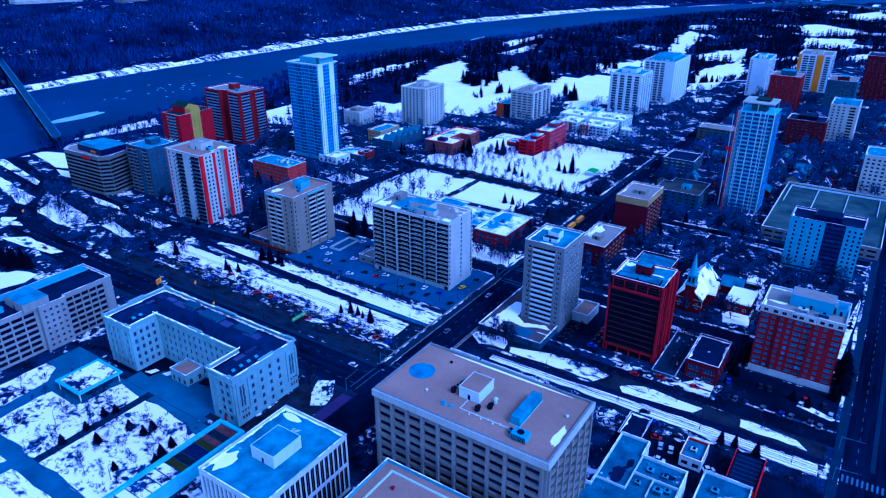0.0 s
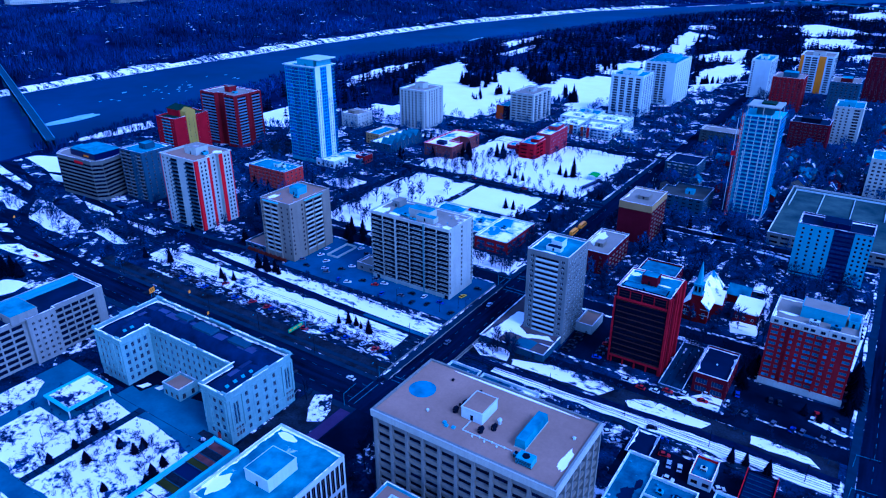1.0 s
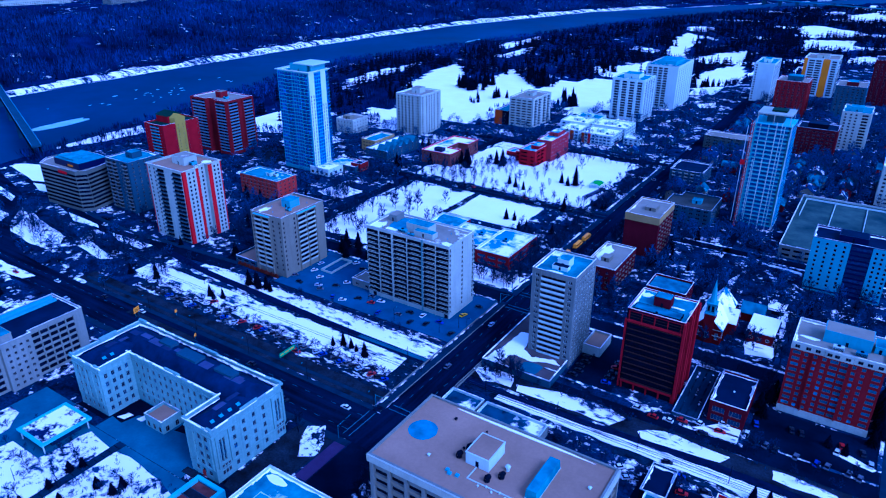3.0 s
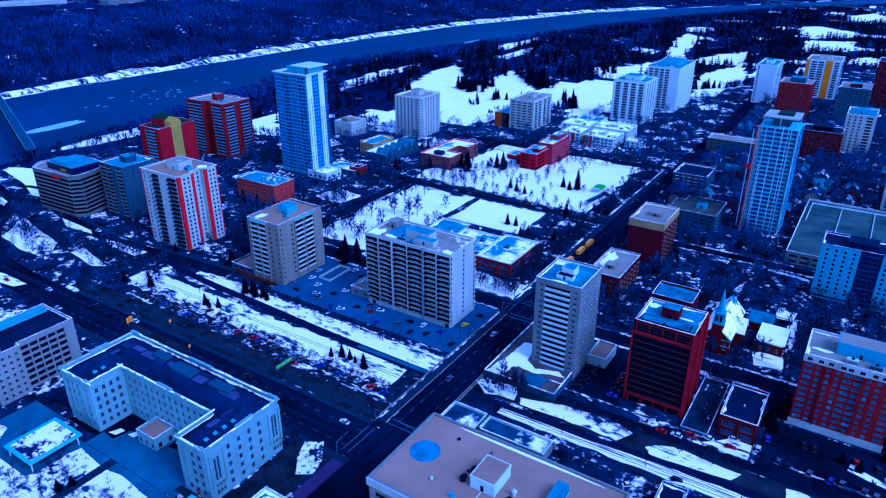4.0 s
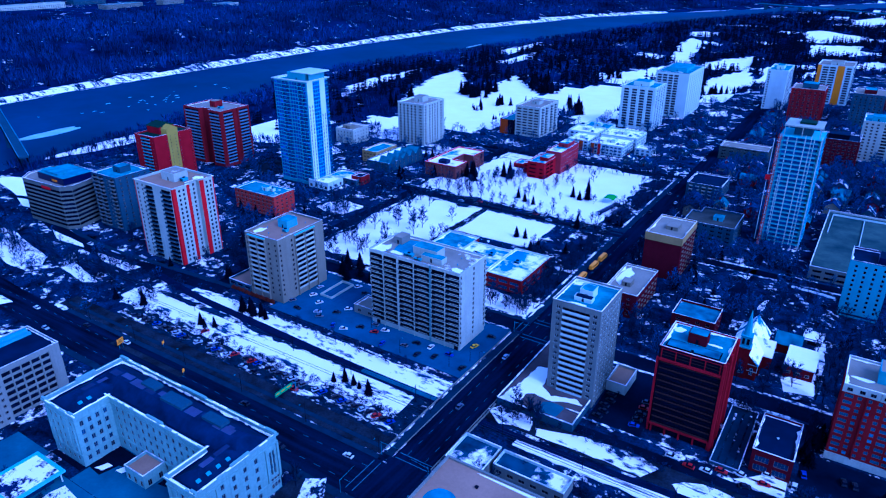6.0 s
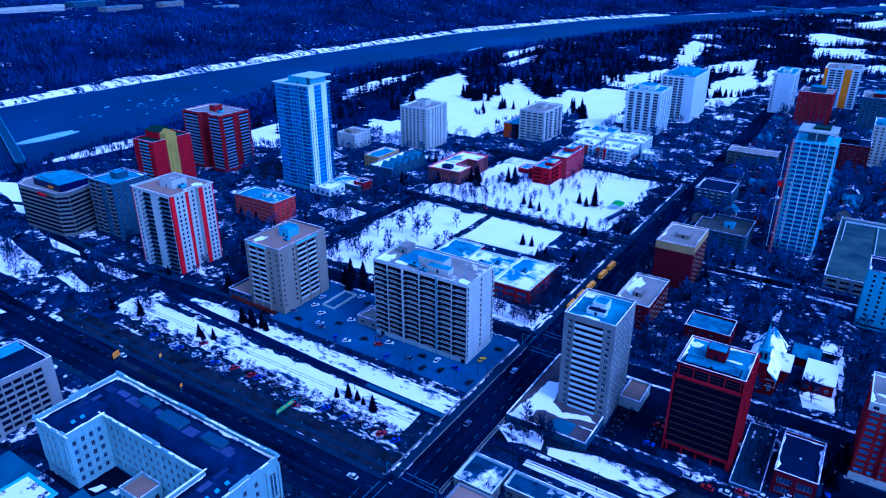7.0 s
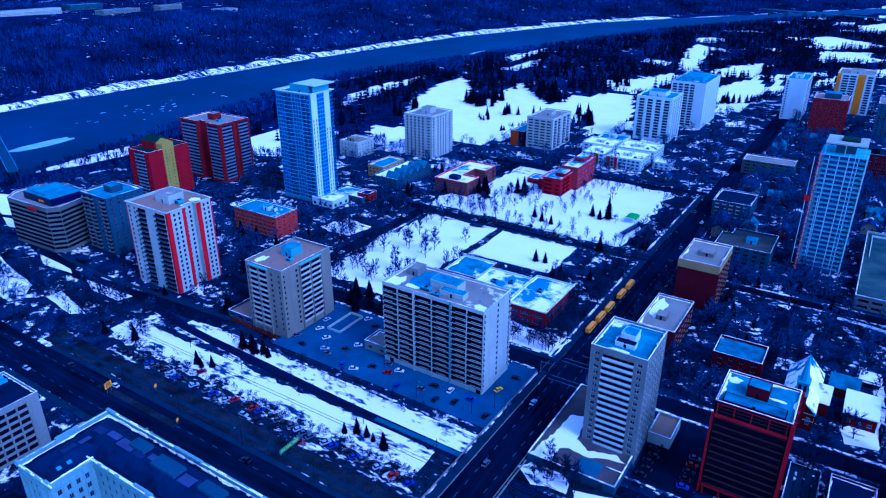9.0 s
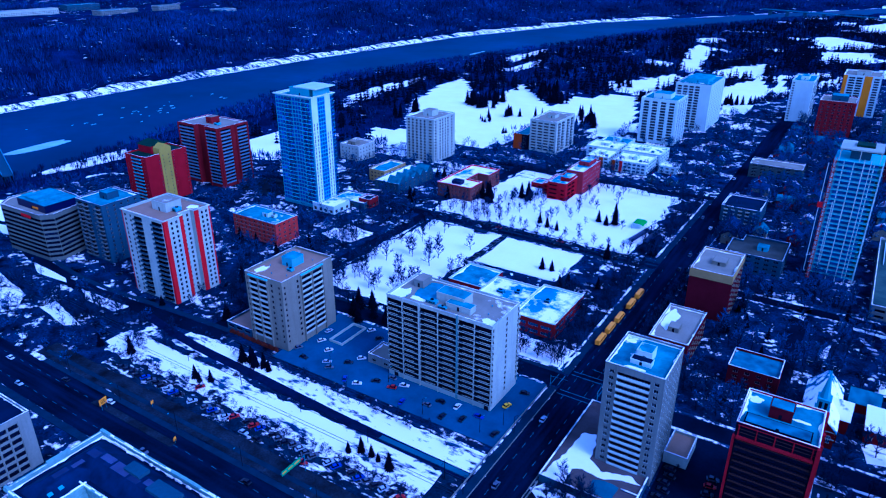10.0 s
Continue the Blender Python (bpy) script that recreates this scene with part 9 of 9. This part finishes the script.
# ---- vehicles ----
def car(x, y, rz, paint, long=4.5, tall=1.45, label="parked car"):
    t = thing("car", label, "car", pose(x, y, ground_z(x, y) + 0.1, 0, 0, rz), "cars")
    w, L = 0.9, long / 2
    prof = [(-L, 0.35), (-L + 0.05, 0.8), (-L + 0.5, 0.92), (L - 1.1, 0.9), (L - 0.15, 0.72), (L, 0.4)]
    b = Build()
    for i in range(len(prof) - 1):
        (x0, z0), (x1, z1) = prof[i], prof[i + 1]
        b.face([(x0, w, z0), (x0, -w, z0), (x1, -w, z1), (x1, w, z1)])
    b.face([(px, -w, pz) for px, pz in prof][::-1])
    b.face([(px, w, pz) for px, pz in prof])
    b.face([(L, -w, 0.4), (L, w, 0.4), (-L, w, 0.35), (-L, -w, 0.35)])
    part("body", b, paint, t)
    b = Build()
    lo, hi = [(-L + 0.45, 0.91), (L - 1.25, 0.9)], [(-L + 0.95, tall), (L - 2.1, tall)]
    k = w - 0.18
    q = [(lo[0][0], -w + 0.05, lo[0][1]), (lo[1][0], -w + 0.05, lo[1][1]), (lo[1][0], w - 0.05, lo[1][1]), (lo[0][0], w - 0.05, lo[0][1]),
         (hi[0][0], -k, hi[0][1]), (hi[1][0], -k, hi[1][1]), (hi[1][0], k, hi[1][1]), (hi[0][0], k, hi[0][1])]
    for f in ((0, 1, 5, 4), (1, 2, 6, 5), (2, 3, 7, 6), (3, 0, 4, 7)):
        b.face([q[i] for i in f], 0)
    part("cabin_glass", b, GLASS, t)
    b = Build()
    b.face([q[i] for i in (4, 5, 6, 7)])
    b.box(hi[0][0] - 0.02, -k - 0.01, tall, hi[1][0] + 0.02, k + 0.01, tall + 0.04)
    part("roof_panel", b, paint, t)
    wh = MESHES.get("wheel")
    if wh is None:
        b = Build()
        b.tube((0, -0.1, 0.32), (0, 0.1, 0.32), 0.32, 0.32, 10, 0, True)
        b.tube((0, 0.1, 0.32), (0, -0.101, 0.32), 0.2, 0.2, 8, 1, True)
        wh = MESHES["wheel"] = b.mesh("wheel", [TYRE, METAL])
    for sx in (-L + 0.85, L - 0.85):
        for sy in (-w + 0.05, w - 0.05):
            part("wheel", wh, None, t, "", pose(sx, sy, 0))
    return t


NAMES = ("white", "silver", "black", "grey", "blue", "red", "yellow")
FIRST = {}


def park(x, y, rz, k):
    """A car of the k-th colour; later ones copy the first."""
    m = pose(x, y, ground_z(x, y) + 0.1, 0, 0, rz)
    if k not in FIRST:
        tall = 1.45 if k in (1, 4, 6) else 1.6
        FIRST[k] = car(x, y, rz, PAINT[k], 4.5, tall, NAMES[k] + " car with dark windows on the asphalt")
    else:
        copy_thing(FIRST[k], m)


rc = random.Random(77)
MIXC = [0, 1, 2, 2, 2, 2, 2, 3, 3, 3, 2, 1, 4, 5]
for x, y, r, k in [(-62, 58, 200, 5), (-58, 62, 20, 0), (-71, 58, 200, 2), (-77, 52, 30, 0), (-91, 63, 30, 2), (-96, 55, 30, 3), (-100, 58, 30, 1), (-84, 52, 120, 4), (-52, 52, 100, 4), (-32, 53, 90, 2), (-38, 61, 180, 2), (-19, 61, 0, 4), (-24, 56, 90, 2), (-30, 62, 90, 0), (-115, 71, 60, 0), (-100, 92, 60, 0),
                   (-12.5, 74, 75, 6), (-10, 86, 20, 2), (-88, 69, 40, 0), (-106, 66, 60, 0), (-66, 64, 180, 3), (-112, 55, 0, 2), (-120, 60, 60, 3), (-42, 56, 180, 3), (-8, 55, 80, 2), (-118, 80, 80, 1), (-92, 88, 60, 2)]:
    park(x, y, r, k)
for k in range(26):
    if rc.random() < 0.8:
        park(-105 + k * 3.7, 6.0 + rc.uniform(-0.5, 0.5), 62 + rc.uniform(-4, 4), rc.choice(MIXC))
for k in range(20):
    if rc.random() < 0.8:
        park(-186 + k * 4.1, 3.4 + rc.uniform(-0.5, 0.5), 64 + rc.uniform(-6, 6), rc.choice((2, 2, 3, 2, 4, 1)))
for k in range(14):
    if rc.random() < 0.55:
        park(-150 + k * 8, 12 + rc.uniform(-0.5, 0.5) if k < 5 else 0.8, 62 if k < 5 else 2, rc.choice(MIXC))
for k in range(23):
    if rc.random() < 0.75:
        park(-158 + k * 6.6, 250.3, 0, rc.choice(MIXC))
    if rc.random() < 0.4:
        park(-158 + k * 6.6, 244.6, 180, rc.choice(MIXC))
for k in range(8):
    park(-101.0, 197 + k * 5.4, 90, rc.choice((2, 3, 2, 0)))
for k in range(7):
    park(57 + (k % 2) * 1.0, 56 + k * 4.2, 170, rc.choice(MIXC))
    if k < 5:
        park(72, 58 + k * 4.4, 10, rc.choice(MIXC))
for k in range(11):
    if rc.random() < 0.75:
        park(136 + k * 3.6, 52 + (k % 2) * 0.6, 80, rc.choice(MIXC))
    if rc.random() < 0.6:
        park(136 + k * 3.6, 68, 100, rc.choice(MIXC))
for x, y, r, k in [(122, 5, 100, 1), (126, 5, 100, 0), (119, 9, 10, 5), (124, -3, 0, 0), (112, 18, 20, 4), (116, 17, 10, 4), (110, 22, 20, 2), (126, 14, 15, 2), (141, 2, 30, 0), (100, 6, 40, 1), (96, 10, 40, 0), (92, -30, 90, 3), (100, -32, 90, 0), (114, 52, 170, 0), (108, 50, 0, 5), (132, 56, 90, 0), (122.6, 51.2, 10, 5), (123, 57, 5, 0), (134, 64.5, 100, 4), (163.5, 63.5, 80, 0), (175, 62.3, 90, 1), (170, 88, 90, 0), (97, 46, 175, 5), (103, 47, 175, 0), (117, 46.4, 20, 2), (90, 48, 0, 0),
                   (-158, -16, 180, 0), (-190, -17, 180, 2), (-230, -21, 180, 0), (-262, -28, 0, 5), (-118, -28, 0, 3), (-72, -18, 180, 2), (-14, -19, 180, 0), (-40, -29, 0, 2), (-205, -30, 0, 1), (6, 30, 90, 3), (4.5, 74, 90, 1), (12.6, 140, 90, 2), (-50, 102, 0, 3), (-100, 106, 180, 0), (-330, -25, 0, 0), (-300, -20, 180, 1),
                   (-135, 62, 0, 0), (-168, 130, 90, 2), (-168, 150, 90, 0), (-168, 175, 90, 3), (-171, 205, 90, 2), (-172, 225, 90, 0), (-245, 41, 0, 2), (-285, 44, 0, 0), (-300, 62, 60, 3), (-296, 64, 60, 0), (-268, 62, 80, 2), (13, 250, 90, 2), (13, 275, 90, 3), (3, 300, 90, 2), (13, 330, 90, 0), (3, 350, 90, 3), (13, 420, 90, 1), (3, 460, 90, 0)]:
    park(x, y, r, k)


def bus(x, y, rz):
    t = thing("school_bus", "yellow school bus parked along the street", "bus", pose(x, y, ground_z(x, y) + 0.1, 0, 0, rz), "school buses")
    b = Build()
    b.box(-5.2, -1.2, 0.6, 4.0, 1.2, 2.95, 0, 0.12)
    b.box(4.0, -1.05, 0.6, 5.6, 1.05, 1.6, 0, 0.1)
    part("body", b, YELLOW, t)
    b = Build()
    b.box(-4.8, -1.0, 2.9, 3.6, 1.0, 3.08, 0, 0.15)
    part("roof", b, YELLOW, t)
    for s in (-1, 1):
        for k in range(8):
            b = Build()
            y0, y1 = sorted((s * 1.10, s * 1.17))
            b.box(-4.8 + k * 1.05, y0, 1.75, -3.95 + k * 1.05, y1, 2.45)
            part("window", b, GLASS, t)
    b = Build()
    b.box(3.93, -1.0, 1.75, 3.99, 1.0, 2.6)
    part("windscreen", b, GLASS, t)
    for sx in (-3.4, 3.9):
        for sy in (-1.05, 1.05):
            b = Build()
            b.tube((sx, sy - 0.14, 0.5), (sx, sy + 0.14, 0.5), 0.5, 0.5, 12, 0, True)
            part("wheel", b, TYRE, t)
    return t


first = bus(2.2, 146, 90)
for y in (159, 172, 190, 204):
    copy_thing(first, pose(2.2 + (y - 146) * 0.015, y, 0.1, 0, 0, 90))

# ---- bridge, far bank campus and far bridge ----
def bridge(name, a, c, width, label, truss=True, piers=6):
    ax, ay, az = a
    d = Vector(c) - Vector(a)
    ln, ang = d.length, math.degrees(math.atan2(d.y, d.x))
    t = thing(name, label, "bridge", pose(ax, ay, az, 0, 0, ang))
    b = Build()
    b.box(0, -width / 2, -1.6, ln, width / 2, 0)
    part("deck", b, CONC_B, t)
    for s in (-1, 1):
        b = Build()
        b.box(0, s * width / 2 - 0.2, 0, ln, s * width / 2 + 0.2, 1.3)
        part("railing", b, METAL, t)
        if truss:
            n = int(ln / 14)
            b = Build()
            y = s * (width / 2 - 1.0)
            b.box(0, y - 0.4, -9.0, ln, y + 0.4, -8.2)
            for k in range(n):
                x0, x1 = ln * k / n, ln * (k + 1) / n
                b.tube((x0, y, -8.4), ((x0 + x1) / 2, y, -1.6), 0.35, 0.35, 4)
                b.tube(((x0 + x1) / 2, y, -1.6), (x1, y, -8.4), 0.35, 0.35, 4)
            part("truss", b, DARKM, t)
    for k in range(piers):
        x = ln * (k + 0.5) / piers
        b = Build()
        b.box(x - 2, -width / 2 + 1, RIVER - az - 3, x + 2, width / 2 - 1, -9.0 if truss else -1.6, 0, -0.5)
        part("pier", b, CONC_B, t)


bridge("river_bridge", (-575, 150, -14), (-1165, 375, -14), 9, "dark steel truss bridge over the river")
bridge("far_bridge", (-330, 2620, -22), (140, 2380, -22), 16, "distant low concrete bridge over the river", False, 8)
for x0, y0, w, d, h, m in [(-1890, 760, 30, 190, 16, CONC_W), (-1720, 960, 40, 110, 12, CONC_G), (-1660, 1100, 30, 70, 14, CONC_G), (-1520, 1180, 40, 60, 12, CONC_W), (-1460, 1290, 36, 80, 10, CONC_G), (-1960, 1010, 40, 100, 18, CONC_B)]:
    building("campus_building", "pale campus building on the far hilltop", rect(x0, y0, x0 + w, y0 + d), h, m, ROOF_TEAL, {0: [win(max(3, int(w / 5)), 3, 2.6, 1.6, 1.6, 3.6)], 1: [win(max(4, int(d / 6)), 3, 3.4, 1.6, 1.6, 3.6)]}, z0=ground_z(x0 + w, y0 + d / 2) - 2, category="campus building")

# ---- play frame and shelters on the park ground ----
t = thing("play_frame", "green playground frame with a yellow-green roof on the snow", "playground", pose(-34, 301, ground_z(-34, 301) + 0.2))
for x in (0.2, 7.4):
    for y in (0.2, 5.0, 9.8):
        b = Build()
        b.tube((x, y, 0), (x, y, 3.2), 0.12, 0.12, 6)
        part("post", b, DARKM, t)
b = Build()
for k in range(6):
    a0, a1 = math.pi * k / 6, math.pi * (k + 1) / 6
    b.face([(3.8 - 4.2 * math.cos(a0), -0.3, 3.1 + 1.4 * math.sin(a0)), (3.8 - 4.2 * math.cos(a1), -0.3, 3.1 + 1.4 * math.sin(a1)), (3.8 - 4.2 * math.cos(a1), 10.4, 3.1 + 1.4 * math.sin(a1)), (3.8 - 4.2 * math.cos(a0), 10.4, 3.1 + 1.4 * math.sin(a0))])
part("roof", b, surface("green_sheet", (0.05, 0.30, 0.03), 0.5, 0.2, 0.3, 2.0, 0.1), t)
for x0, y0, ln, w, rz in ((-28, 271, 27, 4.2, -10), (-19, 274, 22, 4.2, -6)):
    t = thing("shelter", "long dark blue shelter with an arched roof", "shelter", pose(x0, y0, ground_z(x0, y0) + 0.2, 0, 0, rz), "park shelters")
    for x in (0.2, w - 0.2):
        for k in range(5):
            b = Build()
            b.tube((x, 0.4 + (ln - 0.8) * k / 4, 0), (x, 0.4 + (ln - 0.8) * k / 4, 2.6), 0.08, 0.08, 6)
            part("post", b, DARKM, t)
    b = Build()
    for k in range(6):
        a0, a1 = math.pi * k / 6, math.pi * (k + 1) / 6
        p0, p1 = (w / 2 - (w / 2 + 0.2) * math.cos(a0), 2.5 + 1.0 * math.sin(a0)), (w / 2 - (w / 2 + 0.2) * math.cos(a1), 2.5 + 1.0 * math.sin(a1))
        b.face([(p0[0], 0, p0[1]), (p1[0], 0, p1[1]), (p1[0], ln, p1[1]), (p0[0], ln, p0[1])])
    part("canopy", b, NAVYP, t)

# clumps of tall spruces on the fairways, each round a middle
rs = random.Random(9)
for cx0, cy0, n, spread, lo, hi in [(-412, 734, 8, 9, 16, 25), (-394, 722, 7, 9, 14, 23), (-393, 768, 7, 10, 15, 24), (-332, 698, 5, 6, 12, 20), (-345, 649, 4, 7, 6, 11), (-352, 845, 11, 14, 16, 25), (-316, 820, 7, 9, 14, 22), (-208, 652, 9, 8, 16, 26), (-214, 700, 8, 9, 16, 24),
                                    (-454, 640, 3, 4, 22, 28), (-206, 889, 8, 12, 13, 20), (-288, 597, 4, 8, 9, 15), (-282, 1005, 8, 16, 12, 20), (-384, 1003, 10, 20, 14, 22), (-96, 938, 9, 13, 12, 19), (-62, 936, 7, 12, 11, 18), (-236, 560, 5, 10, 9, 14), (-250, 610, 4, 7, 8, 13)]:
    for i in range(n):
        conifer(cx0 + rs.gauss(0, spread * 0.6), cy0 + rs.gauss(0, spread * 0.9), rs.uniform(lo, hi), i, 1.0, "dark spruce in a clump on the snowy fairway")
